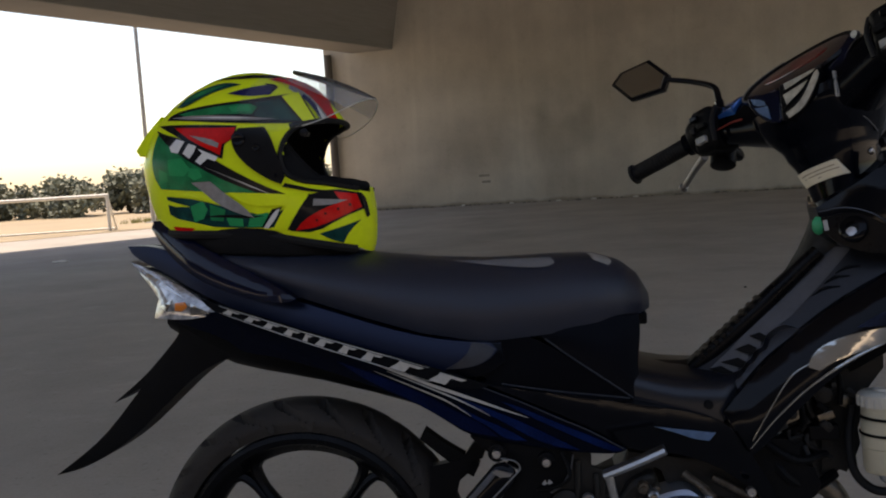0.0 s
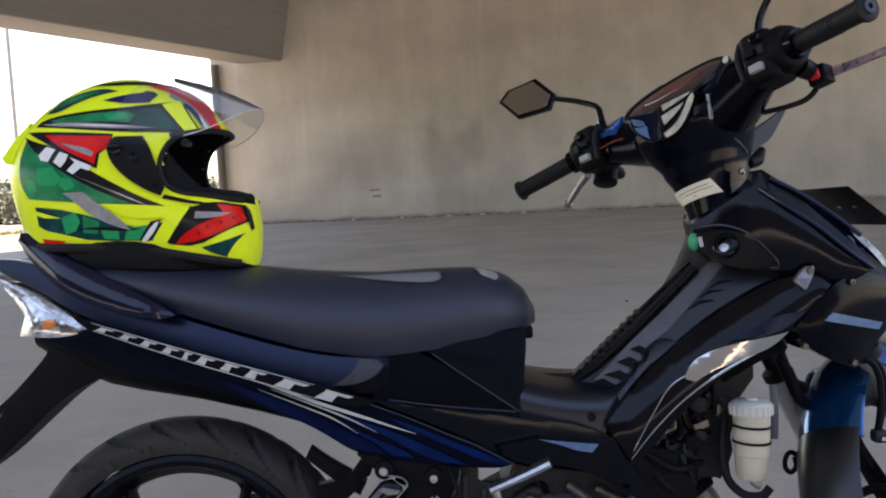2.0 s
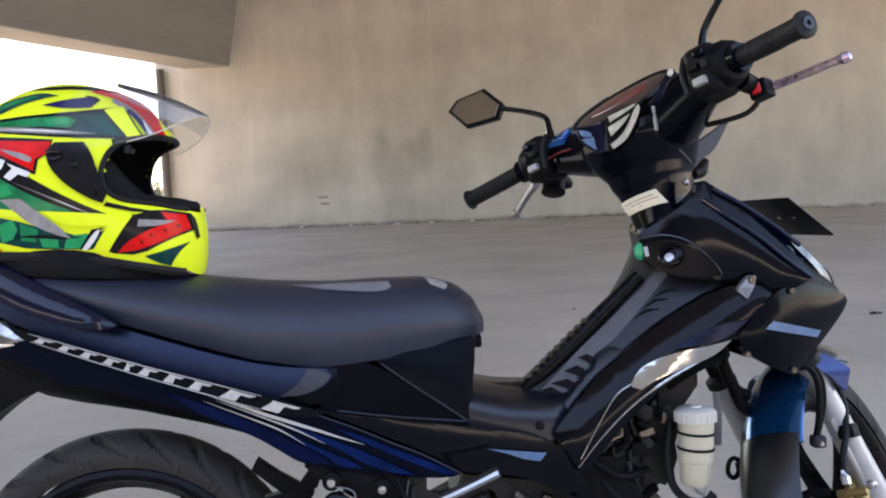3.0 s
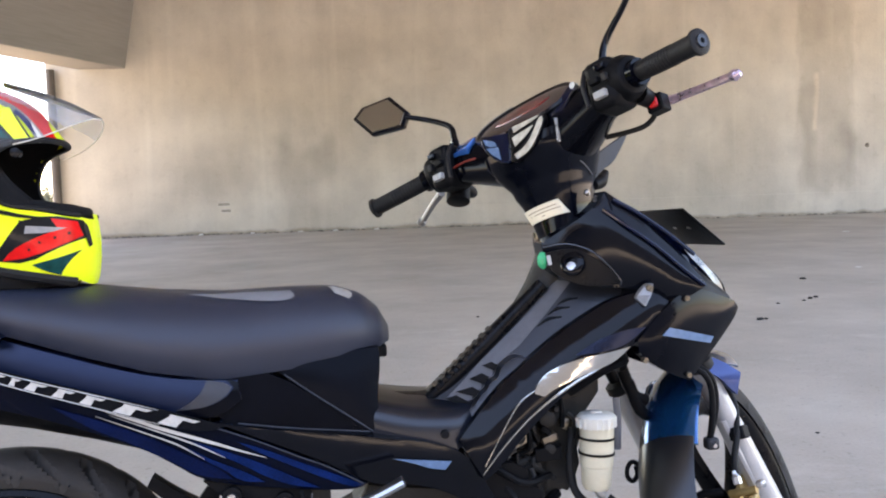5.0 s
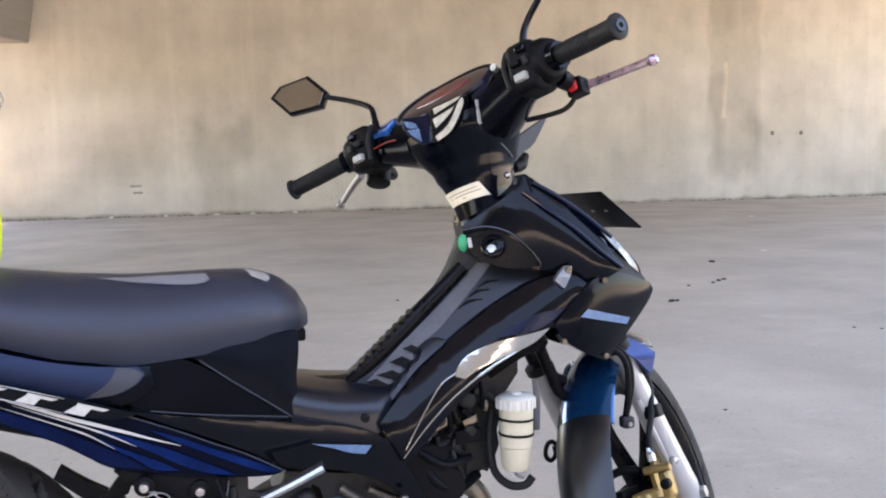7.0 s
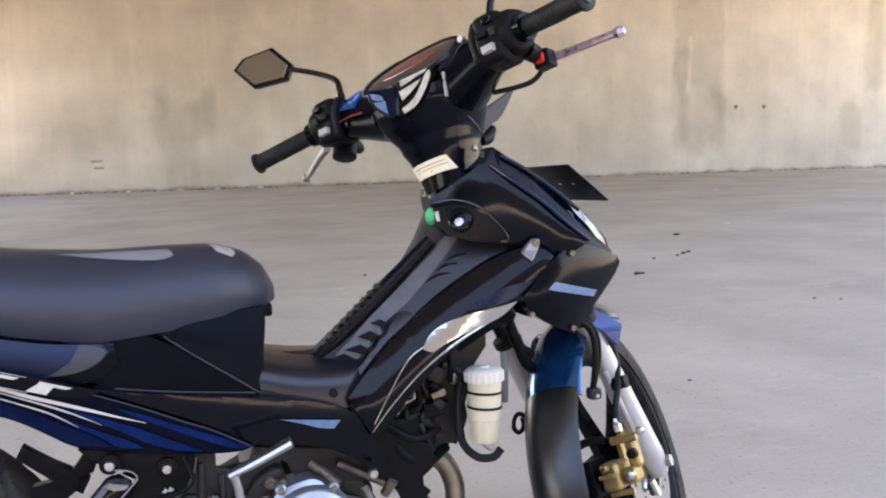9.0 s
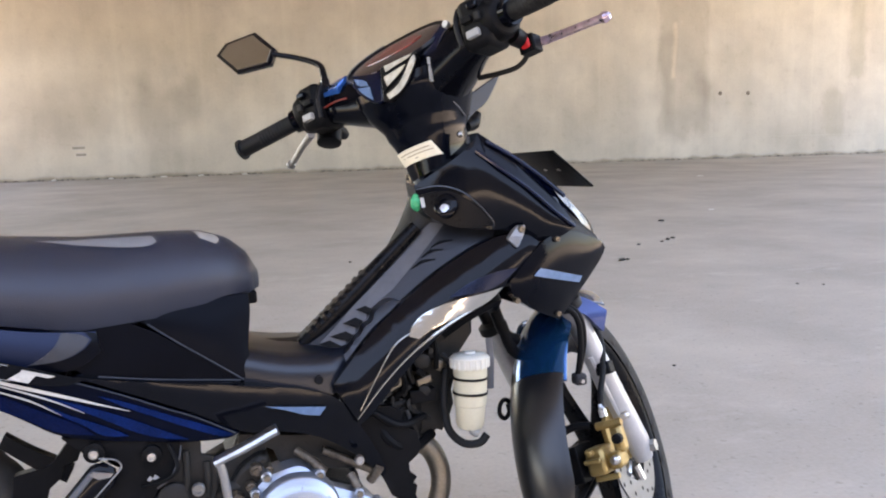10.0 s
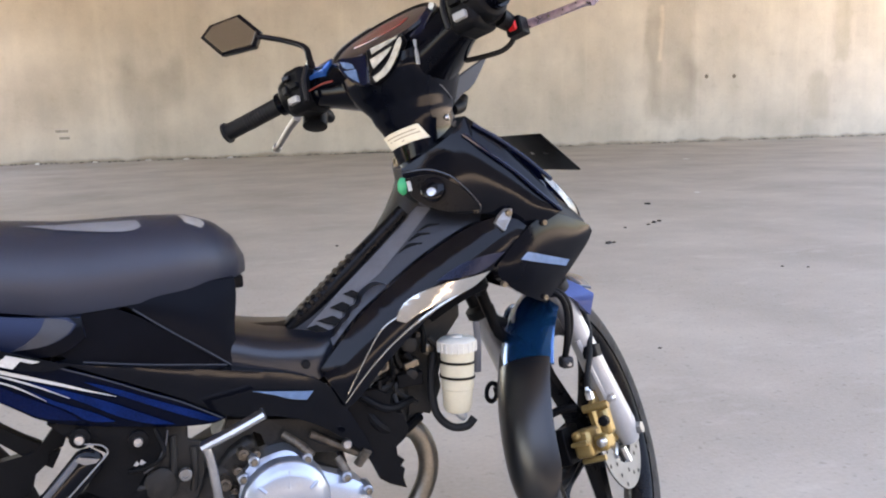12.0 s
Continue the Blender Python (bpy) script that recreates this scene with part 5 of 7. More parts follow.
pivot = part("pivot_plate", plate([(0.375, 0.500), (0.470, 0.492), (0.474, 0.476), (0.473, 0.461), (0.494, 0.454), (0.494, 0.408), (0.482, 0.370), (0.36, 0.370)], lambda x, z: 0.106, 0.008, 0.02), ENGINE, bike, "grimy black swingarm pivot plate", bevel=0.002)
part("pivot_boss", spun([(0.012, 0.024), (-0.006, 0.024), (-0.009, 0.020), (-0.009, 0.0005)], (0.432, -0.108, 0.402), n=24), ENGINE, pivot)
for x0, z0, x1, z1 in ((0.452, 0.470, 0.447, 0.385), (0.480, 0.450, 0.476, 0.385), (0.376, 0.405, 0.420, 0.398)):
    part("pivot_rib", tube([(x0, -0.109, z0), ((x0 + x1) / 2 + 0.002, -0.112, (z0 + z1) / 2), (x1, -0.109, z1)], 0.005, 8, 3), ENGINE, pivot)
for x, z in ((0.331, 0.490), (0.406, 0.476)):
    part("washer", spun([(0.006, 0.014), (-0.004, 0.014), (-0.005, 0.011), (-0.005, 0.0005)], (x, -0.126, z), n=20), MATT_BLACK, bike)
    bolt((x, -0.134, z), 0.0068)
bolt((0.466, -0.124, 0.415), 0.0092, DISC)
hang = part("pillion_hanger", tube([(0.350, -0.128, 0.470), (0.340, -0.132, 0.458), (0.296, -0.134, 0.412), (0.27, -0.134, 0.385)], [0.010, 0.021, 0.019, 0.018], 12, 4, flat=0.4), GLOSS_BLACK, bike, "black footrest hanger with polished edges")
part("polished_edge", tube([(0.337, -0.138, 0.484), (0.358, -0.139, 0.480), (0.366, -0.140, 0.470), (0.358, -0.141, 0.459), (0.309, -0.142, 0.410), (0.28, -0.142, 0.382)], 0.0012, 8, 4), DISC, hang)
part("polished_edge", tube([(0.327, -0.139, 0.463), (0.305, -0.141, 0.439), (0.282, -0.142, 0.415), (0.26, -0.142, 0.39)], 0.0042, 8, 4, flat=0.6), f_pale, hang, "scuffed grey edge")
part("hanger_plate", plate([(0.324, 0.463), (0.329, 0.468), (0.355, 0.462), (0.351, 0.457), (0.336, 0.456)], lambda x, z: 0.143, 0.003, 0.01), DISC, hang, smooth=False)
kick = part("kick_lever", tube([(0.490, -0.19, 0.474), (0.530, -0.20, 0.493), (0.574, -0.205, 0.514)], [0.0065, 0.0070, 0.0075], 10, 3, flat=1.6), STEEL, bike, "polished kick lever")
part("kick_arm", tube([(0.494, -0.19, 0.476), (0.500, -0.188, 0.45), (0.506, -0.18, 0.40), (0.515, -0.165, 0.33)], [0.0075, 0.0065, 0.0065, 0.009], 10, 4), STEEL, kick)

# front fork, guard and brake, turned and shifted to fit the camera's view
def strut(y):
    up = _axis
    a = AXLE_F + Vector((-0.004, y, 0.0))
    fork = part("fork_leg", forked(tube([a - up * 0.02, a + up * 0.02, a + up * 0.13, a + up * 0.30], [0.017, 0.024, 0.022, 0.019], 20, 4)), FORK, bike, "silver painted fork leg")
    part("dust_seal", forked(spun([(0, 0.019), (0.004, 0.023), (0.018, 0.023), (0.024, 0.014)], a + up * 0.298, up, 24)), GRIP, fork)
    part("stanchion", forked(tube([a + up * 0.30, a + up * 0.45], 0.012, 16, 2)), SATIN_BLACK, fork)
    part("axle_nut", forked(spun([(-0.008, 0.011), (0.008, 0.011)], a + Vector((0.004, -0.022 if y < 0 else 0.022, 0)), (0, 1, 0), 6)), STEEL, fork)
    part("brace_rib", forked(tube([a + up * 0.06 + Vector((-0.02, 0, 0)), a + up * 0.14 + Vector((-0.022, 0, 0)), a + up * 0.2 + Vector((-0.02, 0, 0))], 0.006, 8, 3)), FORK, fork)


strut(-0.080)
strut(0.078)
part("fork_crown", forked(tube([AXLE_F + _axis * 0.44 + Vector((0, -0.09, 0)), AXLE_F + _axis * 0.44 + Vector((0, 0.09, 0))], 0.026, 16, 2)), MATT_BLACK, bike)
part("steering_stem", forked(tube([AXLE_F + _axis * 0.43, HEAD], 0.026, 16, 2)), MATT_BLACK, bike)


GUARD_C = Vector((1.20, -0.022, 0.310))


def guard(a0, a1, r0, r1, half, droop, n=36, thick=0.004, near=(1.0, 1.0), skirt=0.0, round_end=0.0, flat_near=1.0):
    """A curved mudguard over the wheel, from angle a0 to a1 (degrees from forward, upwards)."""
    loops = []
    for i in range(n):
        t = i / (n - 1)
        a = radians(a0 + (a1 - a0) * t)
        r = r0 + (r1 - r0) * t
        fit = 1.0
        if round_end and t < round_end:
            fit = max(0.12, math.sqrt(max(0.0, 1 - (1 - t / round_end) ** 2)))
        slim = near[0] + (near[1] - near[0]) * t
        drop = droop * (1 + skirt * max(0.0, (t - 0.5) / 0.5)) * fit ** 2
        top, under = [], []
        for k in range(17):
            s = -1 + k / 8
            y = half * fit * math.sin(s * 1.35) / math.sin(1.35) * (slim if s < 0 else 1)
            if round_end:
                y += half * 0.15 * (1 - fit)
            rr = r - drop * (flat_near if s < 0 else 1) * (1 - math.cos(s * 1.5))
            top.append(GUARD_C + Vector((rr * math.cos(a), y, rr * math.sin(a))))
            under.append(GUARD_C + Vector(((rr - thick) * math.cos(a), y * 0.96, (rr - thick) * math.sin(a))))
        loops.append(top + under[::-1])
    return rings(bmesh.new(), loops)


front = part("front_mudguard", forked(guard(146, 83, 0.312, 0.328, 0.059, 0.046, near=(0.93, 0.95), skirt=0.9, flat_near=0.55)), FENDER_BLUE, bike, "glossy metallic blue front mudguard", bevel=0.001)
part("mudguard_flap", forked(guard(190, 144, 0.317, 0.3135, 0.056, 0.036, near=(0.80, 0.93), round_end=0.30, flat_near=0.5)), FLAP_BLACK, front, "satin black mudguard extension", bevel=0.001)
for y in (0.062,):
    part("guard_stay", forked(plate(rounded([(1.10, 0.50), (1.09, 0.56), (1.14, 0.60), (1.20, 0.60), (1.20, 0.55), (1.15, 0.49)], 1), lambda x, z: abs(y), 0.006, 0.03, side=1 if y > 0 else -1)), FENDER_BLUE, front)
# lighter copy of the mudguard's blue, with the mirrored light in its colour
GUARD_LIT = mat("lit_blue_paint", (0.022, 0.050, 0.17), 0.3, metal=0.3, vary=0.2, scale=20, fine=300, coat=0.3)
part("guard_wing", plate(rounded([(1.080, 0.630), (1.110, 0.636), (1.133, 0.629), (1.163, 0.608), (1.155, 0.571), (1.141, 0.583), (1.126, 0.600), (1.105, 0.612), (1.085, 0.616)], 1), lambda x, z: 0.070 - 0.6 * max(0.0, z - 0.605), 0.02, 0.012), GUARD_LIT, front, "front lip of the mudguard, its blue paled as if lit", bevel=0.002)
for dx, dy in ((0.0, 0.0), (0.011, 0.010)):
    part("fork_hose", tube([(1.055 + dx, -0.085 + dy, 0.628), (1.083 + dx, -0.09 + dy, 0.616), (1.097 + dx, -0.09 + dy, 0.594), (1.100 + dx, -0.09 + dy, 0.560), (1.097 + dx * 0.7, -0.09 + dy, 0.527), (1.094 + dx * 0.5, -0.088 + dy, 0.503)], 0.0052, 12, 5), MATT_BLACK, bike, "black rubber hose in front of the fork")
clamp = part("hose_clamp", block((1.086, -0.098, 0.488), (1.108, -0.076, 0.508)), DEFLECTOR, bike, "scuffed dark hose clamp", bevel=0.005)
part("clamp_screw", tube([(1.096, -0.104, 0.497), (1.096, -0.096, 0.497)], 0.0035, 8, 1), STEEL, clamp)


def beside_fork(bm):
    return moved(forked(moved(bm, Matrix.Translation((0.006, -0.015, 0.004)))), Matrix.Translation((-0.012, 0, -0.018)))


cal = part("brake_caliper", beside_fork(block((1.036, -0.068, 0.316), (1.094, -0.034, 0.362))), GOLD, bike, "gold painted brake caliper", bevel=0.006)
part("caliper_half", beside_fork(block((1.048, -0.092, 0.320), (1.09, -0.068, 0.348))), GOLD, cal, bevel=0.006)
part("caliper_arm", beside_fork(block((1.066, -0.098, 0.343), (1.094, -0.078, 0.390))), GOLD, cal, bevel=0.006)
part("caliper_ridge", beside_fork(block((1.024, -0.066, 0.338), (1.034, -0.036, 0.346))), GOLD, cal, bevel=0.002)
part("caliper_pin", beside_fork(tube([(1.064, -0.060, 0.394), (1.064, -0.106, 0.394)], 0.0070, 12, 2)), GOLD, cal)
part("caliper_pin", beside_fork(tube([(1.050, -0.040, 0.310), (1.050, -0.082, 0.310)], 0.0050, 12, 2)), GOLD, cal)
for x, y, z, r, m in ((1.058, -0.092, 0.368, 0.009, MATT_BLACK), (1.040, -0.085, 0.336, 0.008, STEEL), (1.026, -0.050, 0.356, 0.006, GOLD), (1.058, -0.116, 0.402, 0.007, STEEL)):
    part("caliper_piston", beside_fork(spun([(0.008, r), (-0.004, r * 0.95), (-0.006, r * 0.6), (-0.006, 0.0005)], (x, y, z), (1, 0, 0), 16)), m, cal)
part("caliper_bracket", beside_fork(plate([(1.09, 0.32), (1.085, 0.39), (1.13, 0.42), (1.20, 0.38), (1.18, 0.32)], lambda x, z: 0.066, 0.008, 0.03)), GOLD, cal, bevel=0.002)
part("brake_pad", beside_fork(block((1.03, -0.026, 0.310), (1.10, -0.004, 0.372))), MATT_BLACK, cal, bevel=0.002)
part("pad_bracket", beside_fork(tube([(1.03, -0.004, 0.398), (1.04, -0.03, 0.404), (1.05, -0.055, 0.400)], 0.007, 8, 3)), MATT_BLACK, cal)
part("banjo_bolt", beside_fork(spun([(0, 0.007), (0.012, 0.007), (0.014, 0.005), (0.022, 0.004), (0.022, 0.0005)], (1.060, -0.080, 0.408), (0, 0, 1), 6)), STEEL, cal)
part("brake_line", beside_fork(tube([(1.062, -0.080, 0.425), (1.066, -0.085, 0.450), (1.085, -0.095, 0.49), (1.110, -0.095, 0.54), (1.105, -0.085, 0.60), (1.06, -0.07, 0.66), (0.99, -0.05, 0.72)], 0.0055, 10, 6)), GRIP, bike, "black brake line down the fork")
part("line_clamp", beside_fork(block((1.085, -0.105, 0.475), (1.112, -0.078, 0.497))), MATT_BLACK, bike, bevel=0.003)
for pts in ([(1.03, -0.06, 0.65), (1.09, -0.08, 0.61), (1.115, -0.085, 0.57), (1.105, -0.085, 0.53)], [(1.00, -0.05, 0.66), (1.08, -0.075, 0.635), (1.135, -0.08, 0.58)]):
    part("hose", beside_fork(tube(pts, 0.008, 10, 5)), MATT_BLACK, bike)
for x, z in ((0.962, 0.60), (0.975, 0.57)):
    part("horn_bracket", tube([(x, -0.04, z + 0.03), (x + 0.02, -0.04, z - 0.02), (x + 0.045, -0.035, z - 0.035)], 0.010, 10, 3), MATT_BLACK, bike)

# handlebar, covers, controls
RED_DARK = mat("dark_red_line", (0.22, 0.02, 0.012), 0.35)
WHITE_BUTTON = mat("grey_button", (0.30, 0.30, 0.29), 0.4, vary=0.15, scale=60)
BAR = [(0.775, 0.350, 1.003), (0.812, 0.23, 1.022), (0.835, 0.12, 1.03), (0.845, 0.0, 1.03), (0.835, -0.12, 1.03), (0.812, -0.23, 1.022), (0.775, -0.350, 1.003)]
part("handlebar", steered(tube(BAR, 0.011, 14, 6)), MATT_BLACK, bike, "black tubular handlebar")
for sgn in (1, -1):
    pts = [(0.775, 0.350 * sgn, 1.003), (0.779, 0.338 * sgn, 1.005), (0.795, 0.285 * sgn, 1.013), (0.812, 0.232 * sgn, 1.022)]
    grip = part("grip", steered(tube(pts, [0.0165, 0.0152, 0.0148, 0.0155], 20, 4)), GRIP, bike, "black ribbed rubber grip")
    d = (Vector(pts[0]) - Vector(pts[2])).normalized()
    part("grip_flange", steered(spun([(-0.006, 0.0155), (-0.005, 0.0190), (0.0, 0.0190), (0.002, 0.0160), (0.002, 0.0005)], pts[0], d, 24)), GRIP, grip)
    part("bar_end", steered(spun([(0.002, 0.010), (0.005, 0.009), (0.005, 0.004), (0.002, 0.003), (0.002, 0.0005)], pts[0], d, 16)), GREY_BLACK, grip)
    for k in range(9):
        q = Vector(pts[2]).lerp(Vector(pts[3]), k / 9 - 0.35)
        part("grip_rib", steered(spun([(-0.0012, 0.0150), (0, 0.0158), (0.0012, 0.0150)], q, d, 20)), GRIP, grip)
    d2 = Vector((0.037, -0.118 * sgn, 0.019)).normalized()
    box = part("switch_housing", steered(spun([(0.0, 0.020), (0.004, 0.030), (0.018, 0.036), (0.034, 0.037), (0.048, 0.033), (0.054, 0.022)], (0.812, 0.226 * sgn, 1.022), d2, 18)), MATT_BLACK, bike, "black switch housing with grey buttons", bevel=0.002)
    part("switch_box", steered(block((0.786, 0.178 * sgn - 0.024, 0.984), (0.852, 0.178 * sgn + 0.026, 1.064))), MATT_BLACK, box, bevel=0.012)
    part("cable_guide", steered(tube([(0.800, 0.150 * sgn, 1.058), (0.785, 0.150 * sgn, 1.03), (0.786, 0.152 * sgn, 0.995)], 0.004, 8, 3)), GRIP, box)
    for yo, zo, w, hgt, m in ((0.186, 1.046, 0.008, 0.005, GLOSS_BLACK), (0.172, 1.028, 0.009, 0.005, MATT_BLACK), (0.192, 1.026, 0.005, 0.007, GRIP), (0.178, 1.004, 0.011, 0.006, WHITE_BUTTON)):
        part("button", steered(block((0.778, yo * sgn - w, zo - hgt), (0.792, yo * sgn + w, zo + hgt))), m, box, bevel=0.002)
    part("throttle_collar", steered(spun([(-0.012, 0.0205), (0.0, 0.022), (0.002, 0.019)], (0.812, 0.226 * sgn, 1.022), d2, 24)), GLOSS_BLACK, box)
    # lever, perch and clamp
    perch = part("lever_perch", steered(tube([(0.845, 0.205 * sgn, 1.005), (0.885, 0.205 * sgn, 1.000), (0.905, 0.212 * sgn, 0.998)], [0.016, 0.013, 0.010], 12, 3)), MATT_BLACK, bike)
    part("brake_lever", steered(tube([(0.900, 0.205 * sgn, 0.998), (0.905, 0.235 * sgn, 0.996), (0.898, 0.28 * sgn, 0.990), (0.886, 0.335 * sgn, 0.982)] if sgn < 0 else [(0.872, 0.262, 1.013), (0.876, 0.288, 1.004), (0.881, 0.314, 0.993), (0.885, 0.336, 0.983)], [0.008, 0.0065, 0.006, 0.006], 10, 5, flat=1.3)), PURPLE if sgn < 0 else DISC, perch, "worn purple anodised lever")
    part("lever_ball", steered(spun([(-0.010, 0.0005), (-0.008, 0.006), (0, 0.0095), (0.008, 0.006), (0.010, 0.0005)], (0.885, 0.340 * sgn, 0.981), (0, 1, 0), 14)), PURPLE if sgn < 0 else DISC, perch)
    # mirror
    lean = 1 if sgn > 0 else -1
    stem = part("mirror", steered(tube([(0.828, 0.165 * sgn, 1.050), (0.832, 0.168 * sgn, 1.085), (0.838, 0.180 * sgn, 1.112), (0.832, 0.220 * sgn, 1.140), (0.812, 0.262 * sgn, 1.162)], [0.0065, 0.006, 0.0055, 0.005, 0.005], 10, 5)), GLOSS_BLACK, bike, "black angular mirror on a bent stem")
    part("stem_nut", steered(spun([(0, 0.011), (0.012, 0.011), (0.016, 0.008), (0.030, 0.008)], (0.828, 0.165 * sgn, 1.046), (0.05, 0.05 * sgn, 1), 8)), GLOSS_BLACK, stem)
    ctr = Vector((0.793, 0.312 * sgn, 1.181))
    out = rounded([(-0.056, 0.012), (-0.036, 0.030), (0.022, 0.034), (0.058, -0.010), (0.046, -0.035), (-0.020, -0.032)], 1, 30)
    out = [Vector((-p[0] * 1.08, p[1] * 1.06)) for p in out]
    nz = Vector((-0.93, -0.35 * sgn, 0.10)).normalized()
    nx = (Vector((0, sgn, 0)) - nz * nz.dot(Vector((0, sgn, 0)))).normalized()
    ny = nz.cross(nx) * sgn
    frame_m = Matrix.Translation(ctr) @ Matrix(((nx.x, ny.x, nz.x, 0), (nx.y, ny.y, nz.y, 0), (nx.z, ny.z, nz.z, 0), (0, 0, 0, 1)))
    if ny.z < 0:
        frame_m = frame_m @ Matrix.Diagonal((1, -1, 1, 1))
    bm = bmesh.new()
    rows = []
    for h, k in ((0.0, 1.0), (-0.006, 1.02), (-0.016, 0.93), (-0.024, 0.70), (-0.027, 0.35)):
        rows.append([Vector((p[0] * k, p[1] * k, h)) for p in out])
    rings(bm, rows)
    part("mirror_housing", steered(moved(bm, frame_m)), GLOSS_BLACK, stem, bevel=0.001)
    bm = bmesh.new()
    rings(bm, [[Vector((p[0] * k, p[1] * k, h)) for p in out] for h, k in ((0.0005, 0.86), (0.002, 0.84))])
    part("mirror_glass", steered(moved(bm, frame_m)), MIRROR, stem, "brownish mirror glass", smooth=False)

part("brake_switch", steered(block((0.868, -0.219, 0.984), (0.884, -0.204, 1.000))), RED_PLASTIC, bike, "small red plastic cap", bevel=0.003)
part("brake_switch_box", steered(block((0.872, -0.226, 0.978), (0.900, -0.198, 1.006))), MATT_BLACK, bike, bevel=0.003)
part("fluid_reservoir", steered(spun([(-0.016, 0.018), (-0.014, 0.022), (0.010, 0.022), (0.014, 0.018)], (0.850, 0.200, 0.985), (0.3, 0, 1), 20)), MATT_BLACK, bike)
part("throttle_cable", steered(tube([(0.880, -0.195, 1.000), (0.896, -0.198, 0.985), (0.897, -0.178, 0.973), (0.890, -0.150, 0.972), (0.884, -0.110, 0.978)], 0.0042, 10, 6)), GRIP, bike)

COVER = [(0.185, 0.836, 1.028, 0.030, 0.030), (0.14, 0.845, 1.024, 0.042, 0.042), (0.10, 0.858, 1.012, 0.055, 0.048), (0.05, 0.868, 1.000, 0.068, 0.058), (0.0, 0.872, 0.996, 0.072, 0.060), (-0.05, 0.868, 1.000, 0.068, 0.058), (-0.10, 0.858, 1.012, 0.055, 0.048), (-0.14, 0.845, 1.024, 0.042, 0.042), (-0.185, 0.836, 1.028, 0.030, 0.030)]
bm = bmesh.new()
ys = [c[0] for c in COVER][::-1]
loops = []
for y in np.linspace(-0.185, 0.185, 33):
    xc, zc, rx, rz = (float(np.interp(y, ys, [c[k] for c in COVER][::-1])) for k in (1, 2, 3, 4))
    loops.append([Vector((xc + rx * (abs(math.cos(a)) ** 0.8) * (1 if math.cos(a) > 0 else -1) + 0.25 * rz * math.sin(a), y, zc + rz * (abs(math.sin(a)) ** 0.8) * (1 if math.sin(a) > 0 else -1))) for a in [2 * math.pi * k / 28 for k in range(28)]])
hood = part("handlebar_cover", steered(rings(bm, loops)), COVER_BLACK, bike, "gloss black handlebar cover")
NECK = [(0.846, 0.882, 0.050, 0.038), (0.885, 0.880, 0.051, 0.045), (0.915, 0.876, 0.054, 0.055), (0.940, 0.871, 0.059, 0.067), (0.962, 0.864, 0.066, 0.081), (0.985, 0.860, 0.071, 0.090), (1.005, 0.860, 0.072, 0.095)]


def neck_section(z, grow=0.0):
    """A rounded box in plan: a crowned rider's face, flanks that lean inwards to the front."""
    xc, a, b = (float(np.interp(z, [r[0] for r in NECK], [r[k] for r in NECK])) for k in (1, 2, 3))
    a, b = a + grow, b + grow
    half = [(-a - 0.004, 0.0), (-a - 0.002, 0.45 * b), (-a + 0.005, 0.82 * b), (-0.55 * a, b), (0.2 * a, 1.02 * b), (0.75 * a, 0.94 * b), (a, 0.60 * b), (a + 0.003, 0.0)]
    plan = half + [(x, -y) for x, y in half[-2:0:-1]]
    return [Vector((xc + p[0], p[1], z + 0.22 * p[0] * (1.0 if z < 0.93 else 0.4))) for p in rounded(plan, 1, 80)]


neck = part("neck_cover", steered(rings(bmesh.new(), [neck_section(z) for z in np.linspace(0.846, 1.005, 26)])), NECK_BLACK, bike, "gloss black steering neck cover with a label")
part("neck_collar", tube([(0.898, 0, 0.785), (0.890, 0, 0.828), (0.884, 0, 0.850), (0.880, 0, 0.866)], [0.056, 0.056, 0.054, 0.049], 28, 4), GLOSS_BLACK, bike, "gloss black collar under the neck")

# instrument panel: a domed glass leaning back to the rider
DASH_M = Matrix.Translation((0.826, 0.0, 1.056)) @ Matrix.Rotation(radians(-48), 4, "Y")
ell = lambda rx, ry, h, p=0.85: [Vector((rx * abs(math.cos(a)) ** p * (1 if math.cos(a) > 0 else -1), ry * abs(math.sin(a)) ** p * (1 if math.sin(a) > 0 else -1), h)) for a in [2 * math.pi * k / 40 for k in range(40)]]
bezel = part("instrument_panel", steered(moved(rings(bmesh.new(), [ell(0.040, 0.102, -0.04), ell(0.046, 0.108, 0.0), ell(0.043, 0.104, 0.004), ell(0.040, 0.100, 0.002)]), DASH_M)), GLOSS_BLACK, bike, "dark instrument panel with reddish dials")
part("instrument_glass", steered(moved(rings(bmesh.new(), [ell(0.040, 0.100, 0.001), ell(0.034, 0.088, 0.004), ell(0.022, 0.06, 0.006), ell(0.004, 0.01, 0.0065)]), DASH_M)), DASH, bezel)
def face(outline, x0, lift):
    """A flat piece on the rider's side of the bar cover, outlined in (y, z)."""
    pts = rounded(outline, 1, 50)
    return steered(rings(bmesh.new(), [[Vector((x0 + 0.15 * (z - 1) - h, y, z)) for y, z in pts] for h in (0.0, lift)]))


LENS = [(0.008, 1.027), (-0.063, 1.024), (-0.066, 1.013), (-0.047, 0.987), (-0.028, 0.971), (-0.002, 0.965), (0.008, 0.967), (0.008, 0.994)]
lens = part("indicator_lens", face(LENS, 0.798, 0.016), SATIN_BLACK, bezel, "dark wedge lens with bright reflector streaks", bevel=0.002)
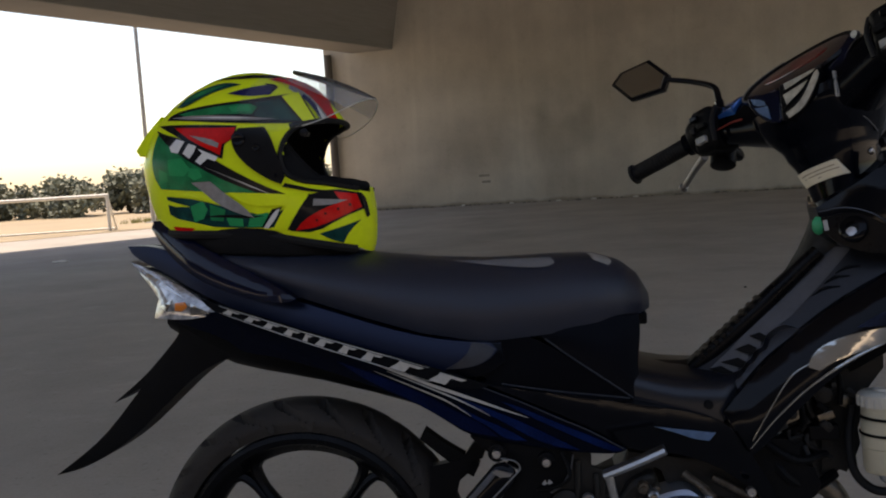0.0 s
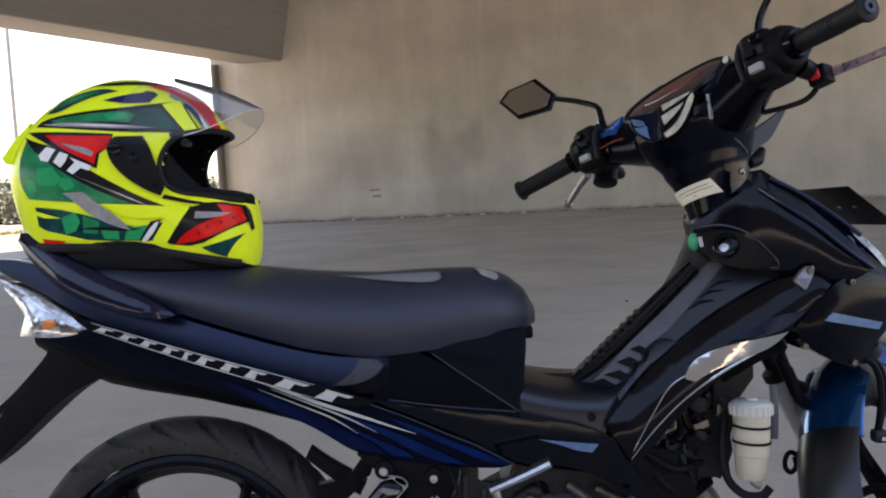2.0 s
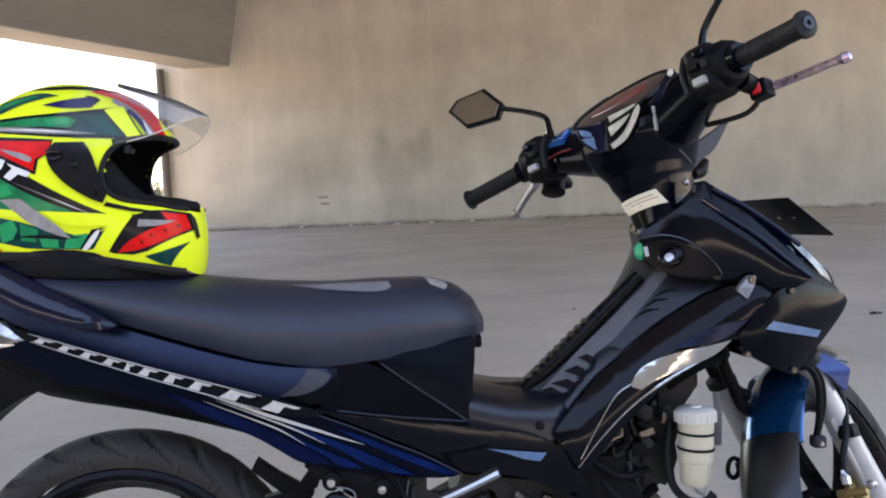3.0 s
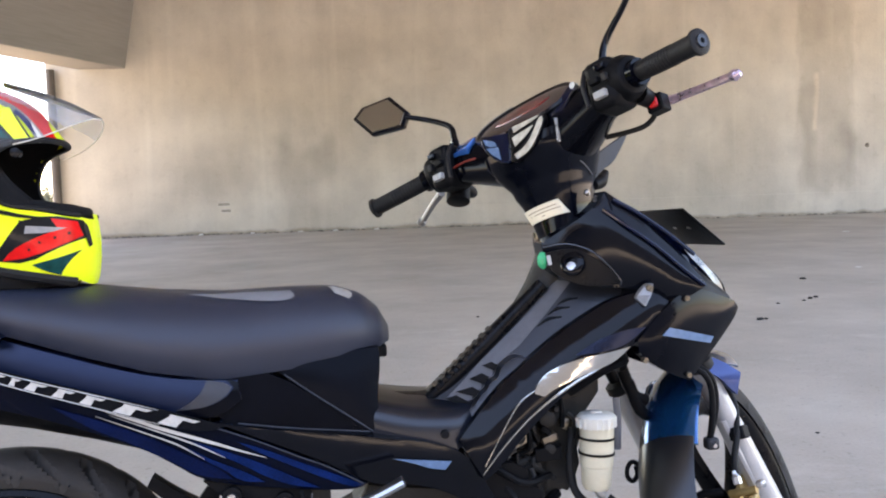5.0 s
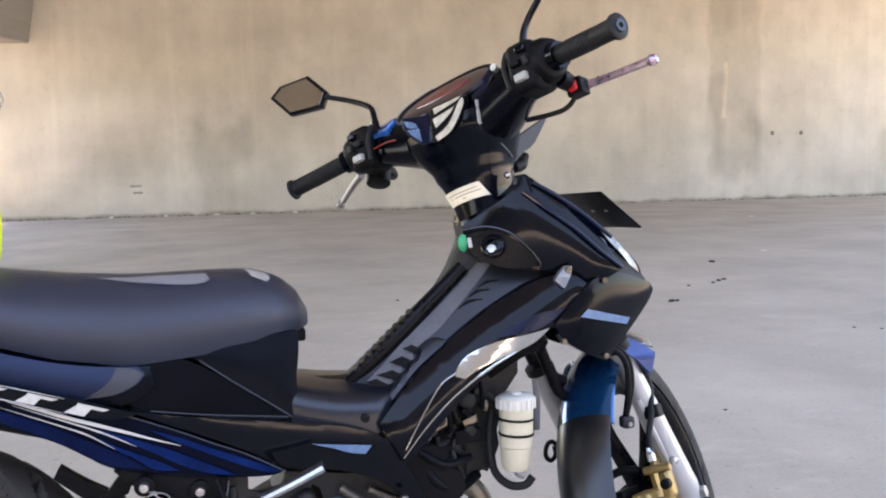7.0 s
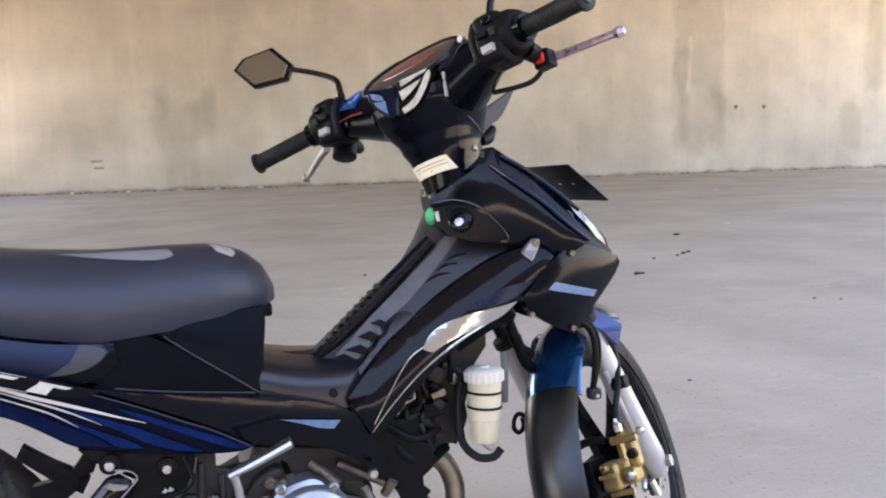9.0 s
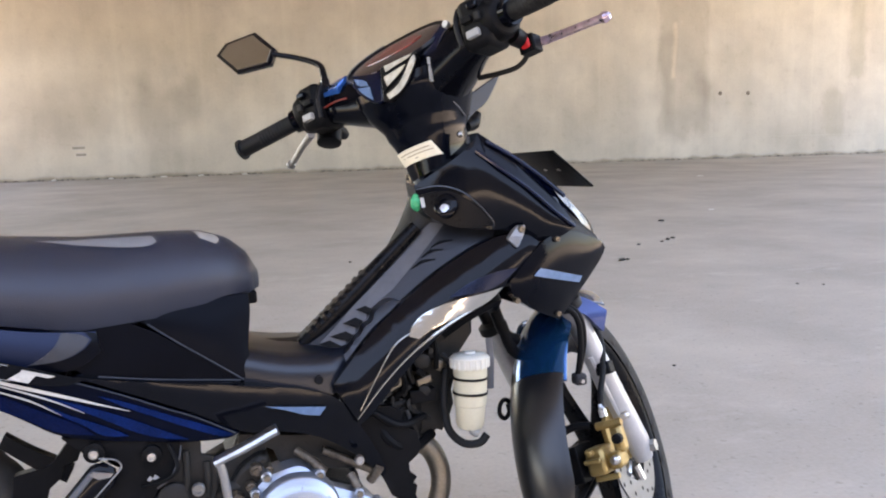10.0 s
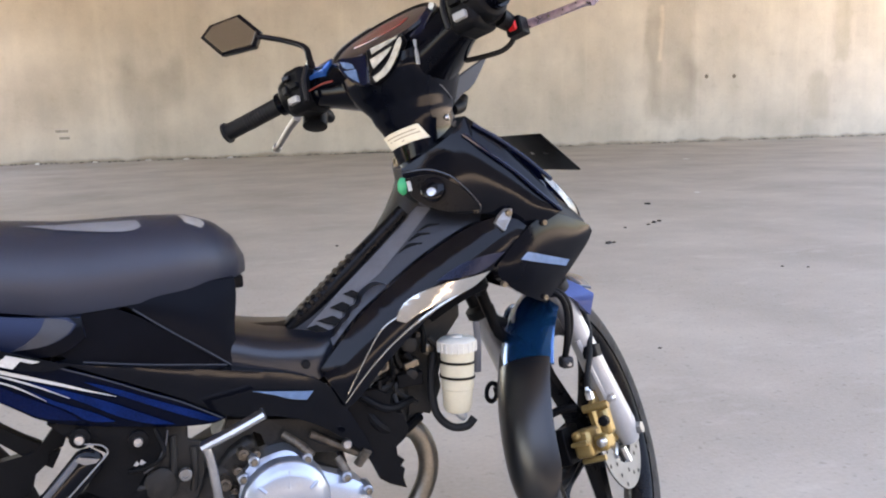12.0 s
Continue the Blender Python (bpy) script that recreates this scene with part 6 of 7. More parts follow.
for o in ([(-0.064, 1.019), (-0.066, 1.010), (-0.049, 0.986), (-0.031, 0.970), (-0.006, 0.966), (-0.001, 0.976), (-0.024, 0.981), (-0.041, 0.995), (-0.057, 1.017)], [(-0.002, 1.025), (-0.060, 1.023), (-0.054, 1.019), (-0.004, 1.014)], [(0.001, 1.007), (-0.046, 1.011), (-0.034, 1.001), (-0.004, 0.989)]):
    part("lens_streak", face(o, 0.7830, 0.002), LENS_CREAM, lens)
for o in ([(0.003, 1.011), (-0.052, 1.015), (-0.051, 1.013), (0.002, 1.009)], [(0.002, 0.985), (-0.036, 0.999), (-0.034, 0.997), (0.002, 0.982)]):
    part("lens_rib", face(o, 0.7815, 0.002), SATIN_BLACK, lens)
lens2 = part("indicator_lens", face([(0.073, 1.039), (0.025, 1.024), (0.012, 1.023), (0.010, 0.971), (0.019, 0.968), (0.037, 0.977), (0.070, 1.011)], 0.798, 0.014), NAVY, bezel, "dark blue wedge lens", bevel=0.002)
# pale blue pieces painted as highlights on the left lens
for o in ([(0.066, 1.030), (0.041, 1.018), (0.037, 1.006), (0.059, 1.014)], [(0.060, 1.011), (0.034, 1.004), (0.030, 0.979), (0.050, 0.997)]):
    part("lens_streak", face(o, 0.7845, 0.002), STRIPE_BLUE, lens2)
part("cover_pin", face([(-0.0760, 1.013), (-0.0805, 1.011), (-0.0800, 0.970), (-0.0765, 0.971)], 0.803, 0.005), WHITE_BUTTON, hood)
part("cover_wedge", face([(-0.064, 1.021), (-0.084, 1.041), (-0.107, 1.056), (-0.128, 1.048), (-0.105, 1.037), (-0.092, 1.010), (-0.080, 1.010)], 0.806, 0.004), NAVY, hood, "navy painted wedge", bevel=0.002)
part("cover_screw", steered(spun([(0.004, 0.006), (-0.003, 0.0055), (-0.003, 0.0005)], (0.800, -0.124, 1.047), (1, 0, 0), 12)), STEEL, hood)
part("dial_face", steered(moved(rings(bmesh.new(), [ell(0.016, 0.062, 0.0062), ell(0.015, 0.060, 0.0072)]), DASH_M)), DIAL, bezel, "faint red dial")
part("dash_rim", steered(moved(tube([v for v in ell(0.0445, 0.106, 0.004)][2:20], 0.0016, 6, 1, straight=True), DASH_M)), f_pale, bezel)
part("cover_stripe", steered(tube([(0.800, 0.160, 1.015), (0.792, 0.12, 1.012), (0.787, 0.090, 1.006)], 0.0016, 6, 3)), RED_DARK, hood)
part("cover_cap", steered(moved(rings(bmesh.new(), [[Vector((x, y * k, h)) for x, y in rounded([(-0.026, -0.024), (0.020, -0.026), (0.026, 0.012), (0.004, 0.030), (-0.026, 0.022)], 2, 70)] for h, k in ((-0.02, 1.05), (0.0, 1.0), (0.006, 0.86), (0.008, 0.5))]), Matrix.Translation((0.824, 0.136, 1.050)) @ Vector((-0.62, 0.05, 0.78)).to_track_quat("Z", "Y").to_matrix().to_4x4())), CAP_BLUE, hood, "blue painted cap")
part("wind_deflector", steered(plate(rounded([(0.882, 0.940), (0.909, 0.961), (0.946, 0.984), (1.006, 1.014), (1.061, 1.042), (1.018, 1.000), (0.980, 0.967), (0.943, 0.950), (0.903, 0.923)], 1), lambda x, z: 0.055, 0.006, 0.03)), DEFLECTOR, bike, "dull grey-black front deflector", bevel=0.002)
part("deflector_boot", steered(tube([(0.915, -0.045, 0.922), (0.940, -0.045, 0.932), (0.962, -0.045, 0.950)], [0.010, 0.013, 0.007], 12, 4)), MATT_BLACK, bike)
def flank(x, z, lift=0.001):
    """A point on the near flank of the neck."""
    xc, a, b = (float(np.interp(z, [r[0] for r in NECK], [r[k] for r in NECK])) for k in (1, 2, 3))
    u = (x - xc) / a
    return Vector((x, -b * float(np.interp(u, [-1.0, -0.85, -0.55, 0.2, 0.75, 1.0], [0.45, 0.80, 0.98, 1.01, 0.93, 0.60])) - lift, z))


part("neck_seam", steered(tube([flank(0.829, 0.950), flank(0.850, 0.948), flank(0.872, 0.941), flank(0.892, 0.932)], 0.0011, 6, 3)), f_pale, neck)
part("neck_bolt", steered(spun([(0.004, 0.0055), (-0.002, 0.005), (-0.002, 0.0005)], flank(0.884, 0.903), (-0.35, 1, 0), 12)), STEEL, neck)
part("front_bulge", steered(rings(bmesh.new(), [[Vector((x, hw * math.cos(a), zc + hz * math.sin(a))) for a in [2 * math.pi * k / 20 for k in range(20)]] for x, zc, hz, hw in ((0.87, 1.00, 0.05, 0.09), (0.90, 0.998, 0.050, 0.082), (0.920, 0.990, 0.04, 0.065), (0.932, 0.985, 0.025, 0.04), (0.936, 0.98, 0.01, 0.02))])), COVER_BLACK, hood)

# paper warning label on the neck
def on_neck(u0, u1, v0, v1, lift):
    """A sheet on the neck's face; u from its left to its right end, v from foot to top, both 0 to 1."""
    loops = []
    for k in range(11):
        u = u0 + (u1 - u0) * k / 10
        loop = []
        for v, back in ((v0, 0), (v1, 0), (v1, 0.0014), (v0, 0.0014)):
            y = 0.034 + 0.008 * v - 0.075 * u
            z = 0.8690 + 0.0240 * v
            xc, a, b = (float(np.interp(z + 0.012, [r[0] for r in NECK], [r[n] for r in NECK])) for n in (1, 2, 3))
            x = xc + float(np.interp(abs(y) / b, [0, 0.45, 0.82, 1.0], [-a - 0.004, -a - 0.002, -a + 0.005, -0.7 * a]))
            loop.append(Vector((x - lift + back, y, z)))
        loops.append(loop)
    return rings(bmesh.new(), loops)


lab = part("warning_label", steered(on_neck(0.0, 1.0, 0.0, 1.0, 0.0022)), PAPER, neck, "cream paper warning label", smooth=False)
for v, u1 in ((0.70, 0.90), (0.47, 0.94), (0.24, 0.62)):
    part("print_bar", steered(on_neck(0.08, u1, v - 0.035, v + 0.035, 0.0026)), PRINT, lab, smooth=False)


# ---- helmet on the seat ----
H_C = (-0.062, 0.965)
H_SIL = [(-180, 0.196), (-165, 0.196), (-150, 0.200), (-135, 0.208), (-120, 0.205), (-105, 0.190), (-90, 0.180), (-75, 0.185), (-60, 0.215), (-48, 0.245), (-40, 0.250), (-30, 0.228), (-20, 0.208), (-10, 0.192), (0, 0.180), (15, 0.166), (30, 0.160), (45, 0.156), (60, 0.152), (75, 0.149), (90, 0.149), (105, 0.150), (120, 0.153), (135, 0.160), (150, 0.172), (165, 0.185), (180, 0.196)]
H_WIDE = 0.128
helmet = thing("helmet", "full-face helmet in neon yellow, green and red", "helmet", pose(0, 0, 0, -3.0, 0, 0))


def h_radius(a):
    return table(H_SIL, (math.degrees(a) + 180) % 360 - 180)


def h_depth(x, z, lift=0.0):
    dx, dz = x - H_C[0], z - H_C[1]
    s = min(0.999, math.hypot(dx, dz) / (h_radius(math.atan2(dz, dx)) + lift))
    return (H_WIDE + lift) * (1 - s ** 2.3) ** (1 / 2.3)


PORT = rounded([(0.20, 1.03), (0.088, 1.022), (0.060, 1.017), (0.034, 1.006), (0.020, 0.986), (0.014, 0.962), (0.020, 0.938), (0.040, 0.923), (0.085, 0.917), (0.124, 0.906), (0.20, 0.90)], 2)


def inside(pts, x, z):
    c = False
    for i, p in enumerate(pts):
        q = pts[i - 1]
        if (p[1] > z) != (q[1] > z) and x < (q[0] - p[0]) * (z - p[1]) / (q[1] - p[1]) + p[0]:
            c = not c
    return c


def h_foot(x):
    """Height of the lower rim along the helmet."""
    return table([(-0.30, 0.862), (-0.2, 0.850), (-0.03, 0.842), (0.06, 0.822), (0.12, 0.808), (0.2, 0.80)], x)


def h_shell(scale, keep_port=True):
    bm = bmesh.new()
    n, m = 160, 44
    grid = {}
    for i in range(n):
        a = 2 * math.pi * i / n
        for j in range(m + 1):
            u = -1 + 2 * j / m
            t = u * math.pi / 2
            s = abs(math.cos(t)) ** (2 / 2.3)
            y = H_WIDE * scale * (1 if u > 0 else -1) * abs(math.sin(t)) ** (2 / 2.3)
            r = h_radius(a) * scale * s
            grid[i, j] = bm.verts.new((H_C[0] + r * math.cos(a), y, H_C[1] + r * math.sin(a)))
    for i in range(n):
        for j in range(m):
            q = [grid[i, j], grid[(i + 1) % n, j], grid[(i + 1) % n, j + 1], grid[i, j + 1]]
            c = sum((v.co for v in q), Vector()) / 4
            if c.z < h_foot(c.x) or (inside(PORT, c.x, c.z)):
                continue
            bm.faces.new(q)
    bmesh.ops.delete(bm, geom=[v for v in bm.verts if not v.link_faces], context="VERTS")
    bmesh.ops.remove_doubles(bm, verts=bm.verts[:], dist=1e-4)
    return bm


h_body = part("shell", h_shell(1.0), H_YELLOW, helmet, "neon yellow painted shell")
part("liner", h_shell(0.93), LINER, helmet, "black padded liner")


def patch(name, outline, material, lift=0.0012, turn=1, parent=None):
    pts = rounded(outline, turn, 40)
    return part(name, plate(pts, lambda x, z: h_depth(x, z, lift), 0.0, 0.012), material, parent or h_body)


patch("crown_edge", [(-0.110, 1.099), (-0.075, 1.101), (-0.040, 1.103), (-0.008, 1.102), (0.018, 1.094), (0.002, 1.094), (-0.030, 1.096), (-0.069, 1.095)], H_BLACK, 0.0012)
patch("green_flash", [(-0.168, 1.055), (-0.145, 1.077), (-0.102, 1.088), (-0.074, 1.09), (-0.052, 1.084), (-0.075, 1.08), (-0.108, 1.071), (-0.146, 1.054)], H_TEAL, 0.0014)
patch("green_flash", [(-0.156, 1.061), (-0.134, 1.076), (-0.1, 1.084), (-0.077, 1.085), (-0.097, 1.078), (-0.127, 1.068)], H_GREEN, 0.002)
patch("navy_flash", [(-0.072, 1.069), (-0.041, 1.077), (-0.004, 1.083), (0.006, 1.077), (-0.003, 1.063), (-0.036, 1.062)], H_NAVY, 0.0016)
patch("black_line", [(-0.017, 1.084), (-0.002, 1.083), (0.006, 1.077), (-0.003, 1.063), (-0.0, 1.077)], H_BLACK, 0.0022)
patch("red_flash", [(-0.012, 1.092), (0.009, 1.1), (0.042, 1.086), (0.066, 1.065), (0.08, 1.041), (0.09, 1.023), (0.084, 1.017), (0.068, 1.043), (0.045, 1.068), (0.02, 1.082)], H_RED, 0.0022)
patch("pale_band", [(0.02, 1.082), (0.045, 1.068), (0.068, 1.043), (0.084, 1.018), (0.075, 1.014), (0.06, 1.04), (0.04, 1.062), (0.021, 1.074)], H_GREY, 0.0024)
patch("navy_flash", [(0.043, 1.065), (0.057, 1.053), (0.072, 1.03), (0.069, 1.027), (0.054, 1.048), (0.042, 1.06)], H_NAVY, 0.0028)
patch("white_line", [(0.062, 1.048), (0.076, 1.027), (0.08, 1.019), (0.077, 1.016), (0.066, 1.037)], H_WHITE, 0.003)
patch("black_band", [(-0.184, 1.035), (-0.171, 1.045), (-0.122, 1.051), (-0.035, 1.056), (0.018, 1.063), (0.037, 1.069), (0.07, 1.015), (0.003, 1.015), (-0.068, 1.02)], H_BLACK, 0.001)
patch("green_flash", [(-0.157, 1.042), (-0.11, 1.047), (-0.034, 1.051), (-0.019, 1.043), (-0.027, 1.032), (-0.089, 1.036), (-0.135, 1.035)], H_GREEN, 0.0018)
patch("teal_flash", [(-0.024, 1.051), (0.014, 1.055), (0.031, 1.034), (0.044, 1.019), (-0.006, 1.022), (-0.024, 1.03), (-0.017, 1.041)], H_TEAL, 0.0019)
patch("bright_green", [(-0.066, 1.046), (-0.034, 1.048), (-0.028, 1.038), (-0.058, 1.037)], H_LIME, 0.0022)
patch("white_line", [(-0.171, 1.037), (-0.119, 1.037), (-0.041, 1.029), (0.012, 1.022), (-0.041, 1.022), (-0.129, 1.03)], H_GREY, 0.0026)
patch("white_line", [(-0.13, 1.034), (-0.069, 1.03), (-0.019, 1.025), (-0.069, 1.027)], H_WHITE, 0.003)
patch("yellow_arrow", [(0.015, 1.06), (0.036, 1.068), (0.068, 1.015), (0.051, 1.015), (0.032, 1.039)], H_YELLOW, 0.003)
patch("black_field", [(-0.201, 1.028), (-0.139, 1.023), (-0.05, 1.015), (-0.055, 0.997), (-0.071, 0.986), (-0.076, 0.964), (-0.121, 0.983), (-0.151, 1.003)], H_BLACK, 0.001)
patch("red_panel", [(-0.162, 1.02), (-0.097, 1.014), (-0.052, 1.012), (-0.059, 0.994), (-0.075, 0.987), (-0.079, 0.97), (-0.099, 0.981), (-0.125, 0.994), (-0.145, 1.008)], H_RED, 0.0018)
patch("white_line", [(-0.131, 1.005), (-0.095, 0.997), (-0.08, 0.989), (-0.082, 0.982), (-0.105, 0.991)], H_GREY, 0.0022)
patch("green_field", [(-0.199, 1.016), (-0.177, 1.004), (-0.138, 0.979), (-0.094, 0.947), (-0.055, 0.923), (-0.011, 0.904), (-0.075, 0.911), (-0.144, 0.918), (-0.195, 0.924), (-0.209, 0.946), (-0.211, 0.98)], H_GREEN, 0.001)
patch("black_band", [(-0.206, 1.021), (-0.178, 1.01), (-0.146, 1.001), (-0.111, 0.979), (-0.067, 0.949), (-0.018, 0.921), (0.026, 0.901), (-0.011, 0.903), (-0.064, 0.924), (-0.119, 0.954), (-0.171, 0.989)], H_BLACK, 0.0016)
patch("pale_mark", [(-0.17, 0.989), (-0.156, 1.001), (-0.14, 0.996), (-0.147, 0.987), (-0.153, 0.978), (-0.166, 0.981)], H_WHITE, 0.0024, 0)
patch("pale_mark", [(-0.144, 0.977), (-0.133, 0.992), (-0.119, 0.987), (-0.123, 0.978), (-0.132, 0.968)], H_WHITE, 0.0024, 0)
patch("pale_mark", [(-0.117, 0.983), (-0.083, 0.968), (-0.087, 0.961), (-0.1, 0.966), (-0.113, 0.957), (-0.122, 0.963), (-0.109, 0.975)], H_WHITE, 0.0024, 0)
patch("white_line", [(-0.111, 0.955), (-0.076, 0.94), (-0.017, 0.912), (0.003, 0.902), (-0.037, 0.919), (-0.081, 0.941)], H_GREY, 0.0022)
patch("white_line", [(-0.054, 0.93), (-0.017, 0.912), (-0.0, 0.904), (-0.035, 0.919)], H_WHITE, 0.0026)
patch("bright_green", [(-0.174, 0.969), (-0.147, 0.97), (-0.132, 0.951), (-0.145, 0.941), (-0.174, 0.944)], H_LIME, 0.0018)
patch("bright_green", [(-0.134, 0.953), (-0.117, 0.951), (-0.112, 0.938), (-0.127, 0.933), (-0.137, 0.941)], H_LIME, 0.0018)
patch("bright_green", [(-0.195, 0.956), (-0.178, 0.949), (-0.177, 0.935), (-0.196, 0.932)], H_LIME, 0.0018)
patch("yellow_spike", [(-0.195, 0.922), (-0.144, 0.916), (-0.089, 0.909), (-0.109, 0.903), (-0.145, 0.907), (-0.186, 0.913)], H_YELLOW, 0.0016)
patch("green_low", [(-0.184, 0.911), (-0.125, 0.903), (-0.061, 0.883), (-0.016, 0.871), (0.017, 0.88), (0.001, 0.852), (-0.085, 0.855), (-0.153, 0.866), (-0.183, 0.882)], H_TEAL, 0.0014)
patch("bright_green", [(-0.139, 0.893), (-0.115, 0.9), (-0.109, 0.886), (-0.118, 0.872), (-0.136, 0.867)], H_LIME, 0.002)
patch("bright_green", [(-0.104, 0.894), (-0.079, 0.884), (-0.086, 0.866), (-0.107, 0.869)], H_GREEN, 0.002)
patch("bright_green", [(-0.08, 0.871), (-0.053, 0.873), (-0.055, 0.856), (-0.077, 0.858)], H_LIME, 0.002)
patch("bright_green", [(-0.04, 0.873), (-0.009, 0.876), (-0.02, 0.854), (-0.048, 0.855)], H_LIME, 0.002)
patch("black_line", [(-0.119, 0.875), (-0.081, 0.877), (-0.016, 0.871), (-0.045, 0.868), (-0.085, 0.872)], H_BLACK, 0.0024)
patch("grey_flash", [(-0.132, 0.93), (-0.099, 0.93), (-0.075, 0.909), (-0.049, 0.888), (-0.034, 0.869), (-0.062, 0.878), (-0.092, 0.895), (-0.111, 0.913)], H_GREY, 0.0026)
patch("yellow_spike", [(-0.203, 0.911), (-0.167, 0.9), (-0.139, 0.892), (-0.178, 0.894)], H_YELLOW, 0.0018)
patch("yellow_spike", [(-0.19, 0.879), (-0.137, 0.867), (-0.093, 0.855), (-0.139, 0.858), (-0.175, 0.866)], H_YELLOW, 0.0018)
patch("yellow_arrow", [(-0.071, 0.911), (-0.006, 0.906), (0.055, 0.9), (0.017, 0.848), (-0.007, 0.849), (0.021, 0.886), (-0.041, 0.887)], H_YELLOW, 0.003)
patch("black_edge", [(0.055, 0.902), (0.066, 0.898), (0.032, 0.853), (0.025, 0.846), (0.016, 0.847), (0.037, 0.875)], H_BLACK, 0.0022)
patch("white_line", [(0.002, 0.879), (0.01, 0.881), (0.002, 0.867), (-0.014, 0.851), (-0.022, 0.852)], H_WHITE, 0.003)
patch("black_line", [(-0.003, 0.881), (0.014, 0.884), (-0.001, 0.862), (-0.011, 0.851), (-0.026, 0.852)], H_BLACK, 0.0026)
patch("black_line", [(0.021, 0.921), (0.066, 0.908), (0.097, 0.905), (0.066, 0.903), (0.017, 0.915)], H_BLACK, 0.0024)
patch("black_field", [(0.053, 0.9), (0.09, 0.909), (0.125, 0.901), (0.131, 0.89), (0.13, 0.875), (0.103, 0.863), (0.06, 0.84), (0.02, 0.845), (0.04, 0.872)], H_BLACK, 0.0014)
patch("red_panel", [(0.091, 0.904), (0.12, 0.899), (0.126, 0.878), (0.111, 0.869), (0.066, 0.849), (0.029, 0.845), (0.042, 0.859), (0.067, 0.874), (0.1, 0.888)], H_RED, 0.0022)
patch("grey_flash", [(0.062, 0.894), (0.109, 0.89), (0.089, 0.883), (0.06, 0.883)], H_GREY, 0.0024)
patch("black_dot", [(0.076, 0.872), (0.079, 0.871), (0.079, 0.868), (0.076, 0.868)], H_BLACK, 0.003)
patch("black_dot", [(0.094, 0.878), (0.097, 0.878), (0.097, 0.874), (0.094, 0.874)], H_BLACK, 0.003)
patch("black_dot", [(0.063, 0.862), (0.066, 0.861), (0.066, 0.858), (0.063, 0.858)], H_BLACK, 0.003)
patch("black_dot", [(0.11, 0.884), (0.113, 0.884), (0.113, 0.88), (0.11, 0.88)], H_BLACK, 0.003)
patch("green_flash", [(0.065, 0.838), (0.099, 0.847), (0.124, 0.857), (0.109, 0.84), (0.098, 0.821), (0.08, 0.828)], H_TEAL, 0.0018)
patch("black_line", [(0.125, 0.9), (0.131, 0.89), (0.134, 0.864), (0.131, 0.86), (0.128, 0.879)], H_BLACK, 0.002)
patch("red_panel", [(-0.181, 0.862), (-0.138, 0.857), (-0.154, 0.849), (-0.177, 0.853)], H_RED, 0.0016)
# rubber trims, side plate, visor, spoiler, vents
port_line = [Vector((p[0], 0, p[1])) for p in PORT if p[0] < (0.084 if p[1] > 1.0 else 0.126)]
for sgn in (-1, 1):
    part("port_trim", tube([(p.x, sgn * max(0.004, h_depth(p.x, p.z, 0.001)), p.z) for p in port_line], 0.004, 8, 1, straight=True), GRIP, helmet)
    rim = [(x, sgn * max(0.002, h_depth(x, h_foot(x), 0.0)), h_foot(x)) for x in np.linspace(-0.222, 0.112, 34)]
    part("neck_trim", tube(rim, 0.008, 8, 1, straight=True), GRIP, helmet)
brow = [(0.030, 1.009), (0.052, 1.014), (0.070, 1.018), (0.084, 1.020)]
brow = [(x, -max(0.012, h_depth(x, z, 0.001)), z) for x, z in brow]
part("brow_trim", tube(brow + [(0.090, 0, 1.021)] + [(x, -y, z) for x, y, z in brow[::-1]], 0.005, 8, 4), GRIP, helmet)
part("cheek_pad", tube([(-0.02, -0.075, 0.99), (0.0, -0.08, 0.95), (0.05, -0.07, 0.905), (0.09, -0.05, 0.895)], [0.03, 0.035, 0.03, 0.02], 14, 4), LINER, helmet)
part("cheek_pad", tube([(-0.05, 0.085, 0.99), (-0.035, 0.088, 0.95), (-0.015, 0.085, 0.905), (0.02, 0.075, 0.875)], [0.02, 0.024, 0.024, 0.016], 14, 4), LINER, helmet)
part("chin_curtain", tube([(0.02, -0.09, 0.925), (0.07, -0.075, 0.922), (0.105, -0.04, 0.914), (0.118, 0, 0.912), (0.105, 0.04, 0.914), (0.07, 0.075, 0.922), (0.02, 0.09, 0.925)], 0.010, 10, 4), LINER, helmet)
patch("side_plate", [(-0.058, 0.998), (-0.046, 1.01), (-0.006, 1.01), (0.004, 0.994), (0.012, 0.967), (0.023, 0.931), (0.017, 0.919), (-0.002, 0.927), (-0.034, 0.949), (-0.056, 0.977)], H_BLACK, 0.006, 2)
for x, z, r in ((-0.046, 0.992, 0.011), (-0.018, 0.978, 0.006), (0.010, 0.934, 0.004)):
    part("pivot_cap", spun([(0.004, r), (-0.003, r), (-0.004, r * 0.75), (-0.003, r * 0.5), (-0.003, 0.0005)], (x, -h_depth(x, z, 0.006), z), n=20), GLOSS_BLACK, h_body)
# clear visor, swung up about its side pivots
VISOR_DARK = mat("visor_edge_grey", (0.09, 0.085, 0.08), 0.3, vary=0.2, scale=40)
PIV = Vector((-0.058, 0, 0.998))
LIFT = Matrix.Translation(PIV) @ Matrix.Rotation(radians(-39), 4, "Y") @ Matrix.Translation(-PIV)
vs = []
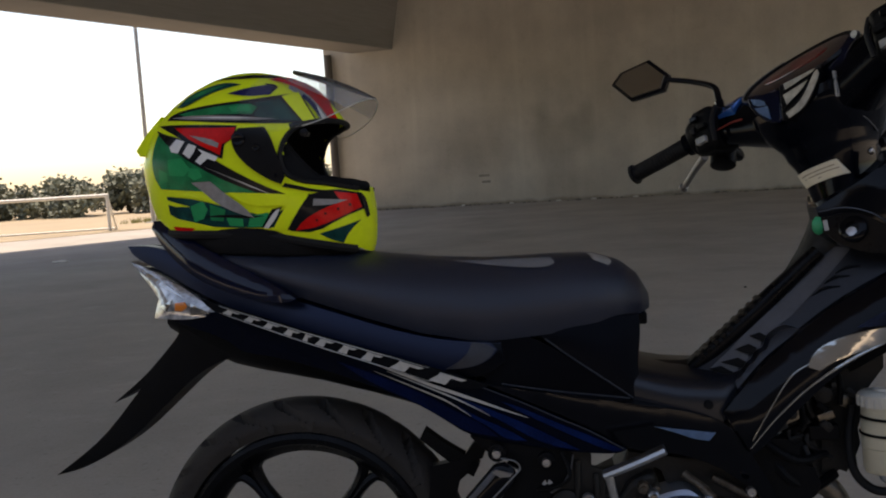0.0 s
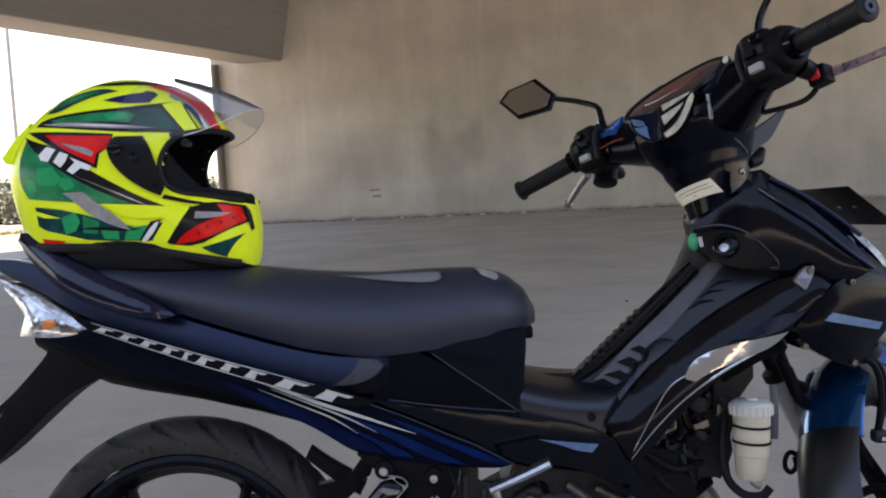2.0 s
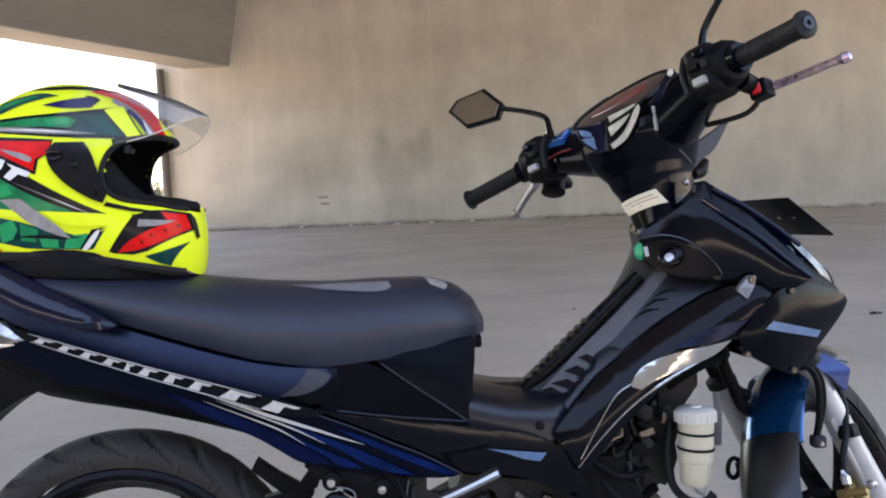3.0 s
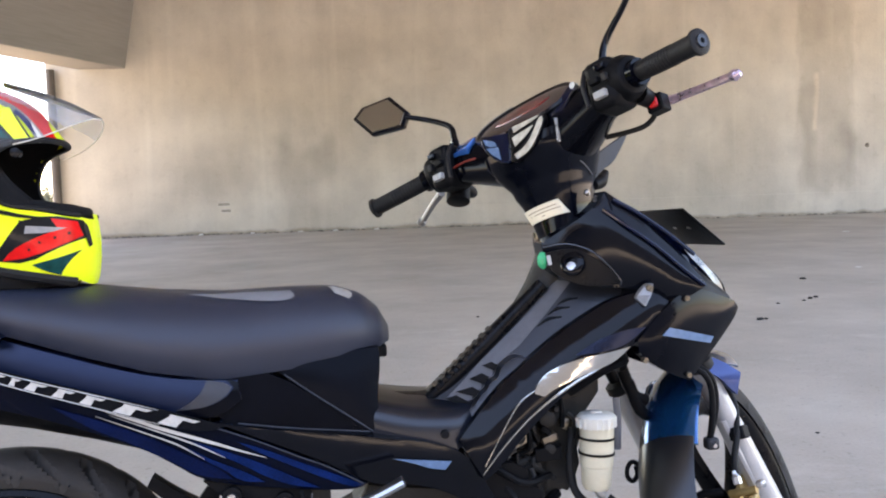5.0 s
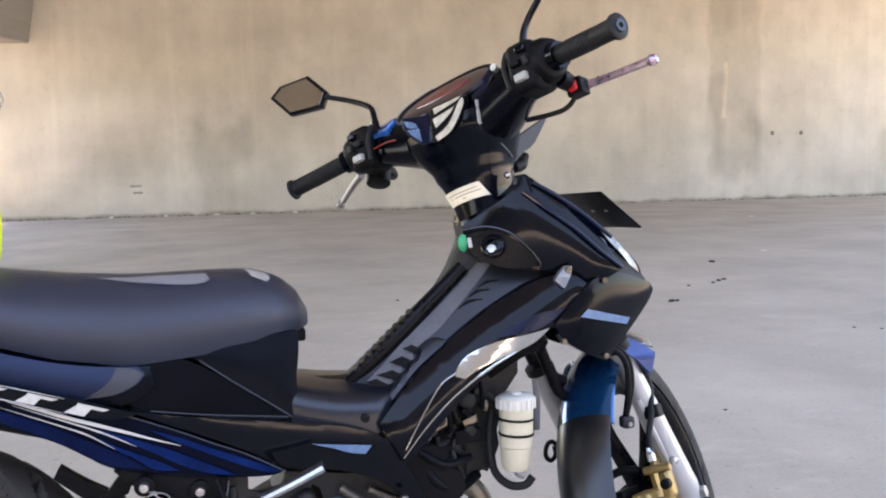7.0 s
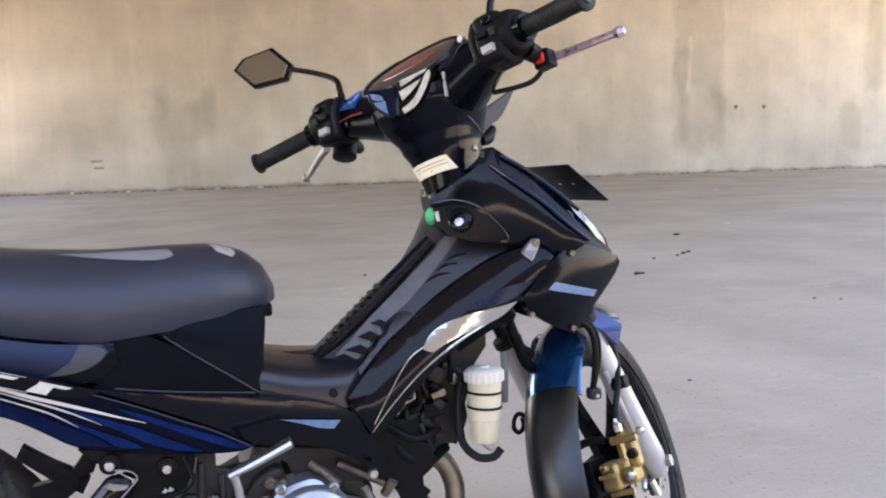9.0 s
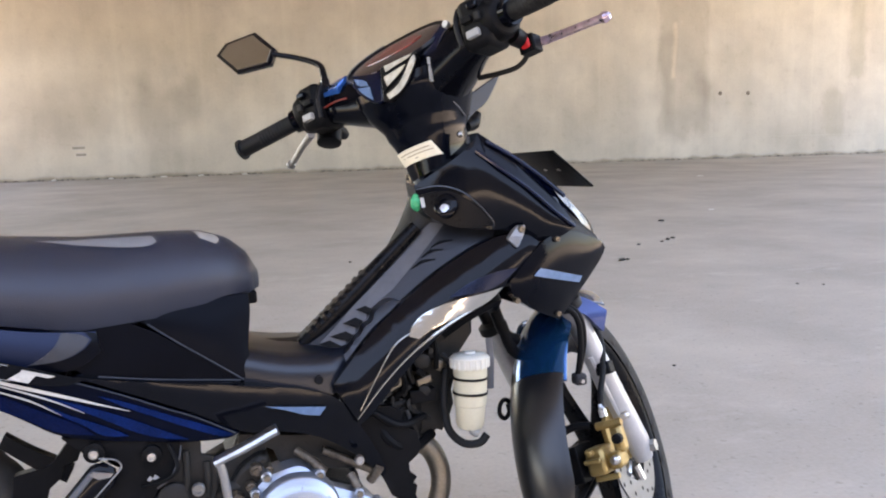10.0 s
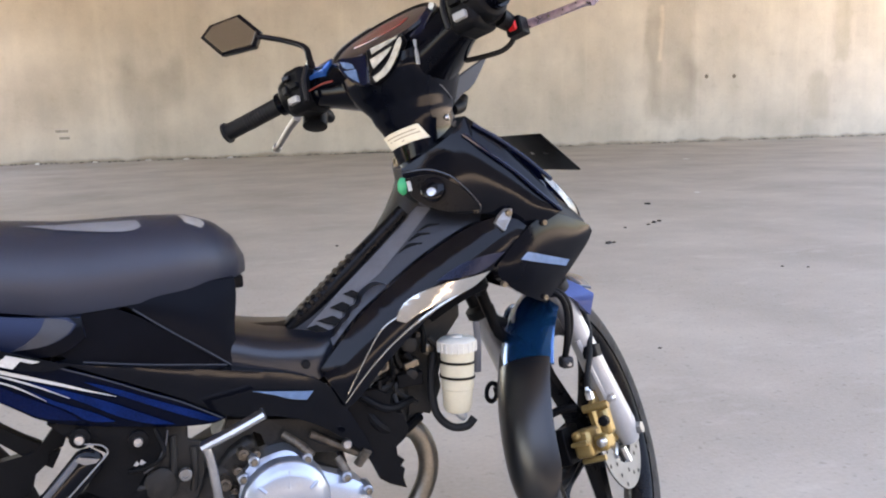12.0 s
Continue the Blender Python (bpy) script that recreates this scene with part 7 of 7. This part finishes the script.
for t in np.linspace(0, 1, 10):
    row = []
    top, bottom = Vector((0.066, 0, 1.042)), Vector((0.138, 0, 0.914))
    mid = top.lerp(bottom, t) + Vector((0.004 * math.sin(math.pi * t), 0, 0))
    for k in range(25):
        b = radians(-84 + 168 * k / 24)
        c = math.cos(b)
        fold = (1 - c) ** 3
        x = PIV.x + 0.012 + (mid.x - PIV.x - 0.012) * c ** 0.75
        z = mid.z + (PIV.z + 0.018 * (0.5 - t) - mid.z) * fold * 0.9
        row.append(LIFT @ Vector((x, 0.134 * math.sin(b) / math.sin(radians(84)), z)))
    vs.append(row)
bm = bmesh.new()
gv = [[bm.verts.new(v) for v in r] for r in vs]
for a, b in zip(gv, gv[1:]):
    for i in range(24):
        bm.faces.new((a[i], a[i + 1], b[i + 1], b[i]))
vis = part("visor", bm, VISOR, helmet, "clear visor flipped up")
vis.visible_shadow = False
sm = vis.modifiers.new("thick", "SOLIDIFY")
sm.thickness = 0.0016
# second, paler film added only where the camera sees the visor past the shell
bm = bmesh.new()
gv = [[bm.verts.new(v + Vector((0.0005, 0, 0.0012))) for v in r[6:19]] for r in vs[2:]]
for a, b in zip(gv, gv[1:]):
    for i in range(12):
        bm.faces.new((a[i], a[i + 1], b[i + 1], b[i]))
dusty = part("visor_front", bm, film("pale_visor_film", (0.62, 0.64, 0.68), 0.20), vis, "added paler film over the front of the visor")
dusty.visible_shadow = False
sm = dusty.modifiers.new("thick", "SOLIDIFY")
sm.thickness = 0.0006
part("visor_edge", tube(vs[-1][2:23], 0.0009, 6, 1, straight=True), WHITE, helmet)
# grey bar added for the visor's darker look edge-on to the camera
part("visor_edge_on", tube([r[12] + Vector((0, 0, 0.001)) for r in vs], [0.004, 0.0058, 0.005, 0.002], 8, 1, flat=3.0, straight=True), VISOR_DARK, helmet)
part("visor_latch", spun([(-0.008, 0.0005), (-0.006, 0.007), (0.006, 0.007), (0.008, 0.0005)], (0.052, -0.10, 0.998), n=12), H_BLACK, helmet)
part("spoiler", plate([(-0.205, 1.046), (-0.232, 1.020), (-0.254, 0.992), (-0.248, 0.982), (-0.224, 0.984), (-0.210, 1.012)], lambda x, z: 0.060, 0.12, 0.015), H_YELLOW, helmet, bevel=0.003)
part("neck_roll", rings(bmesh.new(), [[Vector((-0.055 + rx * math.cos(a), ry * math.sin(a), z + 0.012 * -math.cos(a))) for a in [2 * math.pi * k / 40 for k in range(40)]] for rx, ry, z in ((0.13, 0.085, 0.806), (0.155, 0.105, 0.812), (0.162, 0.113, 0.828), (0.158, 0.112, 0.850), (0.14, 0.10, 0.86))]), LINER, helmet, "black padded neck roll")

# ---- surroundings beyond the shade ----
def goal(at, width, height, heading):
    g = thing("goal", "small white metal football goal on the field", "goal", Matrix.Translation(at) @ Matrix.Rotation(heading, 4, "Z"))
    for x in (0, width):
        part("post", tube([(x, 0, 0), (x, 0, height)], 0.035, 12, 1), GOAL, g)
        part("brace", tube([(x, 0, height), (x, 0.55, 0.0)], 0.022, 10, 1), GOAL, g)
    part("crossbar", tube([(-0.03, 0, height), (width + 0.03, 0, height)], 0.035, 12, 1), GOAL, g)
    part("rear_bar", tube([(0, 0.55, 0.02), (width, 0.55, 0.02)], 0.02, 10, 1), GOAL, g)
    return g


goal(Vector((-12.2, 14.3, 0.012)), 3.45, 0.74, math.atan2(0.9, 3.3))

pole = thing("light_pole", "slim grey steel light pole", "pole", Matrix.Translation((-9.2, 17.8, 0.0)))
part("mast", tube([(0, 0, 0), (0, 0, 4), (0, 0, 9)], [0.055, 0.045, 0.036], 16, 2), GALV, pole)
part("base_plate", block((-0.14, -0.14, 0), (0.14, 0.14, 0.03)), GALV, pole, bevel=0.005)
part("lamp_arm", tube([(0, 0, 8.9), (-0.5, 0.1, 9.3), (-1.4, 0.3, 9.4)], 0.035, 10, 4), GALV, pole)
part("lamp_head", rings(bmesh.new(), [[Vector((x, w * c, 9.40 + h * s)) for c, s in ((-1, 0), (-0.7, 1), (0.7, 1), (1, 0), (0.6, -0.7), (-0.6, -0.7))] for x, w, h in ((-1.3, 0.06, 0.04), (-1.5, 0.13, 0.07), (-1.9, 0.11, 0.05), (-2.0, 0.05, 0.02))]), GALV, pole)


def shrub(at, wide, tall, seed, leaves=900, trunk=True, material=None, name="shrub"):
    rnd = random.Random(seed)
    s = thing(name, "green leafy shrub beside the field, paled for haze", "shrub", Matrix.Translation(at), group="shrubs round the field")
    stems = []
    bm = bmesh.new()
    for k in range(5):
        a = rnd.uniform(0, 6.28)
        tip = Vector((math.cos(a) * wide * rnd.uniform(0.15, 0.4), math.sin(a) * wide * rnd.uniform(0.15, 0.4), tall * rnd.uniform(0.5, 0.85)))
        tube([(0, 0, -0.02), tip * 0.5 + Vector((0, 0, 0.1 * tall)), tip], [0.05 * tall, 0.03 * tall, 0.01 * tall], 6, 2, bm=bm)
        stems.append(tip)
    part("stems", bm, BARK, s)
    bm = bmesh.new()
    clumps = [Vector((rnd.gauss(0, 0.30) * wide, rnd.gauss(0, 0.28) * wide, tall * rnd.uniform(0.12, 0.88))) for _ in range(22)]
    for c in clumps:
        edge = 1 - 0.55 * min(1, (c.x / wide) ** 2 + (c.y / wide) ** 2)
        c.z *= edge
    for k in range(leaves):
        c = rnd.choice(clumps)
        p = c + Vector((rnd.gauss(0, 0.11) * wide, rnd.gauss(0, 0.11) * wide, rnd.gauss(0, 0.11) * tall))
        p.z = max(0.02, p.z)
        d = Vector((rnd.gauss(0, 1), rnd.gauss(0, 1), rnd.gauss(0, 1))).normalized()
        e = d.orthogonal().normalized()
        l, w = tall * rnd.uniform(0.05, 0.10), tall * rnd.uniform(0.028, 0.05)
        bm.faces.new([bm.verts.new(p + d * l), bm.verts.new(p + e * w + d.cross(e) * w * 0.2), bm.verts.new(p - d * l), bm.verts.new(p - e * w + d.cross(e) * w * 0.2)])
    part("leaves", bm, material or LEAF, s, smooth=False)
    return s


rnd = random.Random(5)
for k, (x, y, w, t) in enumerate(((-15.2, 24.4, 1.6, 1.20), (-13.9, 25.6, 1.5, 1.40), (-12.7, 25.2, 1.4, 1.50), (-12.0, 26.8, 1.5, 1.45), (-16.6, 25.6, 1.7, 1.25), (-18.0, 24.5, 1.7, 1.3), (-11.2, 27.6, 1.3, 1.55), (-9.3, 24.2, 0.8, 1.30), (-9.9, 26.5, 1.0, 1.2), (-8.6, 25.8, 0.9, 1.5), (-7.9, 27.2, 1.2, 1.3), (-19.5, 25.5, 1.8, 1.4), (-10.6, 24.8, 0.45, 0.45))):
    shrub(Vector((x, y, 0.0)), w, t, k, 2200)
bm = bmesh.new()
for k in range(2600):
    u, v = rnd.random(), rnd.random()
    p = Vector((-10.1 + 2.3 * u + 0.6 * v, 17.8 + 5.5 * v, 0.012))
    a = rnd.uniform(0, 6.28)
    h = rnd.uniform(0.05, 0.16)
    o = Vector((math.cos(a), math.sin(a), 0)) * 0.012
    bm.faces.new([bm.verts.new(p - o), bm.verts.new(p + o), bm.verts.new(p + Vector((rnd.gauss(0, 0.04), rnd.gauss(0, 0.04), h)))])
tagged(part("grass", bm, GRASS, smooth=False), "dry yellow-green grass at the field's edge", "grass", kind="stuff")


def lump(name, at, size, material, seed, label, category, flat=0.5):
    r2 = random.Random(seed)
    bm = bmesh.new()
    bmesh.ops.create_icosphere(bm, subdivisions=2, radius=size)
    for v in bm.verts:
        v.co *= r2.uniform(0.7, 1.25)
        v.co.z = max(0.0, v.co.z * flat + size * flat * 0.5)
        v.co.x *= 1.3
    ob = part(name, bm, material)
    ob.matrix_world = Matrix.Translation(at) @ Matrix.Rotation(r2.uniform(0, 6.28), 4, "Z")
    return tagged(ob, label, category, group=category + " on the ground")


for k, (x, y, s) in enumerate(((4.85, 5.60, 0.022), (4.20, 4.48, 0.020), (4.28, 4.53, 0.016), (3.36, 3.73, 0.022), (3.41, 3.74, 0.014), (3.85, 4.33, 0.011), (1.64, 4.48, 0.010), (3.82, 2.57, 0.008), (3.93, 2.49, 0.006), (2.26, 1.42, 0.006), (4.10, 4.40, 0.012))):
    lump("dirt_lump", Vector((x, y, 0)), s, DEBRIS, k, "small dark dirt lump on the asphalt", "dirt lump")
for k, (x, y, s) in enumerate(((9.01, 10.97, 0.055), (5.88, 6.27, 0.032), (-2.29, 10.49, 0.07), (-6.03, 8.83, 0.10))):
    lump("litter", Vector((x, y, 0)), s, LITTER, 40 + k, "pale scrap of litter lying flat", "litter", 0.12)
# gravel and dirt swept against the wall's foot
bm = bmesh.new()
r3 = random.Random(9)
for k in range(1500):
    s = r3.uniform(-1.4, 24)
    p = WALL_POSE @ Vector((s, -abs(r3.gauss(0, 0.09)) - 0.02, 0))
    h = r3.uniform(0.006, 0.03)
    r = bmesh.ops.create_cone(bm, cap_ends=True, segments=5, radius1=h * 1.3, radius2=h * 0.4, depth=h, matrix=Matrix.Translation((p.x, p.y, h * 0.5)) @ Matrix.Rotation(r3.uniform(0, 6), 4, "Z")) if k < 420 else None
tagged(part("gravel", bm, mat("wall_foot_grit", (0.12, 0.11, 0.095), 0.9, vary=0.5, scale=6), smooth=False), "dirt and gravel swept against the wall", "gravel", kind="stuff")
for k, s in enumerate((1.6, 2.7, 3.75, 4.5, 9.6, 5.4)):
    p = WALL_POSE @ Vector((s, -0.12, 0))
    lump("litter", Vector((p.x, p.y, 0)), 0.05, LITTER, 80 + k, "pale scrap of litter at the wall", "litter", 0.4)
